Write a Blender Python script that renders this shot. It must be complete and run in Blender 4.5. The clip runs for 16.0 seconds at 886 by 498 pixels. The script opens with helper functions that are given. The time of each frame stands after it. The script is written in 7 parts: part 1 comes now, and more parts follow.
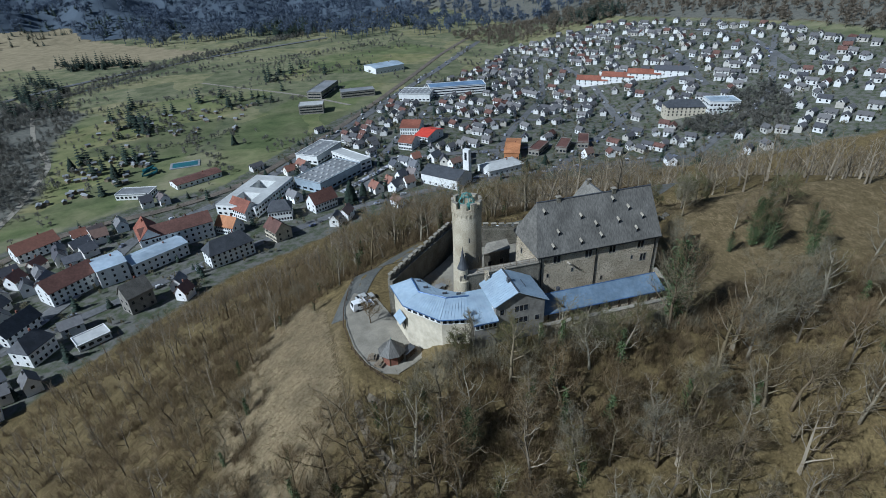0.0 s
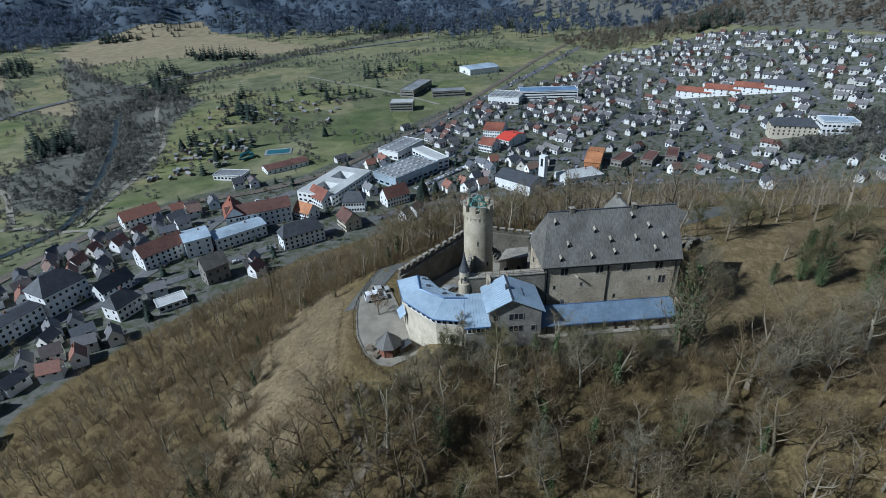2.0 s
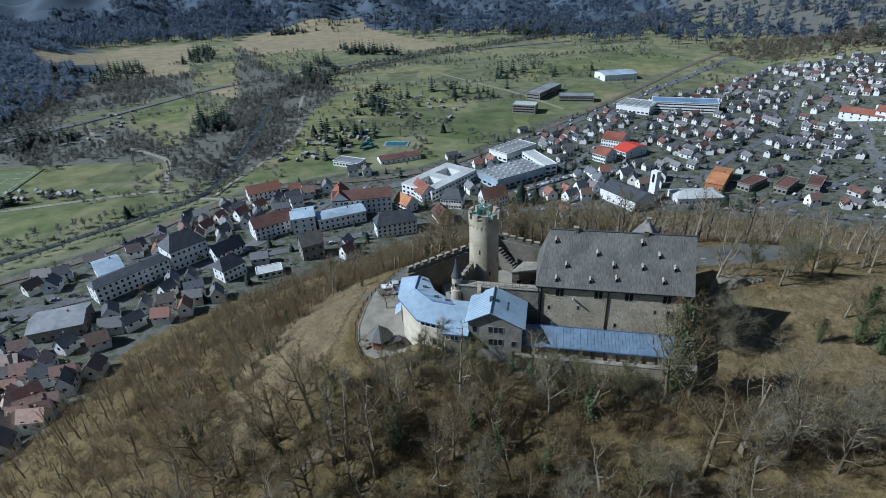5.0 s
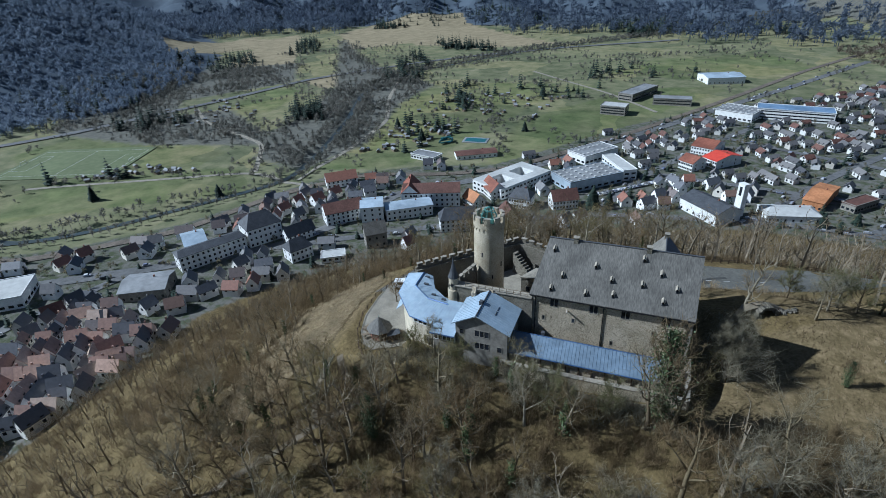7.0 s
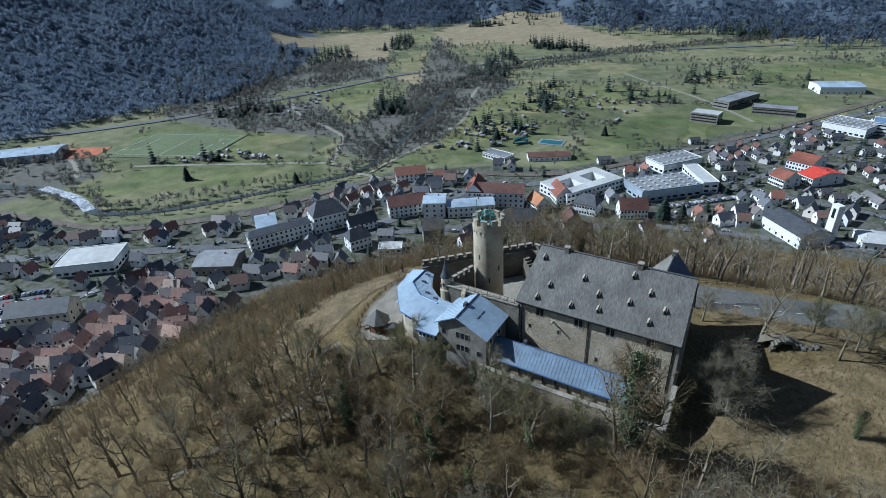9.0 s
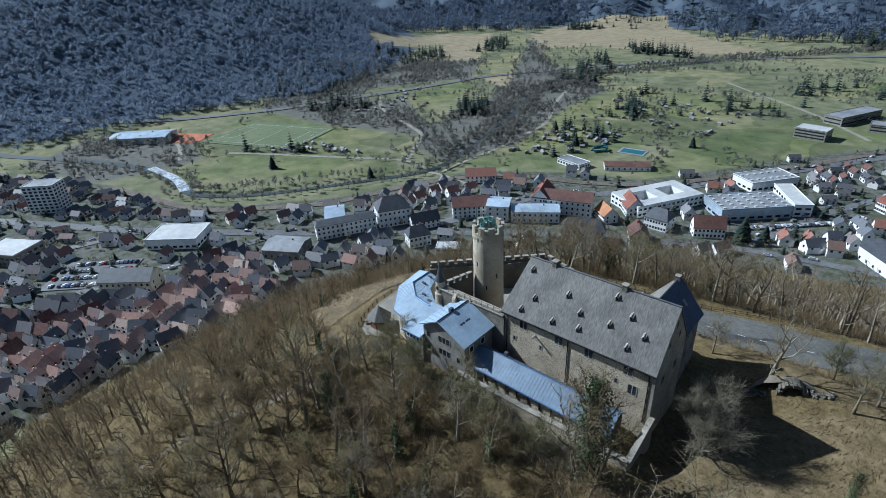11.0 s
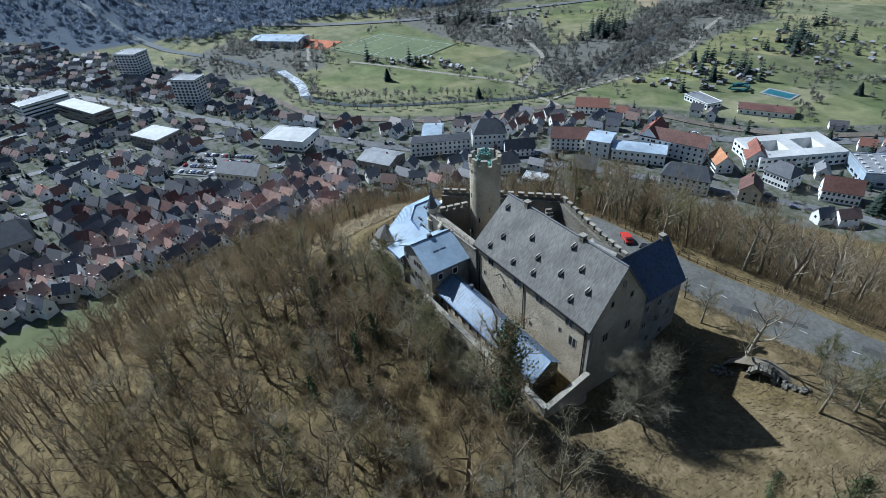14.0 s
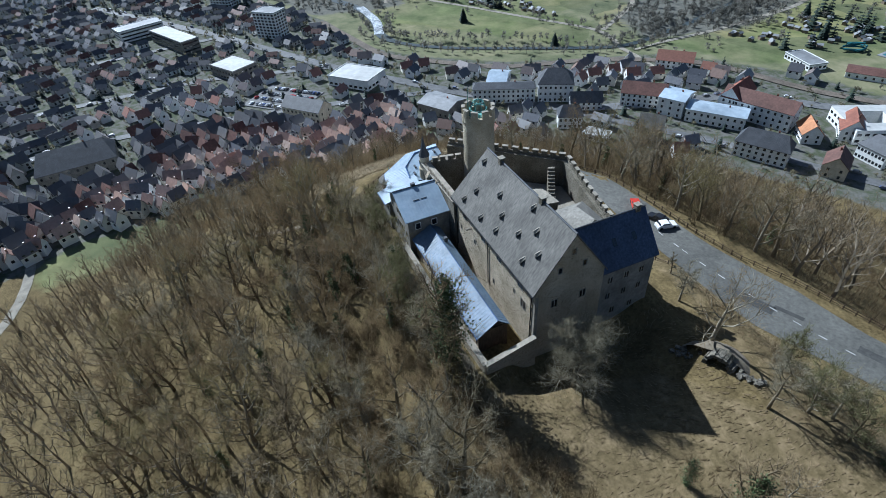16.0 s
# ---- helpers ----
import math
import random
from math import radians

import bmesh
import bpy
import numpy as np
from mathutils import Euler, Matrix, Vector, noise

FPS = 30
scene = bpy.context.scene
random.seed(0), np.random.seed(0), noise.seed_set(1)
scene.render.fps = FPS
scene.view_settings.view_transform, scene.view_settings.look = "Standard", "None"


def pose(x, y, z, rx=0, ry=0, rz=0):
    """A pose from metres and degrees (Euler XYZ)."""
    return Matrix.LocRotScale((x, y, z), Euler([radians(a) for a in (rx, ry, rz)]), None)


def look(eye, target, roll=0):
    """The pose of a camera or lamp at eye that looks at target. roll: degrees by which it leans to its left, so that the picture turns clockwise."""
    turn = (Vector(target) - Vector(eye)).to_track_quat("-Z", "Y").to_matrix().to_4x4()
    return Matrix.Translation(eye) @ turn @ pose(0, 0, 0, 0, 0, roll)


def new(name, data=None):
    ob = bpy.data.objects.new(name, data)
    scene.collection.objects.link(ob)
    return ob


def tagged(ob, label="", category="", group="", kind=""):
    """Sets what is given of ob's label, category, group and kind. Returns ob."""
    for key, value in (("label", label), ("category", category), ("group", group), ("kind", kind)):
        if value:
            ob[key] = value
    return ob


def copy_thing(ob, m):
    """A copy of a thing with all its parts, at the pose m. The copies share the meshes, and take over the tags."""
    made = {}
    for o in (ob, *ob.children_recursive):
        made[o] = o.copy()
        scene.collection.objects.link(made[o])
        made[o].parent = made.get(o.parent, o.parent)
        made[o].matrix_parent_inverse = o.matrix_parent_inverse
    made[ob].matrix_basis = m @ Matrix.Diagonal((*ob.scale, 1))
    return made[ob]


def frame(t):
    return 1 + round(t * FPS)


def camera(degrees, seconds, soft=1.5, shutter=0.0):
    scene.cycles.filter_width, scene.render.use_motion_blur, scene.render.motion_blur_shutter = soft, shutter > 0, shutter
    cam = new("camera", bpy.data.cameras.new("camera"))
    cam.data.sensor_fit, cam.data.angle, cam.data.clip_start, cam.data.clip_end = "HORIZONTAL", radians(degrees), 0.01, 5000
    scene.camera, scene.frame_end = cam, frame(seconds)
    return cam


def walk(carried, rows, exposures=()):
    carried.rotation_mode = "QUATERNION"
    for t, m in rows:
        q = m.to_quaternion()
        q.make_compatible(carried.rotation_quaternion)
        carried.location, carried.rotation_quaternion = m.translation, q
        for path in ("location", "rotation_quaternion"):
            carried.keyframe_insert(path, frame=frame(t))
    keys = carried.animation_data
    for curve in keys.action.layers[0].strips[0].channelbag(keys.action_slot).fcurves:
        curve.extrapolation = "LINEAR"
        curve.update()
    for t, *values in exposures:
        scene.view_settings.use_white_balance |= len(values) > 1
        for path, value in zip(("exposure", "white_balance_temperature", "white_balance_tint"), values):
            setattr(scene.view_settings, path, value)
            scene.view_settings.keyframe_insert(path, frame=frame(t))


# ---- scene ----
cam = camera(79.0, 16.0, soft=0.7)
PATH = [
    (0, (3.179, 1.332, 145.37), (3.609, 3.013, 144.376), -2.5),
    (0.5, (7.095, 0.334, 145.311), (7.433, 2.038, 144.319), -2.4),
    (1, (11.011, -0.712, 145.222), (11.266, 1.009, 144.235), -2.5),
    (1.5, (14.947, -1.715, 145.116), (15.129, 0.018, 144.134), -2.3),
    (2, (18.999, -2.562, 145.044), (19.107, -0.82, 144.068), -2.2),
    (2.5, (23.174, -3.207, 145.016), (23.211, -1.459, 144.045), -2.3),
    (3, (27.401, -3.585, 145.023), (27.373, -1.835, 144.055), -2.3),
    (3.5, (31.639, -3.61, 145.051), (31.529, -1.861, 144.087), -2.2),
    (4, (35.832, -3.237, 145.087), (35.643, -1.494, 144.126), -2.2),
    (6.5, (56.51, 1.618, 145.504), (55.905, 3.264, 144.543), -2.6),
    (7, (60.625, 2.905, 145.433), (59.953, 4.525, 144.473), -2.7),
    (7.5, (64.635, 4.411, 145.323), (63.892, 6.002, 144.365), -2.8),
    (8, (68.513, 6.167, 145.212), (67.7, 7.725, 144.256), -2.9),
    (8.5, (72.352, 8.135, 145.116), (71.477, 9.659, 144.162), -2.9),
    (9, (76.072, 10.25, 145.015), (75.123, 11.731, 144.063), -2.9),
    (11.5, (93.159, 22.935, 144.99), (91.912, 24.169, 144.029), -3.0),
    (12, (96.353, 25.708, 145.013), (95.073, 26.869, 144.005), -3.1),
    (12.5, (99.403, 28.681, 145.028), (98.097, 29.762, 143.967), -3.2),
    (13, (102.252, 31.97, 145.006), (100.905, 32.977, 143.923), -3.2),
    (13.5, (104.929, 35.477, 144.947), (103.543, 36.412, 143.849), -3.4),
    (14, (107.495, 39.178, 144.87), (106.097, 40.025, 143.719), -3.6),
    (14.5, (109.848, 43.003, 144.772), (108.429, 43.777, 143.594), -3.8),
    (15, (112.073, 46.889, 144.633), (110.634, 47.597, 143.438), -4.1),
    (15.5, (114.114, 50.892, 144.506), (112.675, 51.515, 143.265), -4.4),
    (16, (116.031, 54.945, 144.431), (114.596, 55.479, 143.144), -4.7),
]
walk(cam, [(t, look(eye, target, roll)) for t, eye, target, roll in PATH], [(0, 0.05, 5150, 6), (4, 0.18, 5110, 6), (9, 0.38, 5060, 6), (16, 0.71, 5130, 7)])

# ---- light ----
SUN_AZ, SUN_EL = -161.0, 39.5
sun_dir = Vector((math.cos(radians(SUN_EL)) * math.cos(radians(SUN_AZ)),
                  math.cos(radians(SUN_EL)) * math.sin(radians(SUN_AZ)), math.sin(radians(SUN_EL))))
world = bpy.data.worlds.new("sky")
scene.world = world
world.use_nodes = True
wn = world.node_tree.nodes
sky = wn.new("ShaderNodeTexSky")
sky.sky_type = "NISHITA"
sky.sun_disc = False
sky.sun_elevation = radians(SUN_EL)
sky.sun_rotation = math.atan2(sun_dir.x, sun_dir.y)
sky.air_density, sky.dust_density, sky.ozone_density = 1.2, 1.0, 2.0
world.node_tree.links.new(sky.outputs[0], wn["Background"].inputs[0])
wn["Background"].inputs[1].default_value = 0.04
sun = new("sun", bpy.data.lights.new("sun", "SUN"))
sun.data.energy, sun.data.angle, sun.data.color = 4.9, radians(0.55), (1.0, 0.96, 0.88)
sun.matrix_world = look(sun_dir * 400, (0, 0, 0))


# ---- materials ----
def ramp(nt, fac, stops):
    r = nt.nodes.new("ShaderNodeValToRGB")
    el = r.color_ramp.elements
    while len(el) < len(stops):
        el.new(0.5)
    for e, (p, c) in zip(el, stops):
        e.position, e.color = p, (*c, 1)
    nt.links.new(fac, r.inputs[0])
    return r.outputs[0]


def noise_tex(nt, vec, scale, detail=4, rough=0.6):
    n = nt.nodes.new("ShaderNodeTexNoise")
    n.inputs["Scale"].default_value, n.inputs["Detail"].default_value = scale, detail
    n.inputs["Roughness"].default_value = rough
    nt.links.new(vec, n.inputs["Vector"])
    return n.outputs[0]


def mix(nt, fac, a, b, kind="MIX"):
    m = nt.nodes.new("ShaderNodeMix")
    m.data_type, m.blend_type = "RGBA", kind
    for sock, val in ((m.inputs[0], fac), (m.inputs[6], a), (m.inputs[7], b)):
        if isinstance(val, (int, float)):
            sock.default_value = val
        elif isinstance(val, tuple):
            sock.default_value = (*val, 1)
        else:
            nt.links.new(val, sock)
    return m.outputs[2]


def base_mat(name, rough=0.8, metal=0.0, spec=0.3):
    m = bpy.data.materials.new(name)
    m.use_nodes = True
    nt = m.node_tree
    b = nt.nodes["Principled BSDF"]
    b.inputs["Roughness"].default_value, b.inputs["Metallic"].default_value = rough, metal
    b.inputs["Specular IOR Level"].default_value = spec
    geo = nt.nodes.new("ShaderNodeNewGeometry")
    return m, nt, b, geo


def bump(nt, b, height, strength, dist):
    n = nt.nodes.new("ShaderNodeBump")
    n.inputs["Strength"].default_value, n.inputs["Distance"].default_value = strength, dist
    nt.links.new(height, n.inputs["Height"])
    nt.links.new(n.outputs[0], b.inputs["Normal"])


def mat(name, dark, light, rough=0.8, fine=3.0, coarse=0.25, metal=0.0, spec=0.3, relief=0.3, dist=0.05, stretch=None, stain=0.35):
    """A surface that varies between two colours in a fine grain and in broad stains."""
    m, nt, b, geo = base_mat(name, rough, metal, spec)
    vec = geo.outputs["Position"]
    if stretch:
        mp = nt.nodes.new("ShaderNodeMapping")
        mp.inputs["Scale"].default_value = stretch
        nt.links.new(vec, mp.inputs[0])
        vec = mp.outputs[0]
    f = noise_tex(nt, vec, fine)
    c = noise_tex(nt, geo.outputs["Position"], coarse, 3)
    col = ramp(nt, f, [(0.3, dark), (0.7, light)])
    cc = ramp(nt, c, [(0.35, tuple(1 - stain for _ in range(3))), (0.65, (1, 1, 1))])
    nt.links.new(mix(nt, 1.0, col, cc, "MULTIPLY"), b.inputs["Base Color"])
    if relief:
        bump(nt, b, f, relief, dist)
    return m


def palette_mat(name, stops, rough=0.8, fine=1.5, spec=0.25, amount=0.25):
    """Paint or tiles whose colour is picked for each object from a small palette."""
    m, nt, b, geo = base_mat(name, rough, 0, spec)
    info = nt.nodes.new("ShaderNodeObjectInfo")
    n = len(stops)
    r = nt.nodes.new("ShaderNodeValToRGB")
    r.color_ramp.interpolation = "CONSTANT"
    while len(r.color_ramp.elements) < n:
        r.color_ramp.elements.new(0.5)
    for i, (e, c) in enumerate(zip(r.color_ramp.elements, stops)):
        e.position, e.color = i / n, (*c, 1)
    nt.links.new(info.outputs["Random"], r.inputs[0])
    f = noise_tex(nt, geo.outputs["Position"], fine)
    g = ramp(nt, f, [(0.3, (1 - amount,) * 3), (0.7, (1, 1, 1))])
    nt.links.new(mix(nt, 1.0, r.outputs[0], g, "MULTIPLY"), b.inputs["Base Color"])
    return m


def stone_mat(name, mortar, stops, size, relief=0.6, weather=(0.6, 0.6, 0.56)):
    """Rubble masonry: cells of stone in mortar, with broad weathering."""
    m, nt, b, geo = base_mat(name, 0.92, 0, 0.15)
    mp = nt.nodes.new("ShaderNodeMapping")
    mp.inputs["Scale"].default_value = (1 / size, 1 / size, 1.7 / size)
    nt.links.new(geo.outputs["Position"], mp.inputs[0])
    wob = noise_tex(nt, mp.outputs[0], 1.2, 2)
    vec = mix(nt, 0.16, mp.outputs[0], wob, "ADD")
    v = nt.nodes.new("ShaderNodeTexVoronoi")
    v.feature = "DISTANCE_TO_EDGE"
    nt.links.new(vec, v.inputs["Vector"])
    v2 = nt.nodes.new("ShaderNodeTexVoronoi")
    nt.links.new(vec, v2.inputs["Vector"])
    sep = nt.nodes.new("ShaderNodeSeparateColor")
    nt.links.new(v2.outputs["Color"], sep.inputs[0])
    col = ramp(nt, sep.outputs[0], stops)
    edge = ramp(nt, v.outputs["Distance"], [(0.03, (0, 0, 0)), (0.10, (1, 1, 1))])
    col = mix(nt, edge, mortar, col)
    c = noise_tex(nt, geo.outputs["Position"], 0.22, 5)
    cc = ramp(nt, c, [(0.38, weather), (0.62, (1, 1, 1))])
    nt.links.new(mix(nt, 1.0, col, cc, "MULTIPLY"), b.inputs["Base Color"])
    bump(nt, b, edge, relief, 0.06)
    return m


M_STONE = stone_mat("rubble stone", (0.66, 0.57, 0.43), [(0.06, (0.08, 0.062, 0.045)), (0.25, (0.50, 0.415, 0.295)), (0.9, (0.80, 0.70, 0.54))], 0.62, 1.0, (0.72, 0.70, 0.66))
M_STONE_GREY = stone_mat("grey rubble stone", (0.23, 0.21, 0.17), [(0.1, (0.10, 0.09, 0.075)), (0.5, (0.19, 0.17, 0.135)), (0.9, (0.29, 0.26, 0.21))], 0.6)
M_TOWER = stone_mat("plastered tower stone", (0.52, 0.46, 0.35), [(0.1, (0.36, 0.31, 0.225)), (0.5, (0.48, 0.42, 0.31)), (0.9, (0.56, 0.50, 0.39))], 0.7, 0.4, (0.72, 0.7, 0.66))
M_PLASTER = mat("warm cream render", (0.50, 0.44, 0.33), (0.62, 0.56, 0.44), 0.9, 1.4, 0.3, stain=0.25)
M_GREYPLASTER = mat("grey render", (0.20, 0.185, 0.16), (0.30, 0.28, 0.245), 0.9, 1.6, 0.35)
M_SLATE = mat("weathered slate", (0.088, 0.083, 0.074), (0.205, 0.193, 0.172), 0.6, 5.5, 0.25, spec=0.36, relief=0.3, stretch=(1.0, 0.22, 0.22), stain=0.38)
M_SLATE_DARK = mat("dark slate", (0.045, 0.048, 0.055), (0.095, 0.10, 0.11), 0.55, 2.5, 0.3, spec=0.4)
M_BLUEMETAL = mat("pale blue-grey standing seam metal", (0.29, 0.37, 0.455), (0.37, 0.45, 0.53), 0.56, 0.9, 0.18, spec=0.38, relief=0.05, stain=0.25)
M_SHEDROOF = mat("dull blue-grey seamed metal", (0.12, 0.17, 0.235), (0.175, 0.23, 0.295), 0.52, 1.6, 0.3, spec=0.38, relief=0.05, stain=0.3)
# annex east slope: the blue-black tone puts its shade into the colour
M_SLATE_SHADED = mat("slate with shade in its colour", (0.030, 0.045, 0.085), (0.075, 0.10, 0.16), 0.6, 2.6, 0.3, spec=0.3, relief=0.3, stain=0.3)
# wing and chapel roofs; on the annex's west slope the paleness is painted sunlight
M_SLATE_PALE = mat("pale weathered and sunlit slate", (0.15, 0.14, 0.12), (0.25, 0.235, 0.205), 0.7, 2.4, 0.3, spec=0.25, stain=0.3)
M_BLUEDARK = mat("blue gutter metal", (0.06, 0.12, 0.26), (0.10, 0.17, 0.33), 0.4, 2.0, 0.3, metal=0.3, spec=0.5, relief=0)
M_GLASS = mat("dark window glass", (0.010, 0.012, 0.015), (0.03, 0.035, 0.045), 0.12, 1.0, 0.5, spec=0.6, relief=0)
M_WHITE = mat("white paint", (0.66, 0.66, 0.64), (0.80, 0.80, 0.78), 0.6, 2.0, 0.4, relief=0.05, stain=0.15)
M_COPPER = mat("green weathered copper", (0.10, 0.26, 0.24), (0.20, 0.42, 0.38), 0.6, 3.0, 0.6, metal=0.3)
M_DARKWOOD = mat("dark wood", (0.055, 0.036, 0.022), (0.12, 0.082, 0.05), 0.8, 4.0, 0.6, stretch=(1, 1, 0.2))
M_TIMBER = mat("grey weathered timber", (0.16, 0.125, 0.085), (0.30, 0.24, 0.17), 0.85, 4.0, 0.6)
M_COPING = mat("pale coping stone", (0.23, 0.205, 0.165), (0.38, 0.345, 0.28), 0.9, 2.0, 0.4)
M_ASPHALT = mat("worn asphalt", (0.085, 0.083, 0.074), (0.15, 0.147, 0.13), 0.75, 1.8, 0.12, spec=0.35, relief=0.1, stain=0.35)
M_GRAVEL = mat("pale gravel", (0.21, 0.19, 0.15), (0.32, 0.29, 0.235), 0.95, 5.0, 0.3, relief=0.2, stain=0.3)
M_PATH = mat("trodden earth", (0.14, 0.115, 0.08), (0.22, 0.185, 0.135), 0.95, 2.5, 0.3, relief=0.1)
M_TOWNROAD = mat("grey town asphalt", (0.10, 0.10, 0.10), (0.17, 0.17, 0.17), 0.75, 0.4, 0.03, relief=0)
M_RAIL = mat("brown rail ballast", (0.11, 0.09, 0.07), (0.18, 0.15, 0.12), 0.9, 0.8, 0.1, relief=0)
M_LINE = mat("white road paint", (0.5, 0.5, 0.48), (0.7, 0.7, 0.68), 0.7, 4, 0.5, relief=0)
M_IRON = mat("dark iron", (0.02, 0.02, 0.022), (0.05, 0.05, 0.052), 0.5, 4, 0.5, metal=0.7, relief=0)


M_IVY = mat("ivy leaves", (0.035, 0.055, 0.018), (0.10, 0.135, 0.05), 0.6, 3.0, 0.4, relief=0)


def let_light_through(nt, b, col, share):
    """Thin twigs: light falls through them as well as on them."""
    tr = nt.nodes.new("ShaderNodeBsdfTranslucent")
    nt.links.new(col, tr.inputs[0])
    ms = nt.nodes.new("ShaderNodeMixShader")
    ms.inputs[0].default_value = share
    nt.links.new(b.outputs[0], ms.inputs[1])
    nt.links.new(tr.outputs[0], ms.inputs[2])
    nt.links.new(ms.outputs[0], nt.nodes["Material Output"].inputs[0])


def spray_mat(name, dark, light, scale, share=0.5, spread=(0.72, 1.2)):
    """Sprays of thin twigs, each a little lighter or darker than the next."""
    m, nt, b, geo = base_mat(name, 0.95, 0, 0.05)
    col = ramp(nt, noise_tex(nt, geo.outputs["Position"], scale, 4), [(0.3, dark), (0.7, light)])
    per = ramp(nt, geo.outputs["Random Per Island"], [(0.0, (spread[0],) * 3), (1.0, (spread[1],) * 3)])
    col = mix(nt, 1.0, col, per, "MULTIPLY")
    nt.links.new(col, b.inputs["Base Color"])
    if share:
        let_light_through(nt, b, col, share)
    return m


def tree_mat(name, stops, fine, amount, share=0.0):
    """Bark or twigs whose tone is picked for each tree."""
    m = palette_mat(name, stops, 0.95, fine, 0.08, amount)
    if share:
        nt = m.node_tree
        b = nt.nodes["Principled BSDF"]
        let_light_through(nt, b, b.inputs["Base Color"].links[0].from_socket, share)
    return m


M_BARK = tree_mat("tree bark", [(0.20, 0.155, 0.098), (0.28, 0.242, 0.175), (0.15, 0.116, 0.074), (0.235, 0.195, 0.128), (0.32, 0.285, 0.21), (0.18, 0.145, 0.086)], 2.5, 0.4)
M_WOODBARK = spray_mat("grey-brown bark of the wood", (0.12, 0.098, 0.068), (0.27, 0.23, 0.17), 0.08, 0.0, (0.6, 1.35))
M_TWIG = spray_mat("bare twigs", (0.125, 0.092, 0.048), (0.285, 0.216, 0.128), 0.09, 0.4)
M_CROWN = tree_mat("bare crowns", [(0.235, 0.172, 0.09), (0.285, 0.228, 0.142), (0.20, 0.144, 0.076), (0.235, 0.195, 0.09), (0.265, 0.188, 0.102), (0.30, 0.26, 0.175)], 0.6, 0.35, 0.4)
M_TWIG_PALE = spray_mat("pale lichen twigs", (0.175, 0.155, 0.105), (0.31, 0.28, 0.20), 0.15, 0.35)
M_PALEBARK = mat("pale grey bark", (0.14, 0.12, 0.088), (0.26, 0.23, 0.175), 0.95, 3.0, 0.3, relief=0.3)
M_OLIVE = spray_mat("olive budding twigs", (0.115, 0.115, 0.055), (0.22, 0.205, 0.105), 0.15, 0.4)
# blue-grey base colours of the next two stand in for distance haze
M_WOOD_FAR_HAZED = spray_mat("leafless hillside, haze in colour", (0.145, 0.18, 0.235), (0.205, 0.24, 0.295), 0.01, 0.5, (0.88, 1.1))
M_WOOD_NORTH_HAZED = spray_mat("northern woods, haze in colour", (0.085, 0.11, 0.155), (0.155, 0.18, 0.225), 0.008, 0.5, (0.88, 1.1))
M_THICKET = spray_mat("leafless valley thicket", (0.125, 0.125, 0.11), (0.24, 0.225, 0.19), 0.03)
M_EASTWOOD = spray_mat("leafless slope wood", (0.15, 0.125, 0.095), (0.25, 0.215, 0.165), 0.02)
M_GARDEN = spray_mat("leafless garden trees", (0.14, 0.13, 0.085), (0.27, 0.245, 0.16), 0.05)
M_CONIFER = mat("conifer needles", (0.012, 0.024, 0.018), (0.038, 0.058, 0.04), 0.85, 1.2, 0.04, relief=0, stain=0.4)
M_DRYGRASS = mat("dry straw grass", (0.22, 0.165, 0.09), (0.40, 0.315, 0.185), 0.95, 1.5, 0.15, relief=0)
M_WATER = mat("river water", (0.03, 0.045, 0.05), (0.05, 0.065, 0.065), 0.45, 0.2, 0.03, spec=0.6, relief=0.08, dist=0.2)
M_FOAM = mat("white water", (0.05, 0.075, 0.10), (0.72, 0.75, 0.78), 0.6, 0.45, 0.06, relief=0.1, stain=0.5)
M_POOL = mat("turquoise pool", (0.025, 0.10, 0.12), (0.04, 0.15, 0.165), 0.3, 0.3, 0.05, relief=0)
M_CLAY = mat("red tennis clay", (0.36, 0.12, 0.06), (0.47, 0.18, 0.09), 0.95, 0.5, 0.06, relief=0)
M_TURF = mat("sports turf", (0.105, 0.13, 0.06), (0.145, 0.165, 0.085), 0.95, 0.2, 0.025, relief=0, stain=0.2)
M_HWALL = palette_mat("house render", [(0.80, 0.79, 0.77), (0.84, 0.835, 0.82), (0.72, 0.68, 0.60), (0.85, 0.85, 0.845), (0.68, 0.67, 0.64), (0.80, 0.77, 0.70)], 0.85, 0.5, amount=0.15)
M_HROOF = palette_mat("house roof tiles", [(0.10, 0.103, 0.115), (0.16, 0.13, 0.12), (0.14, 0.143, 0.155), (0.20, 0.13, 0.10), (0.09, 0.09, 0.10), (0.21, 0.205, 0.205), (0.27, 0.13, 0.09), (0.15, 0.145, 0.145)], 0.42, 0.7, 0.5, amount=0.3)
M_OLDROOF = palette_mat("old town roof tiles", [(0.40, 0.245, 0.185), (0.23, 0.16, 0.135), (0.12, 0.12, 0.13), (0.50, 0.33, 0.25), (0.16, 0.14, 0.135), (0.48, 0.36, 0.285), (0.11, 0.11, 0.12), (0.30, 0.19, 0.15)], 0.42, 0.7, 0.5, amount=0.3)
M_REDROOF = mat("red clay tiles", (0.19, 0.07, 0.045), (0.29, 0.11, 0.07), 0.7, 0.8, 0.1, relief=0)
M_BRIGHTRED = mat("bright red roof sheet", (0.45, 0.045, 0.03), (0.58, 0.08, 0.05), 0.5, 0.5, 0.1, relief=0, stain=0.15)
M_ORANGE = mat("orange tiles", (0.40, 0.17, 0.07), (0.52, 0.24, 0.11), 0.7, 0.8, 0.1, relief=0)
M_BROWNROOF = mat("brown-red tiles", (0.11, 0.055, 0.043), (0.165, 0.085, 0.066), 0.65, 0.8, 0.1, relief=0)
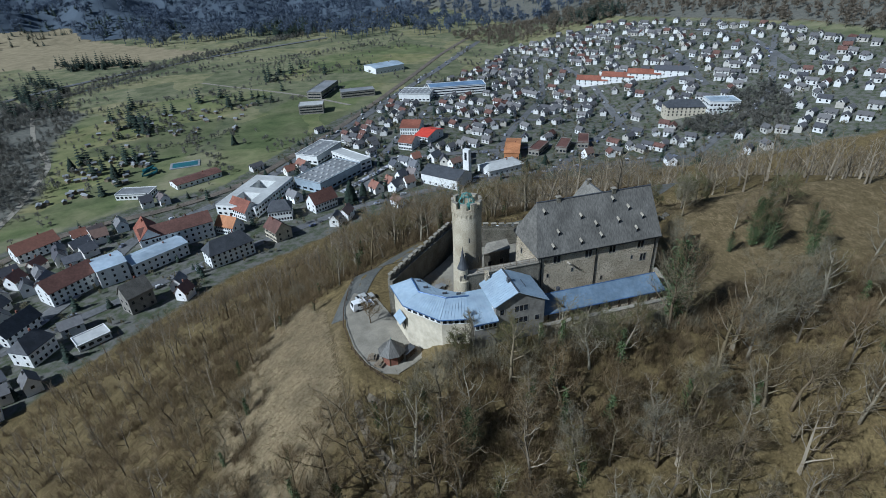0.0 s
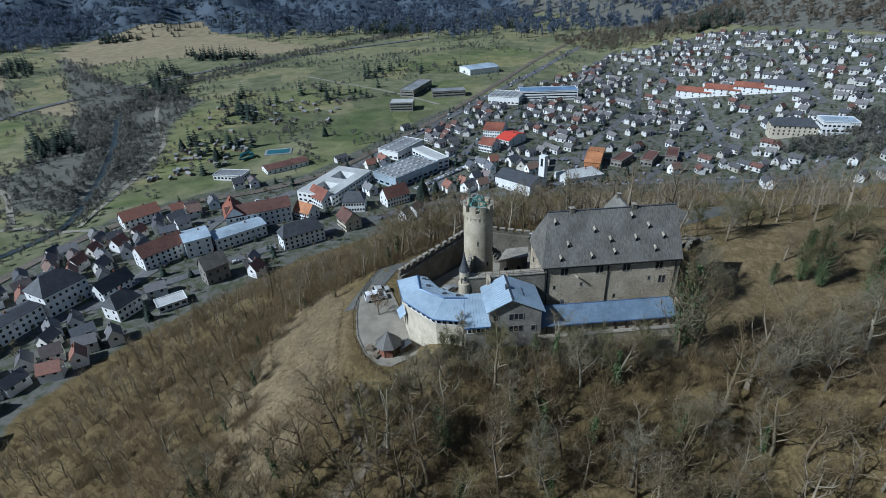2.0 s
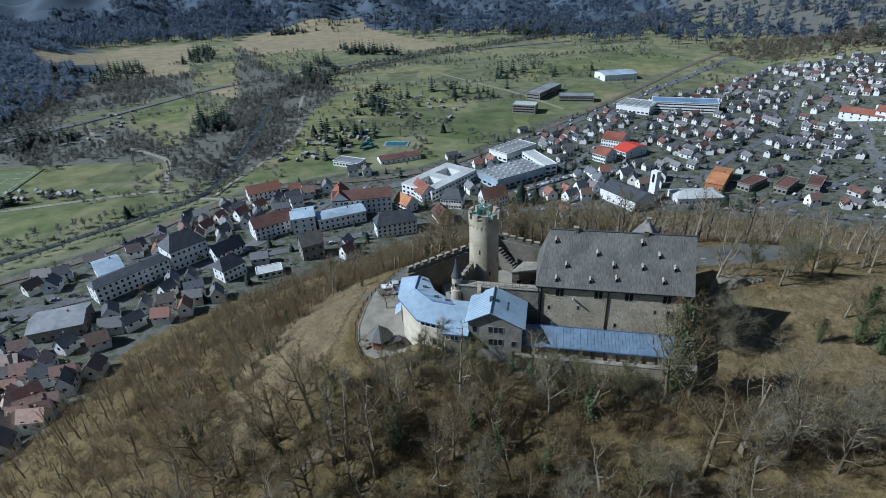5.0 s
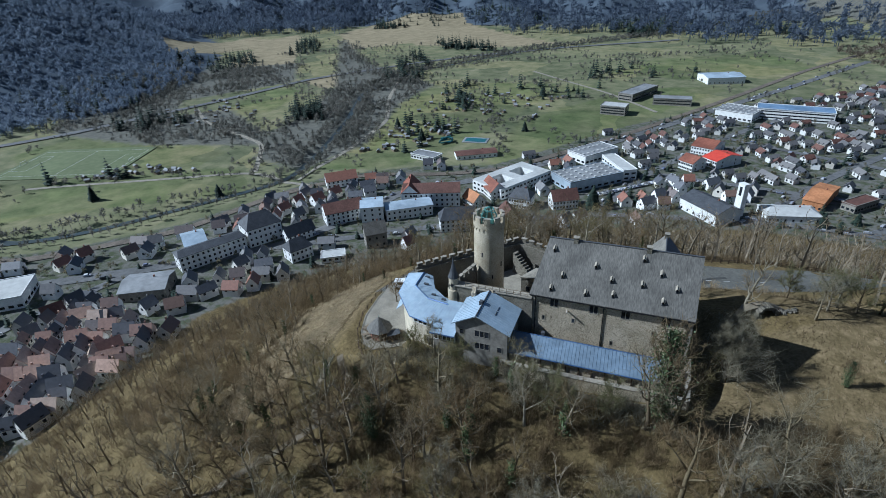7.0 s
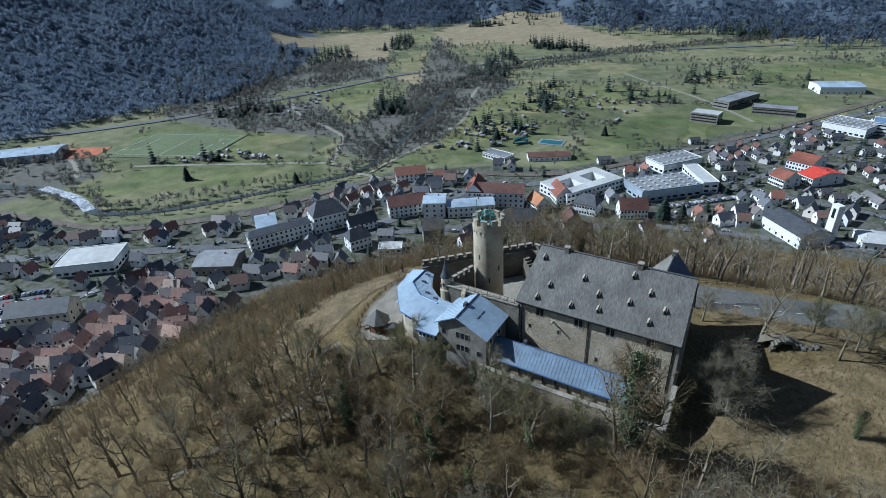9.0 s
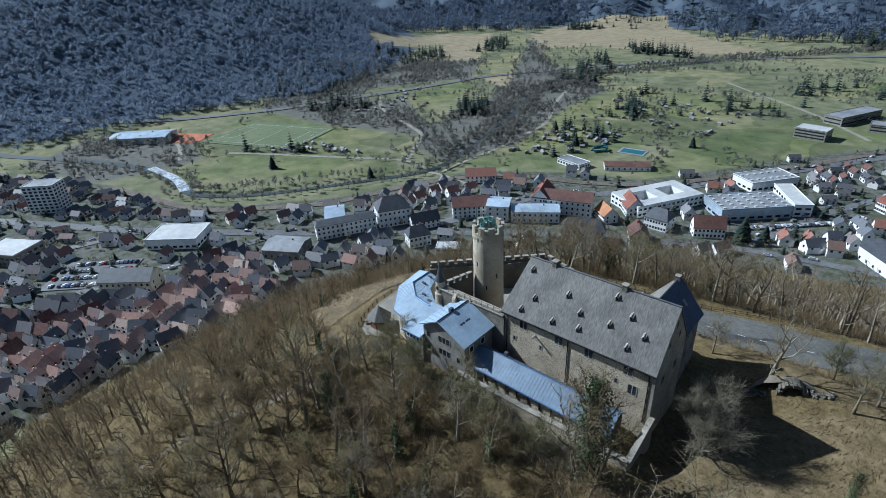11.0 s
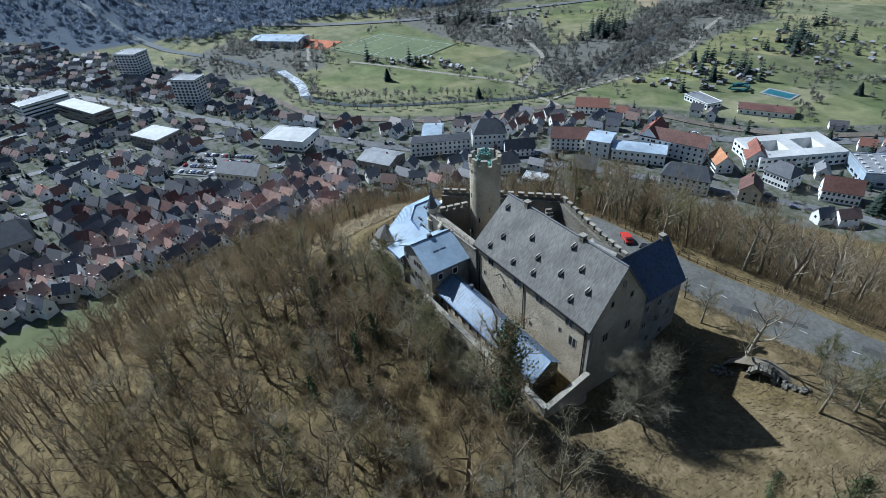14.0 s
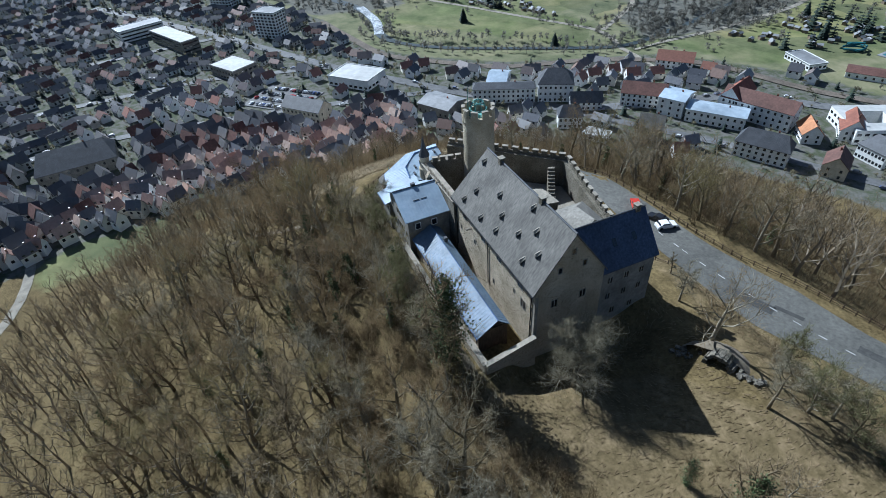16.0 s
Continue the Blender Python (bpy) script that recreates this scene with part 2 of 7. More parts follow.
M_FLATGREY = mat("grey flat roof", (0.20, 0.205, 0.21), (0.30, 0.305, 0.31), 0.6, 0.3, 0.05, relief=0)
M_FLATPALE = mat("pale flat roof", (0.40, 0.40, 0.385), (0.52, 0.52, 0.50), 0.7, 0.3, 0.05, relief=0, stain=0.2)
M_BLUEROOF = mat("light blue-grey roof sheet", (0.40, 0.48, 0.56), (0.52, 0.60, 0.67), 0.4, 0.4, 0.06, relief=0, metal=0.2)
M_GREYBLUE = mat("blue school roof", (0.14, 0.22, 0.34), (0.20, 0.29, 0.42), 0.5, 0.4, 0.05, relief=0)
M_BRICK = mat("dull red brick", (0.18, 0.075, 0.05), (0.27, 0.12, 0.08), 0.9, 2.0, 0.2, relief=0)
M_CAR = palette_mat("car paint", [(0.75, 0.75, 0.75), (0.04, 0.04, 0.045), (0.45, 0.46, 0.48), (0.10, 0.11, 0.13), (0.7, 0.7, 0.7), (0.06, 0.09, 0.2), (0.3, 0.03, 0.03), (0.25, 0.26, 0.27)], 0.25, 1.0, 0.6, amount=0.05)
M_CARWHITE = mat("white car paint", (0.7, 0.7, 0.7), (0.78, 0.78, 0.78), 0.25, 2, 0.4, spec=0.6, relief=0, stain=0.05)
M_CARRED = mat("red car paint", (0.42, 0.03, 0.02), (0.5, 0.05, 0.03), 0.25, 2, 0.4, spec=0.6, relief=0, stain=0.05)
M_CARBLACK = mat("black car paint", (0.012, 0.012, 0.014), (0.02, 0.02, 0.022), 0.2, 2, 0.4, spec=0.6, relief=0, stain=0.05)
M_TYRE = mat("black tyre rubber", (0.012, 0.012, 0.012), (0.03, 0.03, 0.03), 0.9, 5, 0.5, relief=0)


def ground_mat():
    """One ground: leaf litter, dry grass, meadow, pale stubble and built-up soil, mixed by land cover."""
    m, nt, b, geo = base_mat("ground", 0.95, 0, 0.1)
    P = geo.outputs["Position"]
    fine, mid, broad = noise_tex(nt, P, 1.6, 6, 0.7), noise_tex(nt, P, 0.22, 5, 0.65), noise_tex(nt, P, 0.02, 4)
    at = nt.nodes.new("ShaderNodeAttribute")
    at.attribute_name = "cover"
    sep = nt.nodes.new("ShaderNodeSeparateColor")
    nt.links.new(at.outputs["Color"], sep.inputs[0])
    at2 = nt.nodes.new("ShaderNodeAttribute")
    at2.attribute_name = "cover_two"
    sep2 = nt.nodes.new("ShaderNodeSeparateColor")
    nt.links.new(at2.outputs["Color"], sep2.inputs[0])

    def edged(sock):
        a = nt.nodes.new("ShaderNodeMath")
        a.operation = "ADD"
        nt.links.new(sock, a.inputs[0])
        s = nt.nodes.new("ShaderNodeMath")
        s.operation = "MULTIPLY_ADD"
        s.inputs[1].default_value, s.inputs[2].default_value = 0.6, -0.3
        nt.links.new(mid, s.inputs[0])
        nt.links.new(s.outputs[0], a.inputs[1])
        return ramp(nt, a.outputs[0], [(0.38, (0, 0, 0)), (0.62, (1, 1, 1))])

    litter = mix(nt, ramp(nt, mid, [(0.35, (0, 0, 0)), (0.7, (1, 1, 1))]),
                 ramp(nt, fine, [(0.3, (0.045, 0.033, 0.014)), (0.7, (0.13, 0.098, 0.046))]),
                 ramp(nt, fine, [(0.3, (0.083, 0.062, 0.027)), (0.7, (0.235, 0.178, 0.085))]))
    dry = mix(nt, mid, ramp(nt, fine, [(0.3, (0.05, 0.038, 0.019)), (0.7, (0.21, 0.158, 0.086))]), ramp(nt, noise_tex(nt, P, 0.5, 5, 0.7), [(0.35, (0.07, 0.054, 0.024)), (0.5, (0.125, 0.096, 0.046)), (0.66, (0.25, 0.188, 0.105))]))
    plots = nt.nodes.new("ShaderNodeTexVoronoi")
    plots.inputs["Scale"].default_value = 0.013
    warp = noise_tex(nt, P, 0.012, 3)
    bent = nt.nodes.new("ShaderNodeVectorMath")
    bent.operation = "MULTIPLY_ADD"
    bent.inputs[1].default_value = (60, 60, 0)
    nt.links.new(warp, bent.inputs[0])
    nt.links.new(P, bent.inputs[2])
    nt.links.new(bent.outputs[0], plots.inputs["Vector"])
    psep = nt.nodes.new("ShaderNodeSeparateColor")
    nt.links.new(plots.outputs["Color"], psep.inputs[0])
    field = ramp(nt, psep.outputs[0], [(0.1, (0.75, 0.78, 0.78)), (0.5, (1, 1, 1)), (0.9, (1.2, 1.12, 1.05))])
    coarse_n = noise_tex(nt, P, 0.06, 5, 0.65)
    meadow = mix(nt, ramp(nt, broad, [(0.35, (0, 0, 0)), (0.65, (1, 1, 1))]),
                 ramp(nt, coarse_n, [(0.3, (0.072, 0.092, 0.038)), (0.7, (0.162, 0.180, 0.079))]),
                 ramp(nt, coarse_n, [(0.3, (0.102, 0.108, 0.053)), (0.7, (0.204, 0.192, 0.106))]))
    meadow = mix(nt, 1.0, meadow, field, "MULTIPLY")
    pasture = ramp(nt, coarse_n, [(0.3, (0.090, 0.102, 0.054)), (0.5, (0.150, 0.152, 0.084)), (0.75, (0.228, 0.210, 0.132))])
    pasture = mix(nt, 1.0, pasture, field, "MULTIPLY")
    stubble = ramp(nt, coarse_n, [(0.25, (0.16, 0.135, 0.085)), (0.5, (0.24, 0.20, 0.125)), (0.75, (0.30, 0.25, 0.16))])
    urban = mix(nt, ramp(nt, mid, [(0.4, (0, 0, 0)), (0.6, (1, 1, 1))]), (0.06, 0.07, 0.04), (0.125, 0.12, 0.108))
    rough = ramp(nt, mid, [(0.3, (0.085, 0.085, 0.075)), (0.7, (0.15, 0.145, 0.12))])
    col = mix(nt, edged(sep.outputs[0]), litter, dry)
    col = mix(nt, edged(sep2.outputs[2]), col, pasture)
    col = mix(nt, edged(sep.outputs[1]), col, meadow)
    col = mix(nt, edged(sep.outputs[2]), col, stubble)
    col = mix(nt, edged(sep2.outputs[0]), col, urban)
    col = mix(nt, edged(sep2.outputs[1]), col, rough)
    # floor of the far woods, with distance haze mixed into its colour
    hazed_floor = ramp(nt, broad, [(0.3, (0.055, 0.07, 0.092)), (0.7, (0.085, 0.105, 0.13))])
    col = mix(nt, edged(at.outputs["Alpha"]), col, hazed_floor)
    nt.links.new(col, b.inputs["Base Color"])
    bump(nt, b, fine, 0.5, 0.15)
    return m


M_GROUND = ground_mat()


# ---- mesh building ----
class Geo:
    """Collects faces, then becomes one mesh."""

    def __init__(self):
        self.v, self.f = [], []

    def add(self, verts, faces, m=None):
        n = len(self.v)
        self.v += [tuple(m @ Vector(p)) for p in verts] if m else [tuple(p) for p in verts]
        self.f += [tuple(i + n for i in f) for f in faces]
        return self

    def box(self, x0, y0, z0, x1, y1, z1, m=None):
        vs = [(x0, y0, z0), (x1, y0, z0), (x1, y1, z0), (x0, y1, z0), (x0, y0, z1), (x1, y0, z1), (x1, y1, z1), (x0, y1, z1)]
        return self.add(vs, [(0, 3, 2, 1), (4, 5, 6, 7), (0, 1, 5, 4), (1, 2, 6, 5), (2, 3, 7, 6), (3, 0, 4, 7)], m)

    def prism(self, poly, z0, z1, m=None):
        """A plan outline (counter-clockwise) raised from z0 to z1; either may be a list of heights."""
        n = len(poly)
        a = z0 if isinstance(z0, (list, tuple)) else [z0] * n
        b = z1 if isinstance(z1, (list, tuple)) else [z1] * n
        vs = [(x, y, z) for (x, y), z in zip(poly, a)] + [(x, y, z) for (x, y), z in zip(poly, b)]
        fs = [tuple(range(n))[::-1], tuple(range(n, 2 * n))] + [(i, (i + 1) % n, n + (i + 1) % n, n + i) for i in range(n)]
        return self.add(vs, fs, m)

    def slab(self, quad, thick):
        """A flat or folded roof plate: top corners counter-clockwise from above, given a thickness downwards."""
        n = len(quad)
        vs = [tuple(p) for p in quad] + [(x, y, z - thick) for x, y, z in quad]
        fs = [tuple(range(n)), tuple(range(n, 2 * n))[::-1]] + [((i + 1) % n, i, n + i, n + (i + 1) % n) for i in range(n)]
        return self.add(vs, fs)

    def ring(self, cx, cy, z0, z1, r0, r1, n=32, cap=True):
        vs = [(cx + r * math.cos(2 * math.pi * i / n), cy + r * math.sin(2 * math.pi * i / n), z) for z, r in ((z0, r0), (z1, r1)) for i in range(n)]
        fs = [(i, (i + 1) % n, n + (i + 1) % n, n + i) for i in range(n)]
        if cap:
            fs += [tuple(range(n))[::-1], tuple(range(n, 2 * n))]
        return self.add(vs, fs)

    def lathe(self, cx, cy, prof, n=32):
        vs = [(cx + r * math.cos(2 * math.pi * i / n), cy + r * math.sin(2 * math.pi * i / n), z) for r, z in prof for i in range(n)]
        fs = [(k * n + i, k * n + (i + 1) % n, (k + 1) * n + (i + 1) % n, (k + 1) * n + i) for k in range(len(prof) - 1) for i in range(n)]
        return self.add(vs, fs)

    def tube(self, pts, radii, n=5):
        rows = []
        for k, p in enumerate(pts):
            d = (Vector(pts[min(k + 1, len(pts) - 1)]) - Vector(pts[max(k - 1, 0)])).normalized()
            a = d.orthogonal().normalized()
            c = d.cross(a)
            rows.append([tuple(Vector(p) + (a * math.cos(2 * math.pi * i / n) + c * math.sin(2 * math.pi * i / n)) * radii[k]) for i in range(n)])
        vs = [p for r in rows for p in r]
        fs = [(k * n + i, k * n + (i + 1) % n, (k + 1) * n + (i + 1) % n, (k + 1) * n + i) for k in range(len(pts) - 1) for i in range(n)]
        fs += [tuple(range(n))[::-1], tuple(range(len(vs) - n, len(vs)))]
        return self.add(vs, fs)

    def mesh(self, name, material, smooth=False):
        me = bpy.data.meshes.new(name)
        me.from_pydata(self.v, [], self.f)
        me.materials.append(material)
        if smooth:
            me.polygons.foreach_set("use_smooth", [True] * len(me.polygons))
        me.update()
        return me


def part(name, geo, material, parent=None, label="", smooth=False):
    me = geo if isinstance(geo, bpy.types.Mesh) else geo.mesh(name, material, smooth)
    ob = new(name, me)
    if parent:
        ob.parent = parent
    if label:
        ob["label"] = label
    return ob


def thing(name, label, category, group="", kind="", at=(0, 0, 0), rz=0):
    ob = new(name)
    ob.matrix_basis = pose(*at, 0, 0, rz)
    ob.empty_display_size = 0.3
    return tagged(ob, label, category, group, kind)


def array_mesh(name, verts, tris, material, smooth=False):
    """A mesh straight from arrays of triangles."""
    me = bpy.data.meshes.new(name)
    me.vertices.add(len(verts))
    me.vertices.foreach_set("co", np.ascontiguousarray(verts, dtype=np.float32).ravel())
    me.loops.add(len(tris) * 3)
    me.loops.foreach_set("vertex_index", np.ascontiguousarray(tris, dtype=np.int32).ravel())
    me.polygons.add(len(tris))
    me.polygons.foreach_set("loop_start", np.arange(0, len(tris) * 3, 3, dtype=np.int32))
    me.polygons.foreach_set("use_smooth", np.full(len(tris), bool(smooth)))
    me.materials.append(material)
    me.update(calc_edges=True)
    return me


def triangles(geo):
    v = np.array(geo.v, dtype=float)
    t = [(f[0], f[i], f[i + 1]) for f in geo.f for i in range(1, len(f) - 1)]
    return v, np.array(t, dtype=int)


def scatter(name, protos, places, material, seed=1):
    """Many copies of some prototypes, joined in one mesh: places are rows of x, y, z, turn, size, prototype."""
    vs, ts, n = [], [], 0
    for x, y, z, a, s, k in places:
        v, t = protos[int(k)]
        c, d = math.cos(a) * s, math.sin(a) * s
        w = np.empty_like(v)
        w[:, 0], w[:, 1], w[:, 2] = v[:, 0] * c - v[:, 1] * d + x, v[:, 0] * d + v[:, 1] * c + y, v[:, 2] * s + z
        vs.append(w)
        ts.append(t + n)
        n += len(v)
    return part(name, array_mesh(name, np.concatenate(vs), np.concatenate(ts), material), None)


# ---- lie of the land ----
PLATEAU = [(3, 92), (5, 80), (13, 73), (40, 71), (75, 72), (100, 60), (230, 20), (420, -40), (420, 120), (200, 130), (150, 138), (95, 141), (60, 137), (30, 129), (12, 114)]
DROP = ([0, 12, 21, 33, 42, 80, 112, 130, 145, 162, 240, 5000], [0, 5.5, 10.5, 17, 21, 42, 63, 75, 82.5, 86.5, 87, 87])


def smooth(a, b, x):
    t = np.clip((x - a) / (b - a), 0, 1)
    return t * t * (3 - 2 * t)


def outside(px, py, poly):
    """Distance to a plan outline, nought inside it."""
    d = np.full(px.shape, 1e9)
    inside = np.zeros(px.shape, dtype=bool)
    for (x0, y0), (x1, y1) in zip(poly, poly[1:] + poly[:1]):
        ex, ey = x1 - x0, y1 - y0
        k = np.clip(((px - x0) * ex + (py - y0) * ey) / (ex * ex + ey * ey), 0, 1)
        d = np.minimum(d, np.hypot(px - x0 - k * ex, py - y0 - k * ey))
        cross = (y0 > py) != (y1 > py)
        with np.errstate(divide="ignore", invalid="ignore"):
            xi = np.where(cross, x0 + (py - y0) * ex / (ey if ey else 1e-9), -1e9)
        inside ^= cross & (px < xi)
    return np.where(inside, 0, d)


def along(px, py, line):
    """Distance to a plan line."""
    d = np.full(np.shape(px), 1e9)
    for (x0, y0), (x1, y1) in zip(line, line[1:]):
        ex, ey = x1 - x0, y1 - y0
        k = np.clip(((px - x0) * ex + (py - y0) * ey) / (ex * ex + ey * ey), 0, 1)
        d = np.minimum(d, np.hypot(px - x0 - k * ex, py - y0 - k * ey))
    return d


RIVER = [(-900, 20), (-620, 120), (-520, 170), (-441, 196), (-389, 196), (-345, 184), (-322, 196), (-293, 222), (-270, 258), (-245, 296), (-215, 342), (-232, 420), (-262, 520), (-310, 640), (-300, 800), (-180, 1000), (60, 1250), (300, 1500)]
WAVES = [(0.011, 0.007, 0.3, 9), (-0.006, 0.013, 1.7, 7), (0.023, -0.017, 4.1, 3), (0.05, 0.041, 2.2, 1.0), (-0.083, 0.062, 0.4, 0.6)]


def land(x, y):
    x, y = np.asarray(x, float), np.asarray(y, float)
    d = outside(x, y, PLATEAU)
    w = sum(a * np.sin(2 * math.pi * (fx * x + fy * y) / 3 + p) for fx, fy, p, a in WAVES)
    top = 75.0 + 6.0 * smooth(72, 96, x) * smooth(122, 112, y) * smooth(84, 108, y) + 2.0 * smooth(72, 80, x) * smooth(108, 84, y) * smooth(60, 80, y) + 2.8 * smooth(58, 66, x) * smooth(122, 117, y) * smooth(100, 108, y) * (1 - smooth(80, 96, x)) + 3.0 * smooth(18, 26, x) * smooth(112, 104, y) * smooth(78, 86, y) * smooth(75, 68, x) - 2.0 * smooth(116.5, 121.5, y) - 22 * smooth(130, 330, x)
    # earth banked against the south front
    top = top + 3.5 * smooth(17.5, 23, x) * smooth(79, 71, x) * smooth(57, 75, y) * smooth(84, 80, y)
    hill = top - np.interp(d, *DROP) + 0.10 * w * smooth(5, 60, d) * smooth(230, 120, d)
    east = smooth(250, 420, x)
    base = -12.0 + 0.02 * w
    base = base + np.maximum(0, x - 290 - 0.1 * np.abs(y - 550)) * 0.22 * smooth(150, 330, y) * smooth(1150, 850, y)
    # wooded side of the valley in the west and the hills that close it in the north
    wl = -600 + 0.13 * (y - 300) - 0.0012 * np.maximum(0, y - 480) ** 2
    west = np.maximum(0, wl - x)
    base = base + 230 * smooth(0, 900, west) + west * 0.06 + 0.25 * w * smooth(0, 200, west)
    north = np.maximum(0, y - 1280 - 0.12 * x)
    base = base + 260 * smooth(0, 1500, north) + 2.2 * w * smooth(50, 500, north)
    base = base + 60 * smooth(500, 900, x + 0.4 * (y - 900)) * smooth(600, 1000, y)
    z = np.maximum(hill, base)
    z = z - 1.5 * smooth(14, 6, along(x, y, RIVER))
    return z


def zat(x, y):
    return float(land(np.array([x]), np.array([y]))[0])


TOWN = [(-130, -200), (-135, -60), (-150, -38), (-150, -8), (-152, 20), (-150, 60), (-142, 85), (-138, 110), (-144, 140), (-150, 165), (-136, 190), (-112, 222), (-50, 282), (30, 326), (130, 352), (300, 330), (460, 290), (560, 420), (540, 640), (480, 800), (330, 830), (240, 720), (130, 660), (40, 560), (-20, 470), (-60, 415), (-120, 395), (-185, 352), (-205, 300), (-235, 245), (-280, 195), (-330, 160), (-420, 150), (-520, 110), (-640, 60), (-760, -60), (-700, -200)]
OLD = [(-130, -120), (-138, -50), (-150, -36), (-150, 20), (-148, 60), (-140, 85), (-136, 112), (-150, 145), (-190, 155), (-235, 150), (-250, 60), (-270, -40), (-250, -130)]
STUBBLE = [
    [(-906, 889), (-867, 918), (-889, 1161), (-777, 1021), (-759, 766)],
    [(-657, 798), (-808, 1092), (-776, 1174), (-506, 749), (-527, 675)],
    [(-430, 696), (-407, 784), (-358, 693), (-381, 660)],
    [(-672, 1204), (-617, 1443), (-484, 1525), (-422, 1376), (-146, 1091), (-235, 1040), (-277, 1010), (-444, 1076), (-527, 986)],
]
MEADOW = [
    [(-506, 240), (-420, 262), (-281, 342), (-251, 317), (-362, 237), (-392, 205), (-450, 212)],
    [(-219, 375), (-206, 444), (-243, 586), (-228, 671), (-150, 720), (-30, 730), (-87, 629), (-100, 553), (-120, 476), (-150, 400)],
    [(-422, 507), (-463, 648), (-405, 625), (-389, 531)],
    [(-520, 330), (-500, 400), (-400, 400), (-330, 380), (-330, 330), (-400, 280)],
    [(-60, 430), (10, 530), (60, 640), (120, 740), (40, 720), (-60, 560)],
    [(0, 830), (120, 800), (250, 900), (200, 1000), (60, 940)],
    [(-126, -42), (-149, -38), (-149, -6), (-140, 10), (-130, -10)],
]
# scrubby gap between the houses on the eastern slope
SCRUBSLOPE = [(318, 392), (352, 402), (392, 424), (440, 418), (415, 372), (380, 338), (345, 356)]
# thickets of bare trees and dark scrub
BRUSH = [
    [(-600, 200), (-560, 130), (-450, 150), (-430, 230), (-520, 260)],
    [(-606, 1094), (-422, 846), (-242, 704), (-242, 601), (-206, 444), (-224, 374), (-272, 386), (-311, 453), (-315, 523), (-360, 672)],
    [(-681, 526), (-705, 711), (-547, 821), (-461, 688), (-545, 552), (-483, 474), (-432, 518), (-302, 424), (-430, 392), (-560, 398)],
    [(200, 340), (300, 340), (360, 440), (330, 540), (250, 460)],
]
DRY = [
    [(-12, 60), (-4, 68), (2, 78), (2, 108), (-5, 118), (-14, 108), (-22, 88), (-20, 70)],
    [(60, 117.4), (72, 117), (86, 112), (98, 108), (112, 112), (104, 122), (86, 121), (70, 120), (60, 119.6)],
    [(76, 74), (100, 66), (150, 62), (170, 90), (165, 126), (118, 126), (110, 114), (98, 104), (84, 98)],
    [(20, 84), (27, 86), (30, 100), (26, 104), (18, 94)],
]
ROAD_HILL = [(5.0, 78), (4.2, 88), (5.0, 98), (8.5, 108), (13, 117), (20, 124), (29, 126.4), (42, 126.7), (55, 127), (66, 127.8), (78, 129.6), (90, 132.5), (108, 138.5), (126, 149), (150, 168), (180, 200), (215, 245)]


def ground():
    xs = np.unique(np.concatenate([np.arange(-2400, 1700, 30), np.arange(-640, 560, 12), np.arange(-150, 130, 3.2), np.arange(0, 118, 1.5)]))
    ys = np.unique(np.concatenate([np.arange(-500, 3000, 30), np.arange(-60, 900, 12), np.arange(-10, 170, 3.2), np.arange(66, 142, 1.5)]))
    X, Y = np.meshgrid(xs, ys, indexing="ij")
    Z = land(X, Y)
    n, k = X.shape
    i = np.arange(n - 1)[:, None] * k + np.arange(k - 1)[None, :]
    i = i.ravel()
    tris = np.concatenate([np.stack([i, i + k, i + k + 1], 1), np.stack([i, i + k + 1, i + 1], 1)])
    me = array_mesh("ground", np.stack([X.ravel(), Y.ravel(), Z.ravel()], 1), tris, M_GROUND, True)

    def mask(polys, soft):
        d = np.min([outside(X, Y, p) for p in polys], axis=0)
        return (1 - np.clip(d / soft, 0, 1)).ravel()

    far = smooth(245, 290, outside(X, Y, PLATEAU)).ravel()
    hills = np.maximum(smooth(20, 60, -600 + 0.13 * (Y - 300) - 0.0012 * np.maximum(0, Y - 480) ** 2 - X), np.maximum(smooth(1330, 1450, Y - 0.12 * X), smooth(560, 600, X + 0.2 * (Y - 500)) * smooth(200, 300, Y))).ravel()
    town = mask([TOWN], 10)
    cover, two = np.zeros((n * k, 4)), np.zeros((n * k, 4))
    cover[:, 0] = mask(DRY, 5)
    cover[:, 1] = mask(MEADOW, 25)
    cover[:, 2] = mask(STUBBLE, 12)
    # alpha: west and north hills, where the floor colour carries haze
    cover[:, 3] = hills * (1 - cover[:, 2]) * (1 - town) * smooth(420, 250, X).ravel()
    two[:, 0] = town * 0.95
    two[:, 1] = np.maximum(mask(BRUSH, 25) * 0.75, hills * (1 - cover[:, 2])) * (1 - town)
    two[:, 2] = far * (1 - hills)
    for name, data in (("cover", cover), ("cover_two", two)):
        a = me.color_attributes.new(name, "FLOAT_COLOR", "POINT")
        a.data.foreach_set("color", data.astype(np.float32).ravel())
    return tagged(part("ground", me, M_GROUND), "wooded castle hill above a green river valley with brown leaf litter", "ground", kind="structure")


ground()


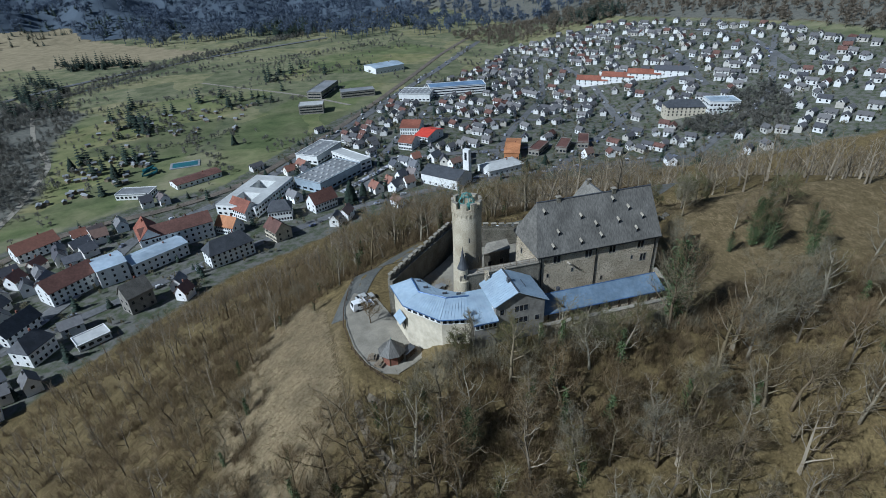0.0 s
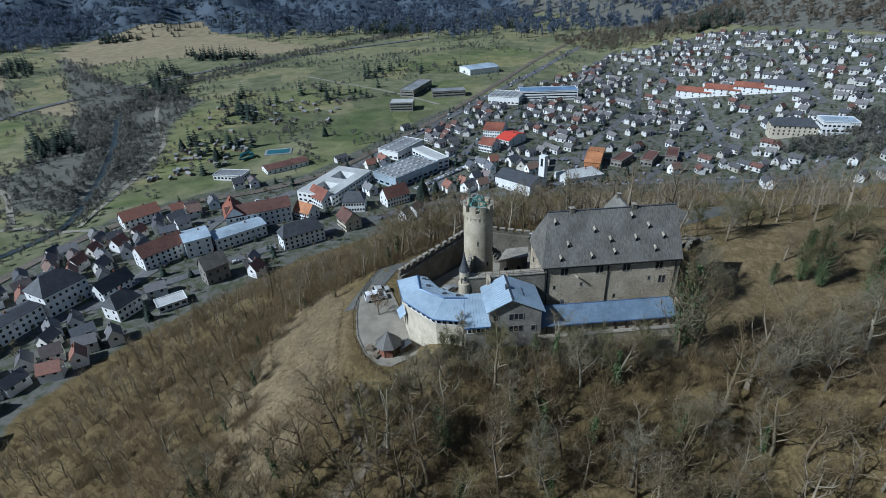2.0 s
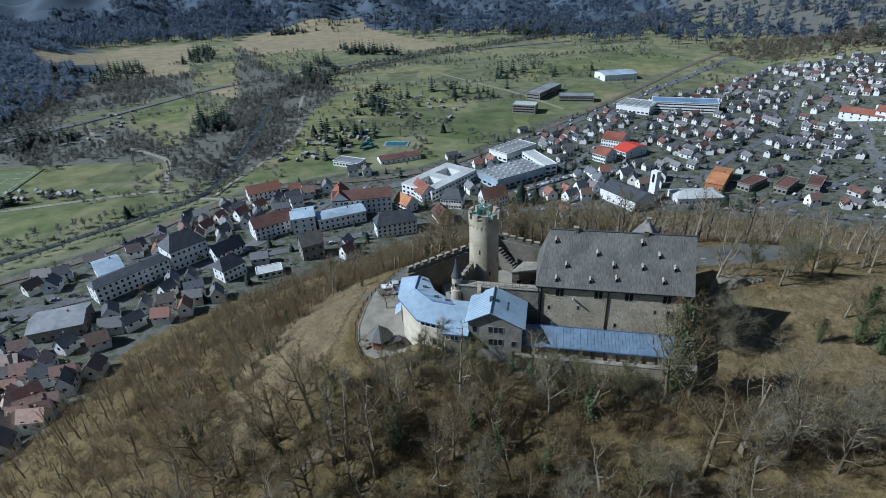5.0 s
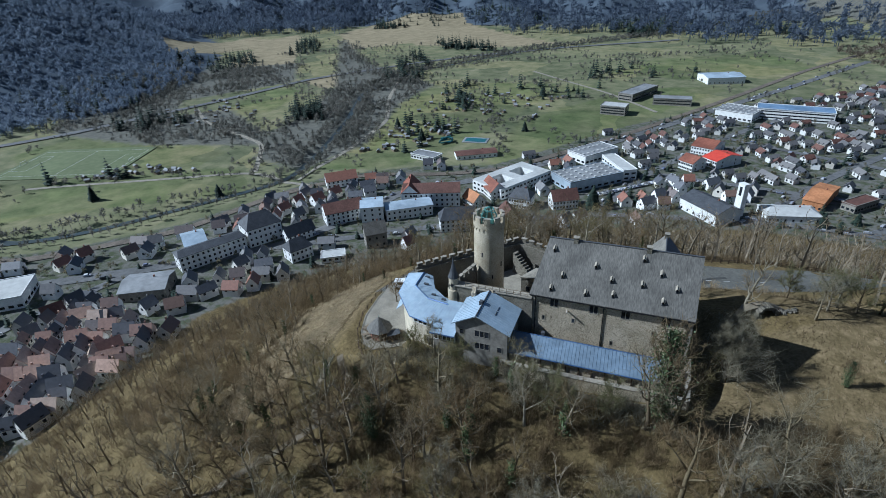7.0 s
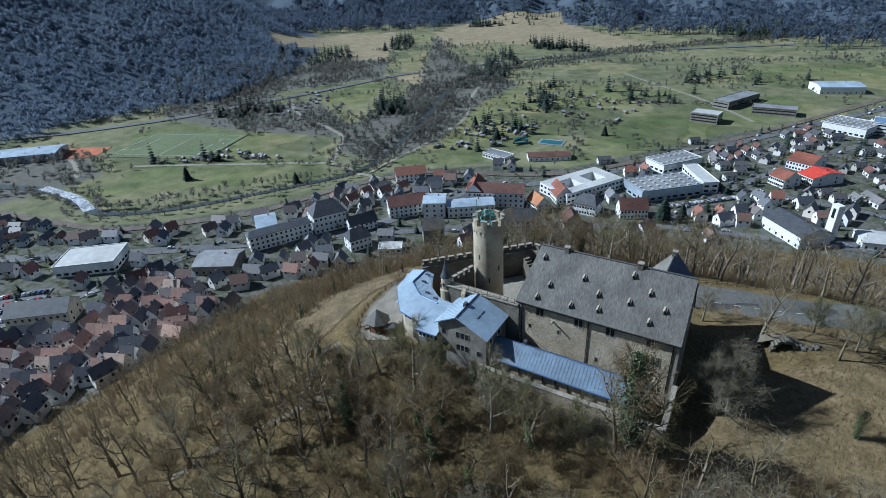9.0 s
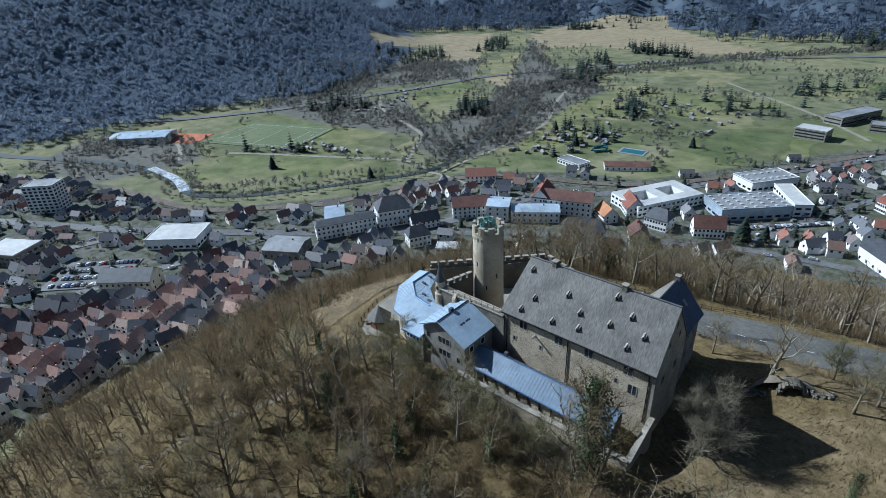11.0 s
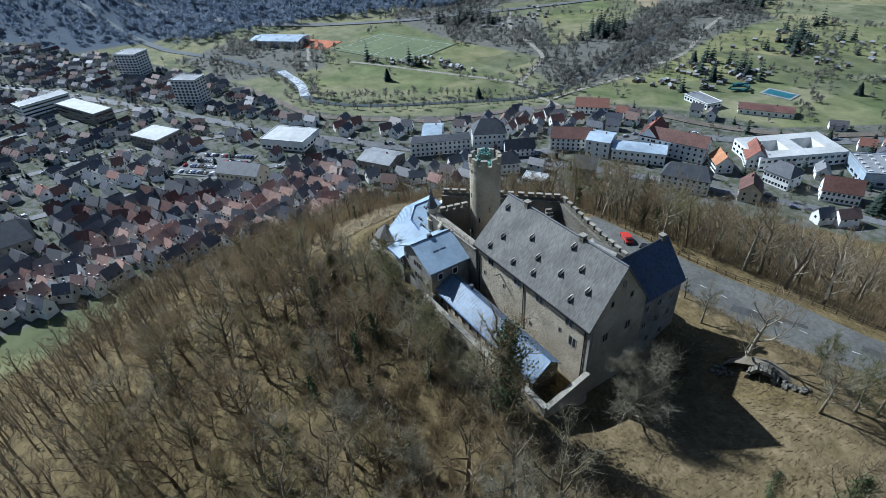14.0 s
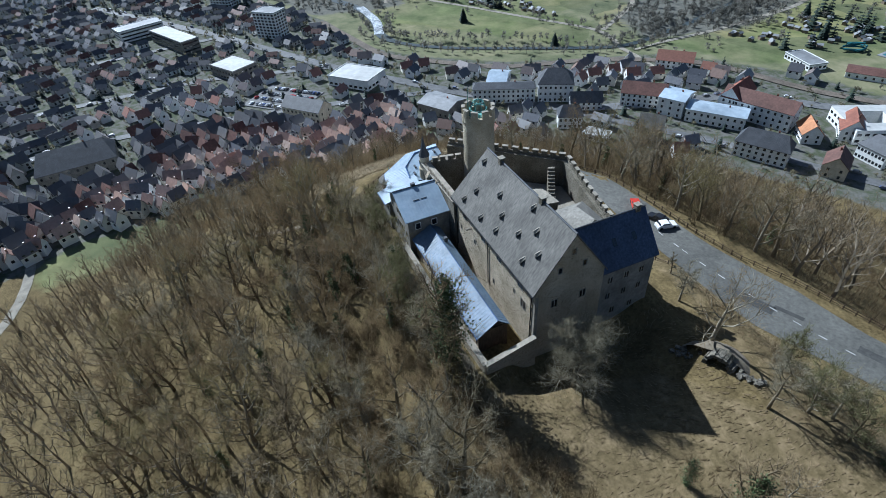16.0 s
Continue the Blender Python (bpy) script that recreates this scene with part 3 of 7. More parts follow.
def ribbon(line, width, lift, step=4.0, flat=False, cross=0):
    """A strip that follows a plan line over the land."""
    pts = []
    for (x0, y0), (x1, y1) in zip(line, line[1:]):
        m = max(1, int(math.hypot(x1 - x0, y1 - y0) / step))
        pts += [(x0 + (x1 - x0) * j / m, y0 + (y1 - y0) * j / m) for j in range(m)]
    pts.append(line[-1])
    for _ in range(6):
        pts = [pts[0]] + [((a[0] + 2 * b[0] + c[0]) / 4, (a[1] + 2 * b[1] + c[1]) / 4) for a, b, c in zip(pts, pts[1:], pts[2:])] + [pts[-1]]
    g = Geo()
    vs, fs = [], []
    for i, p in enumerate(pts):
        a, b = pts[max(i - 1, 0)], pts[min(i + 1, len(pts) - 1)]
        dx, dy = b[0] - a[0], b[1] - a[1]
        L = math.hypot(dx, dy) or 1
        nx, ny = -dy / L, dx / L
        half = (width(p[0]) if callable(width) else width) / 2
        edge = [(p[0] + nx * s * half, p[1] + ny * s * half) for s in (1, 0.33, -0.33, -1)]
        zz = land(np.array([e[0] for e in edge]), np.array([e[1] for e in edge]))
        top = float(max(zz)) if flat else None
        for e, z in zip(edge, zz):
            vs.append((*e, (top if flat else float(z)) + lift))
    for i in range(len(pts) - 1):
        for j in range(3):
            fs.append((i * 4 + j, i * 4 + j + 1, i * 4 + j + 5, i * 4 + j + 4))
    return g.add(vs, fs), pts


def road(name, line, width, lift, material, label, step=4.0):
    g, pts = ribbon(line, width, lift, step)
    tagged(part(name, g, material, smooth=True), label, "road", kind="structure")
    return pts


hill_road = road("road_hill", ROAD_HILL[2:], lambda x: float(np.interp(x, [10, 22, 45, 60, 78, 90, 130], [6, 5.5, 8.5, 9.5, 13, 10, 8])), 0.10, M_ASPHALT, "worn grey asphalt lane on the castle hill", 2.0)
g = Geo()
terrace = [(15.5, 94.5), (13, 104), (8.4, 107), (6.0, 102), (5.2, 95), (5.9, 87.5), (7.8, 82), (10.4, 78.4), (13, 77.4), (16.5, 79.2), (18.5, 80.5), (19.0, 86)]
g.prism(terrace, 73.6, 75.22)
tagged(part("terrace_paving", g, M_GRAVEL), "pale gravel forecourt below the round castle building", "terrace", kind="structure")
for k, line in enumerate([[(-30, 20), (-16, 34), (-8, 48), (5, 56.5), (10, 62), (18, 66.8), (10, 69.8), (6.5, 75)], [(4.6, 75), (4.2, 70.7), (5.2, 65.6), (9, 61)], [(40.5, 73.6), (49, 73.9), (58, 74.2), (70, 75.0)]]):
    road("path_%d" % (k + 1), line, 1.3, 0.10, M_PATH, "trodden earth footpath through the bare wood", 2.0)

RAIL = [(-420, 150), (-300, 172), (-230, 240), (-205, 310), (-160, 368), (-90, 388), (-46, 415), (-12, 462), (32, 524), (81, 606), (141, 705), (233, 868), (420, 1150)]
road("railway", RAIL, 7, 0.5, M_RAIL, "brown ballasted railway line through the valley", 8)
MAIN = [(-620, -60), (-430, 60), (-300, 130), (-215, 190), (-150, 240), (-122, 300), (-112, 350), (-72, 375), (-40, 408), (-5, 455), (51, 540), (117, 640), (200, 760), (330, 960)]
road("main_road", MAIN, 9, 0.35, M_TOWNROAD, "grey main street through the town", 8)
BYPASS = [(-900, 60), (-760, 130), (-648, 240), (-580, 336), (-537, 400), (-493, 520), (-437, 700), (-323, 864), (-175, 1005), (80, 1150)]
road("bypass_road", BYPASS, 11, 0.9, M_TOWNROAD, "pale grey bypass road along the foot of the woods", 8)
STREETS = [[(-150, 240), (-60, 300), (30, 345), (150, 362), (300, 345)], [(30, 345), (60, 430), (120, 540), (200, 650)], [(120, 352), (190, 460), (270, 560), (330, 700)],
           [(190, 360), (300, 450), (420, 520), (470, 640)], [(300, 345), (420, 400), (530, 520)], [(290, 420), (330, 560), (350, 700), (330, 790)], [(400, 460), (440, 560), (450, 700)], [(480, 440), (520, 560), (500, 680)],
           [(-215, 190), (-240, 90), (-260, -20), (-250, -150)], [(-300, 130), (-330, 40), (-330, -80)], [(-430, 60), (-420, -60)], [(60, 430), (130, 420), (210, 410)], [(120, 540), (190, 500), (260, 470)]]
for k, line in enumerate(STREETS):
    road("street_%d" % (k + 1), line, 6.5, 0.25 + 0.02 * k, M_TOWNROAD, "grey residential street", 8)
LANES = [[(-175, -62), (-151, -57.7), (-122, -55), (-100, -55.8), (-87, -61), (-72, -78)], [(-420, 262), (-399, 274), (-317, 316), (-255, 350), (-215, 338), (-160, 330)], [(-208, 345), (-205, 420), (-213, 520), (-260, 620), (-300, 740)], [(-255, 350), (-300, 420), (-420, 470), (-480, 520)], [(-440, 222), (-500, 250), (-560, 240)], [(60, 620), (0, 700), (-120, 820)]]
for k, line in enumerate(LANES):
    road("field_lane_%d" % (k + 1), line, 4.5, 0.2, M_GRAVEL, "pale field lane across the meadows", 8)
g, _ = ribbon(RIVER, lambda x: 9 if x < -330 else 5.5, 0.5, 8, True)
tagged(part("river", g, M_WATER, smooth=True), "dark blue river winding along the valley floor", "river", kind="structure")
g, _ = ribbon([(-446, 196), (-389, 197), (-356, 187)], 8.5, 0.75, 6, True)
tagged(part("weir", g, M_FOAM, smooth=True), "white foaming weir across the river", "weir", kind="structure")
for name, rect, mt, label in (("sports_pitch", (-440, 325, 112, 84, 20), M_TURF, "green football pitch with white lines"), ("tennis_court", (-517, 262, 52, 34, 32), M_CLAY, "red clay tennis courts beside the pitch"), ("car_park", (-261, 85, 46, 34, 44), M_TOWNROAD, "grey asphalt car park in the old town")):
    x, y, L, W, a = rect
    tagged(part(name, Geo().box(-L / 2, -W / 2, -3, L / 2, W / 2, 0.45, pose(x, y, zat(x, y), 0, 0, a)), mt), label, name.replace("_", " "), kind="structure")
g = Geo()
for x0, y0, x1, y1 in ((-52, -34, 52, -33.75), (-52, 33.75, 52, 34), (-52, -34, -51.75, 34), (51.75, -34, 52, 34), (-0.13, -34, 0.13, 34), (-52, -20, -36, -19.75), (-52, 19.75, -36, 20), (-36.25, -20, -36, 20), (36, -20, 52, -19.75), (36, 19.75, 52, 20), (36, -20, 36.25, 20)):
    g.box(x0, y0, 0.46, x1, y1, 0.5, pose(-440, 325, zat(-440, 325), 0, 0, 20))
tagged(part("pitch_marking", g, M_LINE), "white chalk lines on the football pitch", "marking", kind="structure")
for sgn in (-1, 1):
    goal = thing("football_goal", "white tubular football goal on the pitch", "goal", "pitch goals", at=(-440 + sgn * 52 * math.cos(radians(20)), 325 + sgn * 52 * math.sin(radians(20)), zat(-440, 325) + 0.45), rz=20)
    for y in (-3.66, 3.66):
        part("post", Geo().box(-0.12, y - 0.12, 0, 0.12, y + 0.12, 2.44), M_WHITE, goal)
    part("crossbar", Geo().box(-0.12, -3.7, 2.44, 0.12, 3.7, 2.66), M_WHITE, goal)


# ---- castle ----
def wall_run(name, line, thick, z0, z1, material, label, step=None, merlon=None, coping=True):
    """A wall along a plan line, with merlons on its outer (left) edge where asked."""
    w = thing(name, label, "wall", kind="structure")
    for i, ((x0, y0), (x1, y1)) in enumerate(zip(line, line[1:])):
        L, a = math.hypot(x1 - x0, y1 - y0), math.degrees(math.atan2(y1 - y0, x1 - x0))
        za, zb = (z1[i], z1[i + 1]) if isinstance(z1, (list, tuple)) else (z1, z1)
        m = pose(x0, y0, 0, 0, 0, a)
        g = Geo()
        g.prism([(-0.05, -thick / 2), (L + 0.05, -thick / 2), (L + 0.05, thick / 2), (-0.05, thick / 2)], z0, [za, zb, zb, za], m)
        part("masonry", g, material, w)
        if coping and not merlon:
            g = Geo()
            g.prism([(0, -thick / 2 - 0.08), (L, -thick / 2 - 0.08), (L, thick / 2 + 0.08), (0, thick / 2 + 0.08)], [za + 0.003, zb + 0.003, zb + 0.003, za + 0.003], [za + 0.14, zb + 0.14, zb + 0.14, za + 0.14], m)
            part("coping", g, M_COPING, w)
        if merlon:
            length, gap, height, deep = merlon
            n = max(1, round(L / (length + gap)))
            pitch = L / n
            gp = Geo()
            gp.prism([(0, thick / 2 - deep), (L, thick / 2 - deep), (L, thick / 2), (0, thick / 2)], [za - 0.05, zb - 0.05] * 1 + [zb - 0.05, za - 0.05], [za + 0.5, zb + 0.5, zb + 0.5, za + 0.5], m)
            part("parapet", gp, material, w)
            for k in range(n):
                s = (k + 0.5) * pitch
                z = za + (zb - za) * s / L + 0.49
                gm = Geo().box(s - length / 2, thick / 2 - deep, z, s + length / 2, thick / 2, z + height, m)
                mo = part("merlon", gm, material, w)
                gc = Geo()
                gc.prism([(s - length / 2 - 0.1, thick / 2 - deep - 0.1), (s + length / 2 + 0.1, thick / 2 - deep - 0.1), (s + length / 2 + 0.1, thick / 2 + 0.1), (s - length / 2 - 0.1, thick / 2 + 0.1)], z + height + 0.003, z + height + 0.16, m)
                part("cap_stone", gc, M_COPING, mo)
    return w


def window(parent, x, y, z, w, h, facing, mullions=1, surround=M_COPING, sill=True):
    """A framed window set in a wall; facing is the yaw of its outward normal."""
    m = pose(x, y, z, 0, 0, facing + 90)
    fr = Geo()
    t = 0.12
    fr.box(-w / 2 - t, -0.06, -h / 2 - t, -w / 2, 0.1, h / 2 + t, m).box(w / 2, -0.06, -h / 2 - t, w / 2 + t, 0.1, h / 2 + t, m)
    fr.box(-w / 2, -0.06, h / 2, w / 2, 0.1, h / 2 + t, m).box(-w / 2, -0.06, -h / 2 - t, w / 2, 0.1, -h / 2, m)
    for k in range(mullions):
        u = -w / 2 + w * (k + 1) / (mullions + 1)
        fr.box(u - 0.07, -0.05, -h / 2, u + 0.07, 0.1, h / 2, m)
    win = part("window", fr, surround, parent)
    part("pane", Geo().box(-w / 2, -0.025, -h / 2, w / 2, 0.08, h / 2, m), M_GLASS, win)
    return win


def hall():
    x0, x1, y0, y1, zb, ze, zr = 43.9, 71.2, 84.8, 96.2, 76.0, 91.2, 99.5
    yc = (y0 + y1) / 2
    h = thing("great_hall", "long rubble stone castle hall with a steep grey slate roof", "castle hall")
    g = Geo()
    g.box(x0, y0, zb, x1, y1, ze - 0.05)
    g.add([(x1 - 0.6, y0, ze - 0.05), (x1, y0, ze - 0.05), (x1, y1, ze - 0.05), (x1 - 0.6, y1, ze - 0.05), (x1 - 0.6, yc, zr - 0.35), (x1, yc, zr - 0.35)],
          [(0, 4, 3), (1, 2, 5), (0, 1, 5, 4), (2, 3, 4, 5)])
    part("wall", g, M_STONE, h)
    e, o = 0.55, 0.45
    S0, S1, N0, N1 = (x0 - o, y0 - e, ze - 0.6), (x1 + 0.18, y0 - e, ze - 0.6), (x0 - o, y1 + e, ze - 0.6), (x1 + 0.18, y1 + e, ze - 0.6)
    RW, RE = (x0 + 1.7, yc, zr), (x1 + 0.18, yc, zr)
    roof = Geo()
    roof.slab([S0, S1, RE, RW], 0.22)
    roof.slab([N1, N0, RW, RE], 0.22)
    roof.slab([N0, S0, RW], 0.22)
    rf = part("roof", roof, M_SLATE, h)
    ridge = Geo().tube([RW, RE], [0.16, 0.16], 6)
    part("ridge_cap", ridge, M_SLATE_DARK, rf)
    slope = (zr - (ze - 0.6)) / (yc - (y0 - e))
    gut = Geo().box(x0 - 0.3, y0 - e - 0.16, ze - 0.86, x1 + 0.2, y0 - e, ze - 0.7)
    part("gutter", gut, M_IRON, h)
    cor = Geo().box(x0 - 0.15, y0 - 0.18, ze - 0.95, x1, y0, ze - 0.6)
    part("cornice", cor, M_COPING, h)
    # small roof dormers in staggered rows
    for dx, dy in ((46.8, 89.3), (48.9, 86.7), (47.2, 85.2), (54.4, 88.15), (53.3, 85.25), (57.3, 86.95), (57.9, 85.55), (62.1, 89.5), (62.4, 86.95), (65.2, 88.25), (66.0, 85.6), (67.9, 87.0)):
        z = ze - 0.6 + (dy - y0 + e) * slope
        d = part("dormer", Geo().prism([(dx - 0.2, dy - 0.4), (dx + 0.2, dy - 0.4), (dx + 0.2, dy + 0.3), (dx - 0.2, dy + 0.3)], z - 0.7, z + 0.2), M_SLATE_DARK, rf)
        hood = Geo()
        hood.slab([(dx - 0.32, dy - 0.58, z + 0.14), (dx, dy - 0.58, z + 0.46), (dx, dy + 0.5, z + 0.72), (dx - 0.32, dy + 0.34, z + 0.48)][::-1], 0.06)
        hood.slab([(dx, dy - 0.58, z + 0.46), (dx + 0.32, dy - 0.58, z + 0.14), (dx + 0.32, dy + 0.34, z + 0.48), (dx, dy + 0.5, z + 0.72)][::-1], 0.06)
        part("hood", hood, M_COPING, d)
        part("shutter", Geo().box(dx - 0.15, dy - 0.43, z - 0.4, dx + 0.15, dy - 0.405, z + 0.18), M_GLASS, d)
    for cx in (50.3, 62.7):
        c = part("chimney", Geo().box(cx - 0.4, yc - 0.4, zr - 1.2, cx + 0.4, yc + 0.4, zr + 0.55), M_STONE_GREY, h)
        part("cap", Geo().box(cx - 0.5, yc - 0.5, zr + 0.553, cx + 0.5, yc + 0.5, zr + 0.68), M_COPING, c)
    for wx in (48.0, 55.0, 60.4, 67.0):
        window(h, wx, y0, 89.15, 1.35, 1.55, -90)
    window(h, 68.0, y0, 85.9, 1.3, 1.7, -90)
    for wx, wz in ((46.2, 85.6), (51.6, 86.0), (58.6, 82.6), (65.3, 86.3)):
        window(h, wx, y0, wz, 0.4, 0.8, -90, 0)
    for px in (44.6, 56.7, 70.3):
        part("downpipe", Geo().tube([(px, y0 - 0.12, ze - 0.8), (px, y0 - 0.12, 80.6)], [0.085, 0.085], 6), M_IRON, h)
    for sx in (50.4, ):
        part("water_spout", Geo().tube([(sx, y0, 88.0), (sx + 0.15, y0 - 1.1, 88.15)], [0.2, 0.16], 6), M_COPING, h)
    # quoins at the corners
    for k in range(14):
        w = 0.55 if k % 2 else 0.95
        z = 77.2 + k * 0.92
        part("quoin", Geo().box(x1 - w, y0 - 0.04, z, x1 + 0.04, y0 + 0.5, z + 0.86), M_COPING, h)
        if z > 83:
            part("quoin", Geo().box(x0 - 0.04, y0 - 0.04, z, x0 + w, y0 + 0.5, z + 0.86), M_COPING, h)
    # buttress strip, gable slits and the windows of the short west side
    for wy, wz in ((88.5, 93.6), (92.5, 93.6), (90.5, 96.4)):
        window(h, x1, wy, wz, 0.5, 0.9, 0, 0)
    for wy, wz in ((88.0, 87.5), (92.8, 87.5)):
        window(h, x1, wy, wz, 0.9, 1.3, 0)
    for k in range(9):
        part("eave_vent", Geo().box(x0 - 0.02, 86.0 + k * 1.1, 89.9, x0 + 0.05, 86.35 + k * 1.1, 90.25), M_GLASS, h)
    for wy in (87.6, 93.0):
        window(h, x0, wy, 87.5, 0.7, 1.2, 180, 0)
    return h


hall()


def annex():
    a = thing("gable_annex", "grey rendered annex with a slate gable roof, slopes coloured shaded and sunlit", "annex")
    x0, x1, y0, y1, ze, zr = 61.4, 70.2, 96.2, 106.6, 89.6, 95.0
    xc = (x0 + x1) / 2
    g = Geo()
    g.box(x0, y0 - 0.05, 74.5, x1, y1, ze)
    g.add([(x0, y1 - 0.5, ze), (x1, y1 - 0.5, ze), (xc, y1 - 0.5, zr - 0.2), (x0, y1, ze), (x1, y1, ze), (xc, y1, zr - 0.2)], [(0, 1, 2), (4, 3, 5), (0, 2, 5, 3), (2, 1, 4, 5)])
    part("wall", g, M_GREYPLASTER, a)
    r = Geo()
    e = 0.5
    k = (zr - ze) / (x1 - xc)
    # one slate: east slope coloured as shaded, west slope as sunlit
    r.slab([(x1 + e, y0 - 0.1, ze - e * k), (x1 + e, y1 + 0.3, ze - e * k), (xc, y1 + 0.3, zr), (xc, y0 - 3.2, zr)], 0.2)
    rf = part("roof", r, M_SLATE_SHADED, a)
    part("roof", Geo().slab([(x0 - e, y1 + 0.3, ze - e * k), (x0 - e, y0 - 0.1, ze - e * k), (xc, y0 - 3.2, zr), (xc, y1 + 0.3, zr)], 0.2), M_SLATE_PALE, a, "west slate slope with sunlight in its pale colour")
    part("ridge_cap", Geo().tube([(xc, y0 - 3, zr), (xc, y1 + 0.3, zr)], [0.14, 0.14], 6), M_SLATE_DARK, rf)
    c = part("chimney", Geo().box(xc - 0.4, y1 - 1.6, zr - 0.8, xc + 0.4, y1 - 0.8, zr + 0.7), M_STONE_GREY, a)
    part("cap", Geo().box(xc - 0.48, y1 - 1.7, zr + 0.703, xc + 0.48, y1 - 0.7, zr + 0.82), M_COPING, c)
    for wy, wz in ((98.6, 86.6), (101.6, 86.6), (104.4, 86.6), (98.6, 83.2), (101.6, 83.2), (104.4, 83.2), (100, 79.6), (103.4, 79.6)):
        window(a, x1, wy, wz, 0.75, 1.15, 0)
    for wx in (63.6, 68.0):
        window(a, wx, y1, 86.4, 0.8, 1.2, 90)
    for sy in (100.0, 103.6):
        part("skylight", Geo().add([(x1 - 1.6, sy - 0.35, ze + 1.6 * k + 0.04), (x1 - 1.6, sy + 0.35, ze + 1.6 * k + 0.04), (x1 - 2.4, sy + 0.35, ze + 2.4 * k + 0.04), (x1 - 2.4, sy - 0.35, ze + 2.4 * k + 0.04)], [(0, 1, 2, 3)]), M_GLASS, rf)
    # low stair wing towards the gate
    s = thing("gate_wing", "low stone wing with a pale grey hipped slate roof", "castle wing")
    part("wall", Geo().box(51.0, 98.6, 75.5, 60.6, 106.8, 86.4), M_STONE_GREY, s)
    r = Geo()
    A, B, C, D = (50.6, 98.2, 86.2), (61.2, 98.2, 86.2), (61.2, 107.2, 86.2), (50.6, 107.2, 86.2)
    R0, R1 = (54.8, 102.7, 89.3), (59.9, 102.7, 89.9)
    r.slab([A, B, R1, R0], 0.18)
    r.slab([C, D, R0, R1], 0.18)
    r.slab([D, A, R0], 0.18)
    r.slab([B, C, R1], 0.18)
    part("roof", r, M_SLATE_PALE, s)
    for wx in (53.5, 57.5):
        window(s, wx, 98.6, 83.6, 0.8, 1.2, -90)


annex()


def keep():
    cx, cy = 32.5, 95.2
    t = thing("round_keep", "tall round stone keep with a battlemented top", "tower")
    part("shaft", Geo().lathe(cx, cy, [(3.35, 75), (3.2, 78), (3.08, 84), (3.0, 92), (2.98, 97.9), (3.1, 98.2), (3.12, 99.2), (2.6, 99.2), (2.6, 98.2), (0, 98.2)], 40), M_TOWER, t, smooth=False)
    n = 9
    for k in range(n):
        a0, a1 = 2 * math.pi * (k - 0.29) / n, 2 * math.pi * (k + 0.29) / n
        pts = [(cx + r * math.cos(a), cy + r * math.sin(a)) for r, a in ((2.6, a0), (3.12, a0), (3.14, (a0 + a1) / 2), (3.12, a1), (2.6, a1))]
        m = part("merlon", Geo().prism(pts, 99.2, 100.35), M_TOWER, t)
        pts = [(cx + r * math.cos(a), cy + r * math.sin(a)) for r, a in ((2.54, a0 - 0.02), (3.18, a0 - 0.02), (3.18, a1 + 0.02), (2.54, a1 + 0.02))]
        part("cap_stone", Geo().prism(pts, 100.353, 100.5), M_COPING, m)
    for k in range(22):
        a = 2 * math.pi * k / 22
        part("corbel", Geo().box(2.92, -0.14, 97.6, 3.1, 0.16, 98.25, pose(cx, cy, 0, 0, 0, math.degrees(a))), M_TOWER, t)
    # copper lantern frame on the platform
    for k in range(8):
        a = 2 * math.pi * k / 8
        part("rib", Geo().tube([(cx + 1.7 * math.cos(a), cy + 1.7 * math.sin(a), 98.2), (cx + 1.55 * math.cos(a), cy + 1.55 * math.sin(a), 100.0), (cx + 0.95 * math.cos(a), cy + 0.95 * math.sin(a), 101.3), (cx, cy, 101.9)], [0.09, 0.08, 0.08, 0.07], 5), M_COPPER, t)
    part("hoop", Geo().lathe(cx, cy, [(1.52, 99.9), (1.66, 99.9), (1.66, 100.05), (1.52, 100.05), (1.52, 99.9)], 16), M_COPPER, t)
    part("hoop", Geo().lathe(cx, cy, [(0.9, 101.25), (1.02, 101.25), (1.02, 101.38), (0.9, 101.38), (0.9, 101.25)], 16), M_COPPER, t)
    part("platform_hatch", Geo().box(cx + 0.3, cy - 0.2, 98.2, cx + 1.6, cy + 1.0, 99.1), M_COPPER, t, "green copper stair hatch")
    part("flagpole", Geo().tube([(cx - 1.9, cy - 1.2, 98.2), (cx - 1.9, cy - 1.2, 104.0)], [0.07, 0.04], 6), M_COPPER, t)
    for a, z in ((-100, 92.5), (-60, 87.5), (-95, 84.2), (-20, 90.0)):
        r = 3.0 + (92 - z) * 0.012
        part("slit", Geo().box(r - 0.25, -0.12, z - 0.5, r + 0.06, 0.12, z + 0.5, pose(cx, cy, 0, 0, 0, a)), M_GLASS, t)


keep()


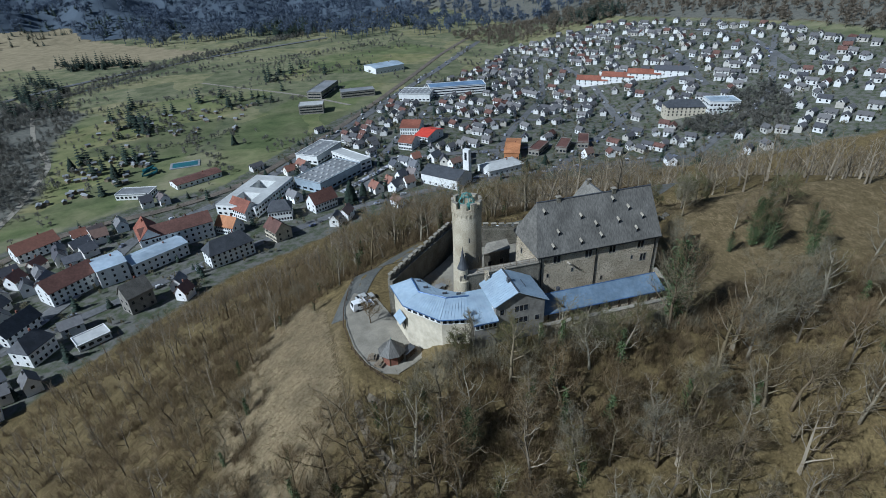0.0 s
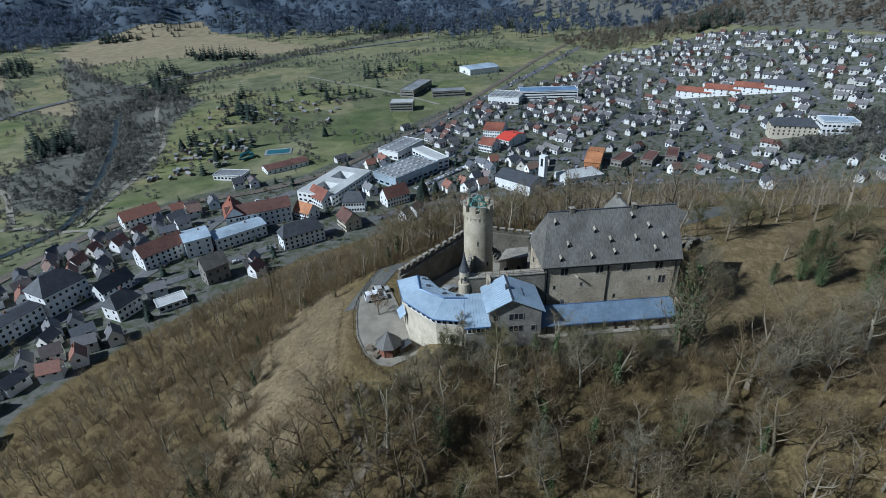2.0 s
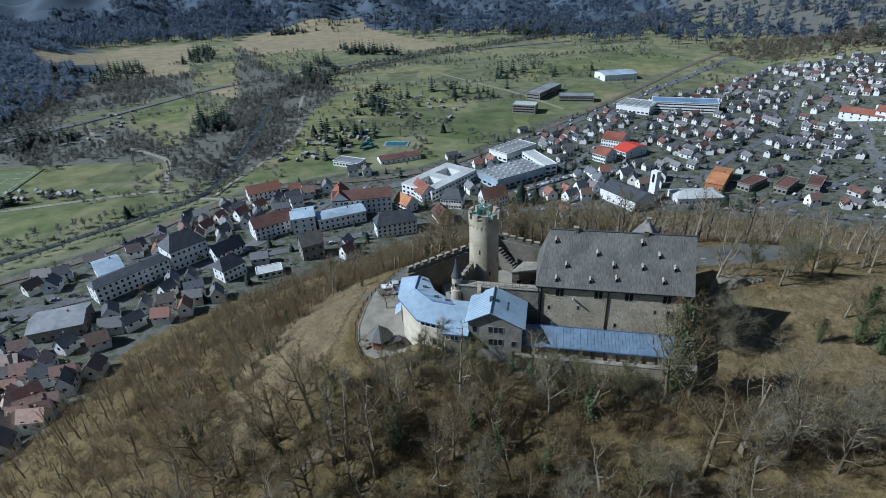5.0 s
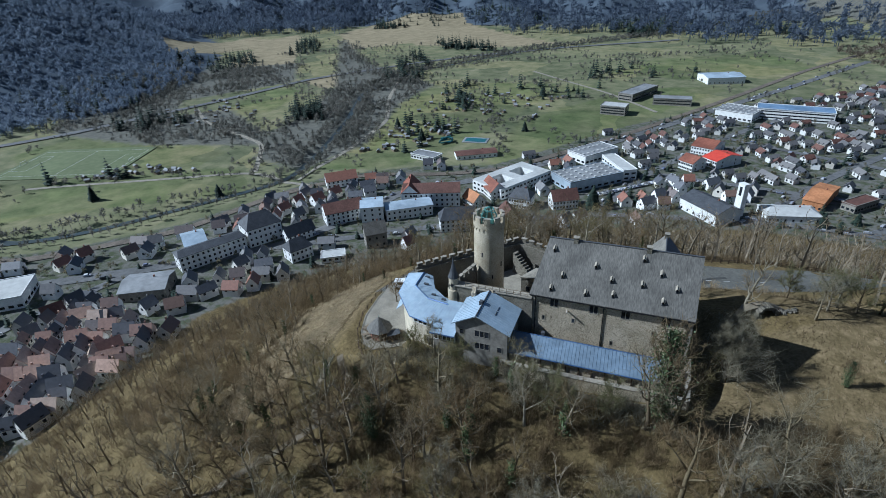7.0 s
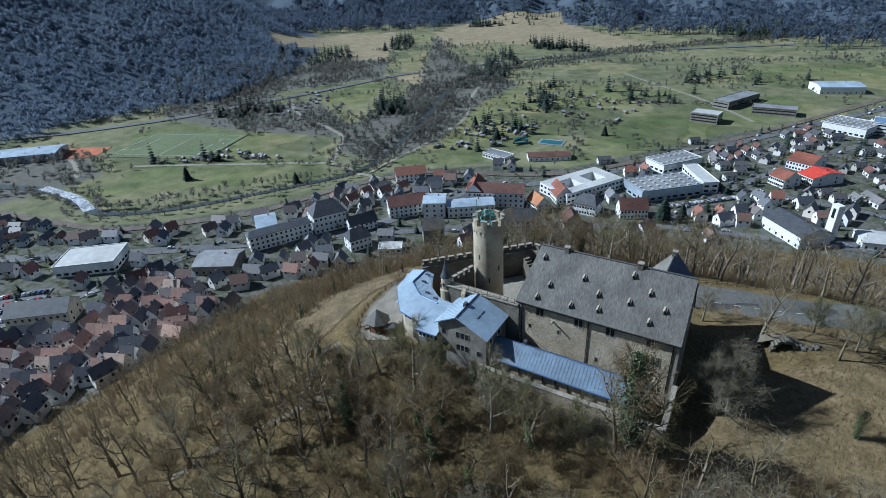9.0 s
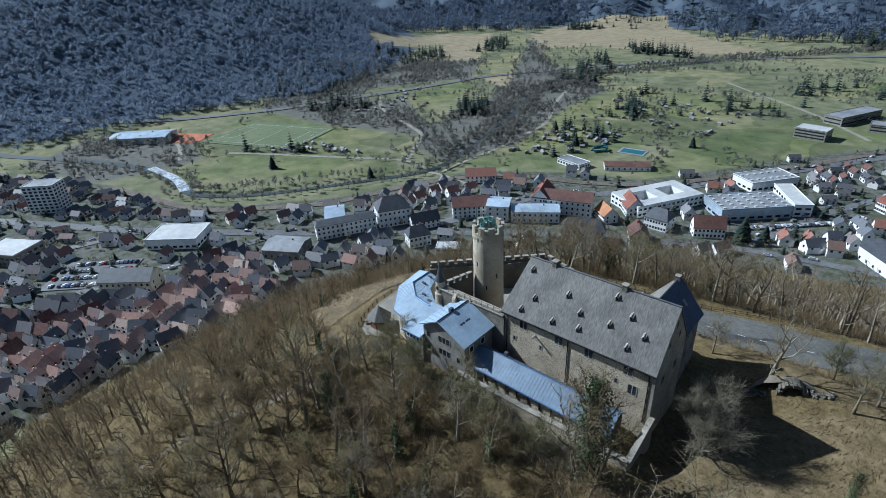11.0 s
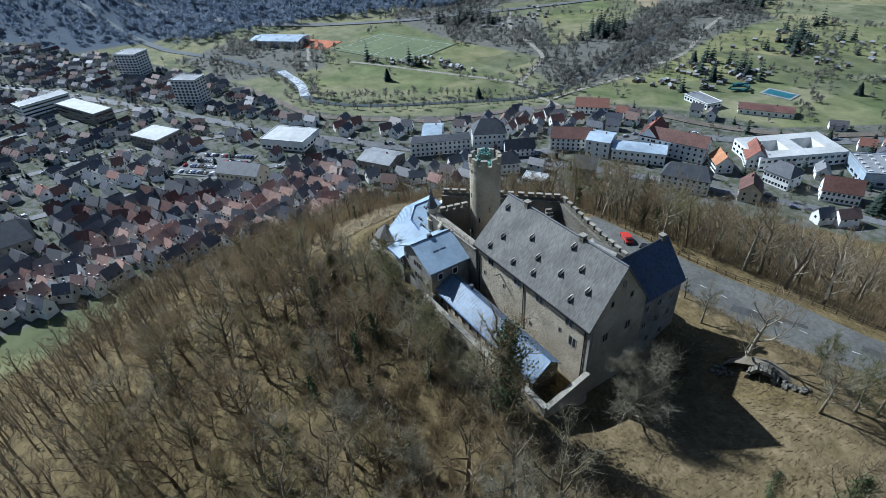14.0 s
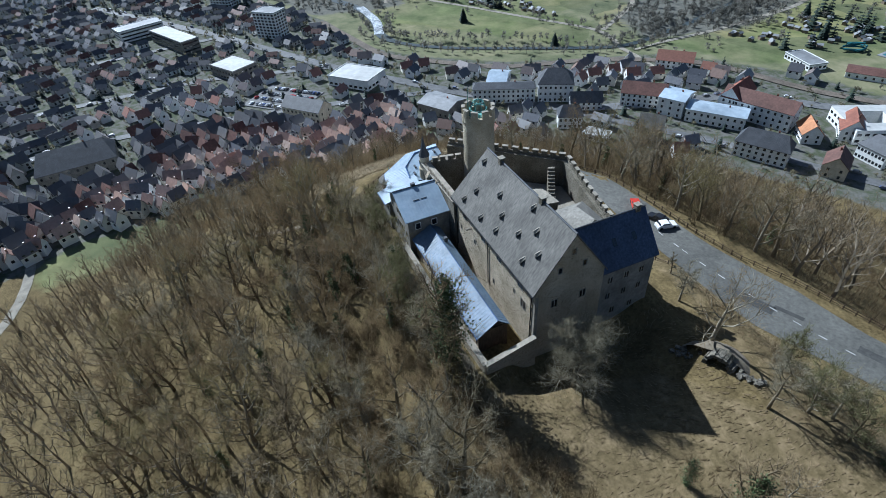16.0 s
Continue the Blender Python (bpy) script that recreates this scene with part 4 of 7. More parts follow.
def south_front():
    # curtain wall with walkway between the stair turret and the hall
    w = thing("curtain_wall", "stone curtain wall with a railed walkway beside the hall", "wall", kind="structure")
    part("masonry", Geo().box(27.6, 84.4, 75.5, 44.1, 85.9, 89.4), M_STONE_GREY, w)
    part("coping", Geo().box(27.6, 84.25, 89.403, 43.9, 86.0, 89.6), M_COPING, w)
    for bx in (32.9, 36.3):
        b = part("buttress", Geo().prism([(bx - 0.4, 83.7), (bx + 0.4, 83.7), (bx + 0.4, 84.42), (bx - 0.4, 84.42)], 82, [89.0, 89.0, 89.9, 89.9]), M_STONE, w)
    rail = thing("walkway_railing", "grey iron railing along the curtain wall", "railing")
    for k in range(10):
        part("post", Geo().box(31.0 + k * 1.35, 84.42, 89.6, 31.08 + k * 1.35, 84.5, 90.65), M_TIMBER, rail)
    for z in (90.1, 90.6):
        part("rail", Geo().box(31.0, 84.43, z, 43.3, 84.49, z + 0.07), M_TIMBER, rail)
    t = thing("stair_turret", "small round stone turret with a pointed slate cap", "turret")
    part("shaft", Geo().lathe(28.4, 85.2, [(1.25, 75.5), (1.2, 88.2), (0.95, 88.4), (0.95, 90.9), (1.05, 91.0), (0, 91.0)], 24), M_TOWER, t)
    part("roof", Geo().lathe(28.4, 85.2, [(1.12, 90.9), (0.62, 92.2), (0.27, 93.7), (0.04, 95.2)], 12), M_SLATE_DARK, t)
    part("finial", Geo().tube([(28.4, 85.2, 94.9), (28.4, 85.2, 95.6)], [0.05, 0.02], 5), M_IRON, t)
    part("slit", Geo().box(28.25, 84.2, 89.1, 28.55, 84.1, 89.9), M_GLASS, t)
    wall_run("inner_battlement", [(30.4, 92.4), (28.9, 86.4)], 0.8, 80, [88.9, 88.9], M_STONE_GREY, "short battlemented cross wall by the turret", merlon=(1.0, 0.7, 0.8, 0.5))

    # round-fronted building: outer line, eaves and folded metal roof
    outer = [(15.1, 92.7), (16.2, 85.2), (21.7, 78.4), (27.4, 77.0)]
    mid = [(19.4, 91.4), (19.7, 86.1), (24.1, 82.5), (28.4, 81.8)]
    inner = [(21.3, 91.6), (23.4, 87.4), (26.6, 84.9), (29.5, 84.2)]
    c = thing("round_house", "cream rendered round-fronted house with a pale blue metal roof", "house")
    zb, ze, zr = 74.0, 84.9, 86.6
    # walls set in from the eaves
    def inset(o, i, k):
        return [(a[0] + (b[0] - a[0]) * k, a[1] + (b[1] - a[1]) * k) for a, b in zip(o, i)]
    wo, wi = inset(outer, inner, 0.10), inset(outer, inner, 0.93)
    for k in range(3):
        q = [wo[k], wo[k + 1], wi[k + 1], wi[k]]
        part("wall", Geo().prism(q, zb, ze - 0.1), M_PLASTER, c)
        for nm, lo, hi in (("roof", [(*outer[k], ze), (*outer[k + 1], ze), (*mid[k + 1], zr), (*mid[k], zr)], None), ("roof", [(*mid[k], zr), (*mid[k + 1], zr), (*inner[k + 1], ze + 1.0), (*inner[k], ze + 1.0)], None)):
            r = Geo()
            r.slab(lo, 0.16)
            rp = part(nm, r, M_BLUEMETAL, c)
            # standing seams
            A, B, C, D = (Vector(p) for p in lo)
            n = max(3, round((A - B).length / 0.62))
            s = Geo()
            for j in range(n + 1):
                p, q2 = A.lerp(B, j / n), D.lerp(C, j / n)
                s.tube([p + Vector((0, 0, 0.03)), q2 + Vector((0, 0, 0.03))], [0.035, 0.035], 4)
            part("seam", s, M_BLUEMETAL, rp)
        part("fascia", Geo().tube([(*outer[k], ze - 0.12), (*outer[k + 1], ze - 0.12)], [0.13, 0.13], 5), M_BLUEDARK, c)
        # band of upper windows
        (ax, ay), (bx, by) = wo[k], wo[k + 1]
        L, a = math.hypot(bx - ax, by - ay), math.degrees(math.atan2(by - ay, bx - ax))
        n = (3, 6, 5)[k]
        m = pose(ax, ay, 0, 0, 0, a)
        band = part("window_band", Geo().box(0.1, -0.05, ze - 1.62, L - 0.1, 0.02, ze - 0.2, m), M_WHITE, c)
        if k:
            for j in range(n):
                u = (j + 0.5) * L / n
                part("pane", Geo().box(u - L / n * 0.33, -0.085, ze - 1.42, u + L / n * 0.33, -0.052, ze - 0.42, m), M_GLASS, band)
    part("ridge_cap", Geo().tube([(*p, zr + 0.06) for p in mid], [0.17] * 4, 6), M_BLUEDARK, c)
    part("gable", Geo().add([(*outer[0], ze - 0.3), (*inner[0], ze - 0.3), (*inner[0], ze + 0.9), (*mid[0], zr - 0.1)], [(0, 1, 2, 3)]), M_PLASTER, c)
    window(c, 16.25, 87.2, 79.2, 1.0, 2.2, 188, 0)
    window(c, 25.2, 77.95, 80.4, 1.0, 1.5, -104, 0)
    part("bay_hood", Geo().slab([(14.6, 88.4, 80.6), (15.3, 85.0, 80.6), (16.6, 85.2, 81.8), (16.0, 88.6, 81.8)], 0.12), M_BLUEMETAL, c)
    for (vx, vy, vz) in ((20.6, 90.2, 86.4), (21.4, 87.6, 86.4), (24.4, 84.4, 86.4), (26.9, 83.4, 86.4)):
        part("roof_vent", Geo().box(vx - 0.45, vy - 0.18, vz - 0.3, vx + 0.45, vy + 0.18, vz + 0.22), M_SLATE_DARK, c)

    # gabled house beside it, ridge towards the court
    h = thing("gabled_house", "stone house with a pale blue metal gable roof", "house")
    part("wall", Geo().box(31.9, 76.3, 73.5, 41.6, 84.35, 86.9), M_GREYPLASTER, h)
    g = Geo()
    g.add([(31.9, 76.3, 86.9), (41.6, 76.3, 86.9), (36.0, 76.3, 89.35), (31.9, 76.8, 86.9), (41.6, 76.8, 86.9), (36.0, 76.8, 89.35)], [(0, 1, 2), (4, 3, 5), (0, 2, 5, 3), (2, 1, 4, 5)])
    part("gable", g, M_GREYPLASTER, h)
    RS, RN = (36.0, 75.7, 89.75), (36.0, 84.3, 89.75)
    for lo in ([(31.3, 84.3, 87.2), (31.3, 75.7, 87.2), RS, RN], [(42.2, 75.7, 86.75), (42.2, 84.3, 86.75), RN, RS]):
        r = part("roof", Geo().slab(lo, 0.16), M_BLUEMETAL, h)
        A, B, C, D = (Vector(p) for p in lo)
        s = Geo()
        for j in range(15):
            p, q2 = A.lerp(B, j / 14), D.lerp(C, j / 14)
            s.tube([p + Vector((0, 0, 0.03)), q2 + Vector((0, 0, 0.03))], [0.03, 0.03], 4)
        part("seam", s, M_BLUEMETAL, r)
    part("ridge_cap", Geo().tube([RS, RN], [0.13, 0.13], 6), M_SLATE_DARK, h)
    part("roof_vent", Geo().box(35.4, 79.5, 89.4, 36.0, 80.3, 90.25), M_SLATE_DARK, h)
    for vy in (79.3, 80.8):
        part("snow_guard", Geo().box(38.6, vy - 0.6, 88.35, 38.7, vy + 0.6, 88.55), M_SLATE_DARK, h)
    for wx, wz, ww, hh in ((33.1, 85.4, 0.8, 1.1), (36.9, 85.6, 2.6, 1.25), (36.9, 82.9, 2.6, 1.25), (33.1, 82.6, 0.8, 1.1), (40.2, 82.8, 0.8, 1.1)):
        window(h, wx, 76.3, wz, ww, hh, -90, 2 if ww > 1 else 0, M_GREYPLASTER)
    for wy in (78.2, 81.4):
        window(h, 31.9, wy, 85.0, 0.9, 1.1, 180, 0, M_WHITE)
        window(h, 41.6, wy, 84.9, 0.9, 1.2, 0, 0, M_WHITE)
    # lean-to with a glazed front between the two
    l = thing("glazed_lean_to", "glazed lean-to with a pale blue metal roof", "extension")
    part("wall", Geo().prism([(27.6, 75.8), (31.85, 75.8), (31.85, 82.6), (27.9, 82.6)], 73.5, 84.5), M_GREYPLASTER, l)
    lo = [(27.2, 75.1, 84.75), (32.0, 75.1, 84.75), (31.95, 82.9, 86.9), (28.0, 82.9, 86.9)]
    r = part("roof", Geo().slab(lo, 0.16), M_BLUEMETAL, l)
    A, B, C, D = (Vector(p) for p in lo)
    s = Geo()
    for j in range(9):
        s.tube([A.lerp(B, j / 8) + Vector((0, 0, 0.03)), D.lerp(C, j / 8) + Vector((0, 0, 0.03))], [0.03, 0.03], 4)
    part("seam", s, M_BLUEMETAL, r)
    for j in range(5):
        window(l, 28.15 + j * 0.84, 75.8, 83.6, 0.62, 1.2, -90, 0, M_WHITE)
    part("fascia", Geo().box(27.2, 75.0, 84.45, 32.0, 75.12, 84.7), M_BLUEDARK, l)

    # long low shed against the hall
    s = thing("long_shed", "long low shed with a dull blue-grey seamed metal roof", "shed")
    x0, x1, yS, yR, yN, zS, zR, zN = 41.7, 68.5, 76.9, 80.5, 82.4, 82.5, 84.5, 83.2
    part("wall", Geo().box(x0, yS + 0.5, 74.5, x1 - 0.6, yN - 0.3, zS - 0.1), M_STONE, s)
    xr = x1 - 0.3
    lo = [(x0, yS, zS), (x1, yS, zS), (xr, yR, zR), (x0, yR, zR)]
    up = [(x0, yR, zR), (xr, yR, zR), (x1, yN, zN), (x0, yN, zN)]
    for q in (lo, up):
        r = part("roof", Geo().slab(q, 0.14), M_SHEDROOF, s)
        A, B, C, D = (Vector(p) for p in q)
        sm = Geo()
        n = 44
        for j in range(n + 1):
            sm.tube([A.lerp(B, j / n) + Vector((0, 0, 0.03)), D.lerp(C, j / n) + Vector((0, 0, 0.03))], [0.03, 0.03], 4)
        part("seam", sm, M_SHEDROOF, r)
    part("gable", Geo().prism([(x1 - 0.62, yS + 0.4), (x1 - 0.5, yS + 0.4), (x1 - 0.5, yN - 0.2), (x1 - 0.62, yN - 0.2)], 78, [zS, zS, zN, zN]), M_DARKWOOD, s)
    part("ridge_cap", Geo().tube([(x0, yR, zR + 0.02), (xr, yR, zR + 0.02)], [0.09, 0.09], 6), M_BLUEDARK, s)
    part("gutter", Geo().box(x0, yS - 0.16, zS - 0.2, x1, yS, zS - 0.04), M_BLUEDARK, s)
    part("roof_vent", Geo().box(46.6, 81.0, 84.0, 47.2, 81.6, 84.9), M_SLATE_DARK, s)
    for j in range(12):
        part("timber_post", Geo().box(43.0 + j * 2.2, yS + 0.3, 80.2, 43.18 + j * 2.2, yS + 0.48, 82.4), M_DARKWOOD, s)
    # retaining wall in front, falling towards the east
    wall_run("retaining_wall", [(40.5, 75.4), (56, 75.7), (71.7, 76.7)], 0.8, 71.5, [81.1, 80.9, 80.2], M_STONE, "stone retaining wall below the long shed")
    wall_run("terrace_end_wall", [(71.7, 76.7), (71.6, 84.9)], 0.7, 72.0, [80.2, 82.2], M_STONE, "low stone wall with sloping coping at the hall corner")


south_front()

# outer walls round the court
wall_run("battlement_wall", [(15.6, 95.6), (19.6, 99.8), (24.0, 104.3), (28.9, 109.2), (34.3, 114.6)], 1.2, 73.0, 84.2, M_STONE_GREY, "battlemented stone castle wall in a curve", merlon=(1.15, 0.85, 0.75, 0.55))
wall_run("battlement_wall", [(34.3, 114.6), (40, 113.6), (46, 112.7), (57.5, 111.3)], 1.2, 72.5, [84.2, 83.4, 82.6, 81.4], M_STONE_GREY, "battlemented stone castle wall above the lane", merlon=(1.15, 0.85, 0.75, 0.55))
wall_run("court_wall", [(57.5, 111.2), (61.2, 107.0)], 0.9, 72.5, 81.2, M_STONE_GREY, "stone wall joining the battlements to the wing")
st = thing("wall_stair", "stone stair up to the wall walk in the court", "stair")
for k in range(13):
    part("step", Geo().box(k * 0.62, -0.7, 77.0, (k + 1) * 0.62 + 0.02, 0.7, 83.4 - k * 0.48, pose(34.0, 111.2, 0, 0, 0, -28)), M_STONE_GREY, st)
tagged(part("courtyard_paving", Geo().prism([(29, 87), (44, 86), (44, 96.5), (51, 96.5), (51, 107), (57, 110.5), (35, 113.5), (30, 108), (22, 101)], 74, 78.3), M_GRAVEL), "shaded gravel castle courtyard", "courtyard", kind="structure")


def pavilion():
    cx, cy, zb = 12.7, 81.8, 75.2
    p = thing("garden_pavilion", "octagonal timber pavilion with a slate tent roof", "pavilion")
    n = 8
    pr = lambda r, k: (cx + r * math.cos(2 * math.pi * (k + 0.5) / n), cy + r * math.sin(2 * math.pi * (k + 0.5) / n))
    for k in range(n):
        a, b = pr(2.0, k), pr(2.0, k + 1)
        d = math.degrees(math.atan2(b[1] - a[1], b[0] - a[0]))
        L = math.dist(a, b)
        part("wall_panel", Geo().box(0.06, -0.05, zb, L - 0.06, 0.05, zb + 2.3, pose(*a, 0, 0, 0, d)), M_BRICK if k % 3 else M_DARKWOOD, p)
        part("post", Geo().box(-0.09, -0.09, zb, 0.09, 0.09, zb + 2.45, pose(*a, 0, 0, 0, d)), M_DARKWOOD, p)
        part("roof", Geo().slab([(*pr(2.75, k), zb + 2.35), (*pr(2.75, k + 1), zb + 2.35), (cx, cy, zb + 5.0)], 0.08), M_SLATE, p)
    part("finial", Geo().tube([(cx, cy, zb + 4.9), (cx, cy, zb + 5.5)], [0.06, 0.03], 5), M_COPPER, p)
    for k, (bx, by, rz) in enumerate(((8.9, 83.0, 70), (10.0, 80.8, 50), (16.2, 83.6, 20), (17.0, 82.6, 20))):
        b = thing("bench_table", "grey weathered wooden picnic table on gravel", "table", "picnic tables", at=(bx, by, zb), rz=rz)
        part("tabletop", Geo().box(-0.9, -0.38, 0.7, 0.9, 0.38, 0.76), M_TIMBER, b)
        for s in (-1, 1):
            part("seat", Geo().box(-0.9, s * 0.72 - 0.14, 0.42, 0.9, s * 0.72 + 0.14, 0.47), M_TIMBER, b)
            part("leg", Geo().box(s * 0.65 - 0.05, -0.8, 0, s * 0.65 + 0.05, 0.8, 0.42), M_TIMBER, b)
            part("strut", Geo().box(s * 0.65 - 0.05, -0.3, 0.42, s * 0.65 + 0.05, 0.3, 0.7), M_TIMBER, b)


pavilion()


def wood_rack(x, y, z, rz):
    r_ = thing("wood_rack", "dark slatted timber rack beside the pavilion", "rack", at=(x, y, z), rz=rz)
    for px in (-1.2, 1.2):
        for py in (-0.45, 0.45):
            part("post", Geo().box(px - 0.07, py - 0.07, 0, px + 0.07, py + 0.07, 1.7), M_DARKWOOD, r_)
    for k_ in range(5):
        part("slat", Geo().box(-1.2, -0.5, 0.2 + k_ * 0.32, 1.2, -0.44, 0.36 + k_ * 0.32), M_DARKWOOD, r_)
    part("roof", Geo().slab([(-1.4, -0.7, 1.72), (1.4, -0.7, 1.72), (1.4, 0.65, 2.05), (-1.4, 0.65, 2.05)], 0.06), M_SLATE_DARK, r_)


wood_rack(15.9, 81.6, 75.2, 40)


def court_building():
    """A low flat-roofed building in the shade of the court."""
    b_ = thing("court_building", "low stone building with a pale flat roof in the courtyard", "outbuilding")
    plan = [(38.1, 100.7), (44.6, 101.4), (45.4, 105.6), (40.4, 105.2)]
    part("wall", Geo().prism(plan, 77.5, 83.2), M_STONE_GREY, b_)
    c_ = (42.1, 103.2)
    eaves = [(x + (x - c_[0]) * 0.06, y + (y - c_[1]) * 0.06) for x, y in plan]
    part("roof", Geo().prism(eaves, 83.203, 83.5), M_COPING, b_)
    for wx, wy in ((39.6, 100.84), (42.6, 101.16)):
        window(b_, wx, wy, 80.6, 0.9, 1.2, -84, 0)


court_building()


def fence(line, label, spacing=2.2, rails=(0.45, 0.95)):
    f = thing("post_fence", label, "fence")
    pts = []
    for (x0, y0), (x1, y1) in zip(line, line[1:]):
        n = max(1, round(math.hypot(x1 - x0, y1 - y0) / spacing))
        pts += [(x0 + (x1 - x0) * k / n, y0 + (y1 - y0) * k / n) for k in range(n)]
    pts.append(line[-1])
    zs = land(np.array([p[0] for p in pts]), np.array([p[1] for p in pts]))
    for (x, y), z in zip(pts, zs):
        part("post", Geo().box(x - 0.08, y - 0.08, z - 0.3, x + 0.08, y + 0.08, z + 1.15), M_DARKWOOD, f)
    for r in rails:
        for (a, b), za, zb in zip(zip(pts, pts[1:]), zs, zs[1:]):
            part("rail", Geo().tube([(*a, za + r), (*b, zb + r)], [0.055, 0.055], 4), M_DARKWOOD, f)


fence([(14.5, 72.5), (10.1, 77.0), (7.2, 81.8), (5.4, 87.4), (4.7, 95), (5.4, 102), (7.6, 110.6), (10.5, 119), (17.5, 126.6), (26, 129.4)], "dark wooden post and rail fence round the forecourt")
fence([(26, 129.6), (42, 131.4), (56, 132.4), (66, 134), (75, 137.3), (89, 140.6), (106, 146.8), (121, 156)], "dark wooden roadside post and rail fence")
fence([(60, 118.4), (72, 118.8), (82, 119.6)], "low wooden fence beside the lane", 3.0, (0.6,))

arch = thing("stone_arch", "ruined rubble stone arch half buried in the bank", "ruin")
ARCH = pose(86.2, 106.3, 80.4, 0, 0, 20) @ Matrix.Scale(1.3, 4)
n = 11
ra = random.Random(31)
for k in range(n):
    a0, a1 = math.pi * k / n, math.pi * (k + 1) / n
    o = 1.6 + ra.uniform(-0.12, 0.2)
    pts = [(-r * math.cos(a), r * math.sin(a)) for r, a in ((1.15, a0 + 0.02), (o, a0 + 0.02), (o, a1 - 0.02), (1.15, a1 - 0.02))]
    y0 = -0.6 + ra.uniform(-0.15, 0.1)
    vs = [(x, y, z) for y in (y0, 0.9) for x, z in pts]
    part("voussoir", Geo().add(vs, [(0, 1, 2, 3), (7, 6, 5, 4), (0, 4, 5, 1), (1, 5, 6, 2), (2, 6, 7, 3), (3, 7, 4, 0)], ARCH), M_STONE_GREY, arch)
for sx in (-1, 1):
    part("pier", Geo().box(sx * 1.38 - 0.24, -0.55, -1.6, sx * 1.38 + 0.24, 0.9, 0.0, ARCH), M_STONE_GREY, arch)
# near-black sheet across the vault stands in for the darkness inside
part("vault_dark_panel", Geo().box(-1.2, 0.7, -1.6, 1.2, 0.85, 0.95, ARCH), M_IRON, arch)
g = Geo()
vs, fs = [], []
for i in range(7):
    for j in range(17):
        a, b = math.pi * (j - 0.0) / 16, 0.5 * math.pi * i / 6
        q = 1 + ra.uniform(-0.05, 0.05) * math.cos(b)
        vs.append((-4.3 * math.cos(a) * math.cos(b) * q, 0.3 + 3.6 * math.sin(a) * math.cos(b) * q, -1.6 + 2.75 * math.sin(b) * q))
for i in range(6):
    for j in range(16):
        fs.append((i * 17 + j, i * 17 + j + 1, i * 17 + j + 18, i * 17 + j + 17))
part("earth_mound", g.add(vs, fs, ARCH), M_PATH, arch, "brown earth heaped over the vault", smooth=True)


def rock(r, size):
    g_ = Geo()
    vs_ = [(sx * size * r.uniform(0.35, 0.6), sy * size * r.uniform(0.3, 0.5), sz * size * r.uniform(0.25, 0.42)) for sx in (-1, 1) for sy in (-1, 1) for sz in (-1, 1)]
    return g_.add(vs_, [(0, 1, 3, 2), (4, 6, 7, 5), (0, 4, 5, 1), (2, 3, 7, 6), (0, 2, 6, 4), (1, 5, 7, 3)])


for k in range(34):
    u = ra.uniform(-1, 1)
    lx = (1.9 + abs(u) * 3.2) * (1 if u > 0 else -1)
    p = ARCH @ Vector((lx, ra.uniform(-0.7, 0.5), 0))
    zz_ = zat(p.x, p.y)
    f_ = rock(ra, ra.uniform(0.35, 0.75))
    part("rubble_stone", f_, M_STONE_GREY, arch).matrix_basis = pose(p.x, p.y, zz_ + ra.uniform(0.05, 0.45 if lx < 0 else 0.25), ra.uniform(-20, 20), ra.uniform(-20, 20), ra.uniform(0, 360))

# road markings and patches
M_PATCH = mat("fresh asphalt patch", (0.05, 0.05, 0.047), (0.085, 0.083, 0.078), 0.8, 2.0, 0.2, relief=0.1)
for line_, wide_ in (([(70.6, 125.7), (74.5, 127.2), (78.4, 128.6)], 2.2), ([(77.6, 129.6), (82, 131.4)], 0.9), ([(90, 133.6), (97, 136)], 1.6)):
    tagged(part("road_patch", ribbon(line_, wide_, 0.125, 1.5)[0], M_PATCH, smooth=True), "dark asphalt patch in the worn lane", "road patch", kind="structure")
for k in range(10):
    s = 52 + k * 4.2
    i = min(range(len(hill_road)), key=lambda j: abs(hill_road[j][0] - s))
    a, b = hill_road[i], hill_road[min(i + 1, len(hill_road) - 1)]
    d = math.degrees(math.atan2(b[1] - a[1], b[0] - a[0]))
    tagged(part("lane_mark", Geo().box(-0.7, -0.07, 0.1, 0.7, 0.07, 0.125, pose(a[0], a[1] - 0.8, zat(a[0], a[1] - 0.8) + 0.02, 0, 0, d)), M_LINE), "white dashed line on the lane", "marking", "lane marks", "structure")


# ---- town ----
rng = random.Random(7)


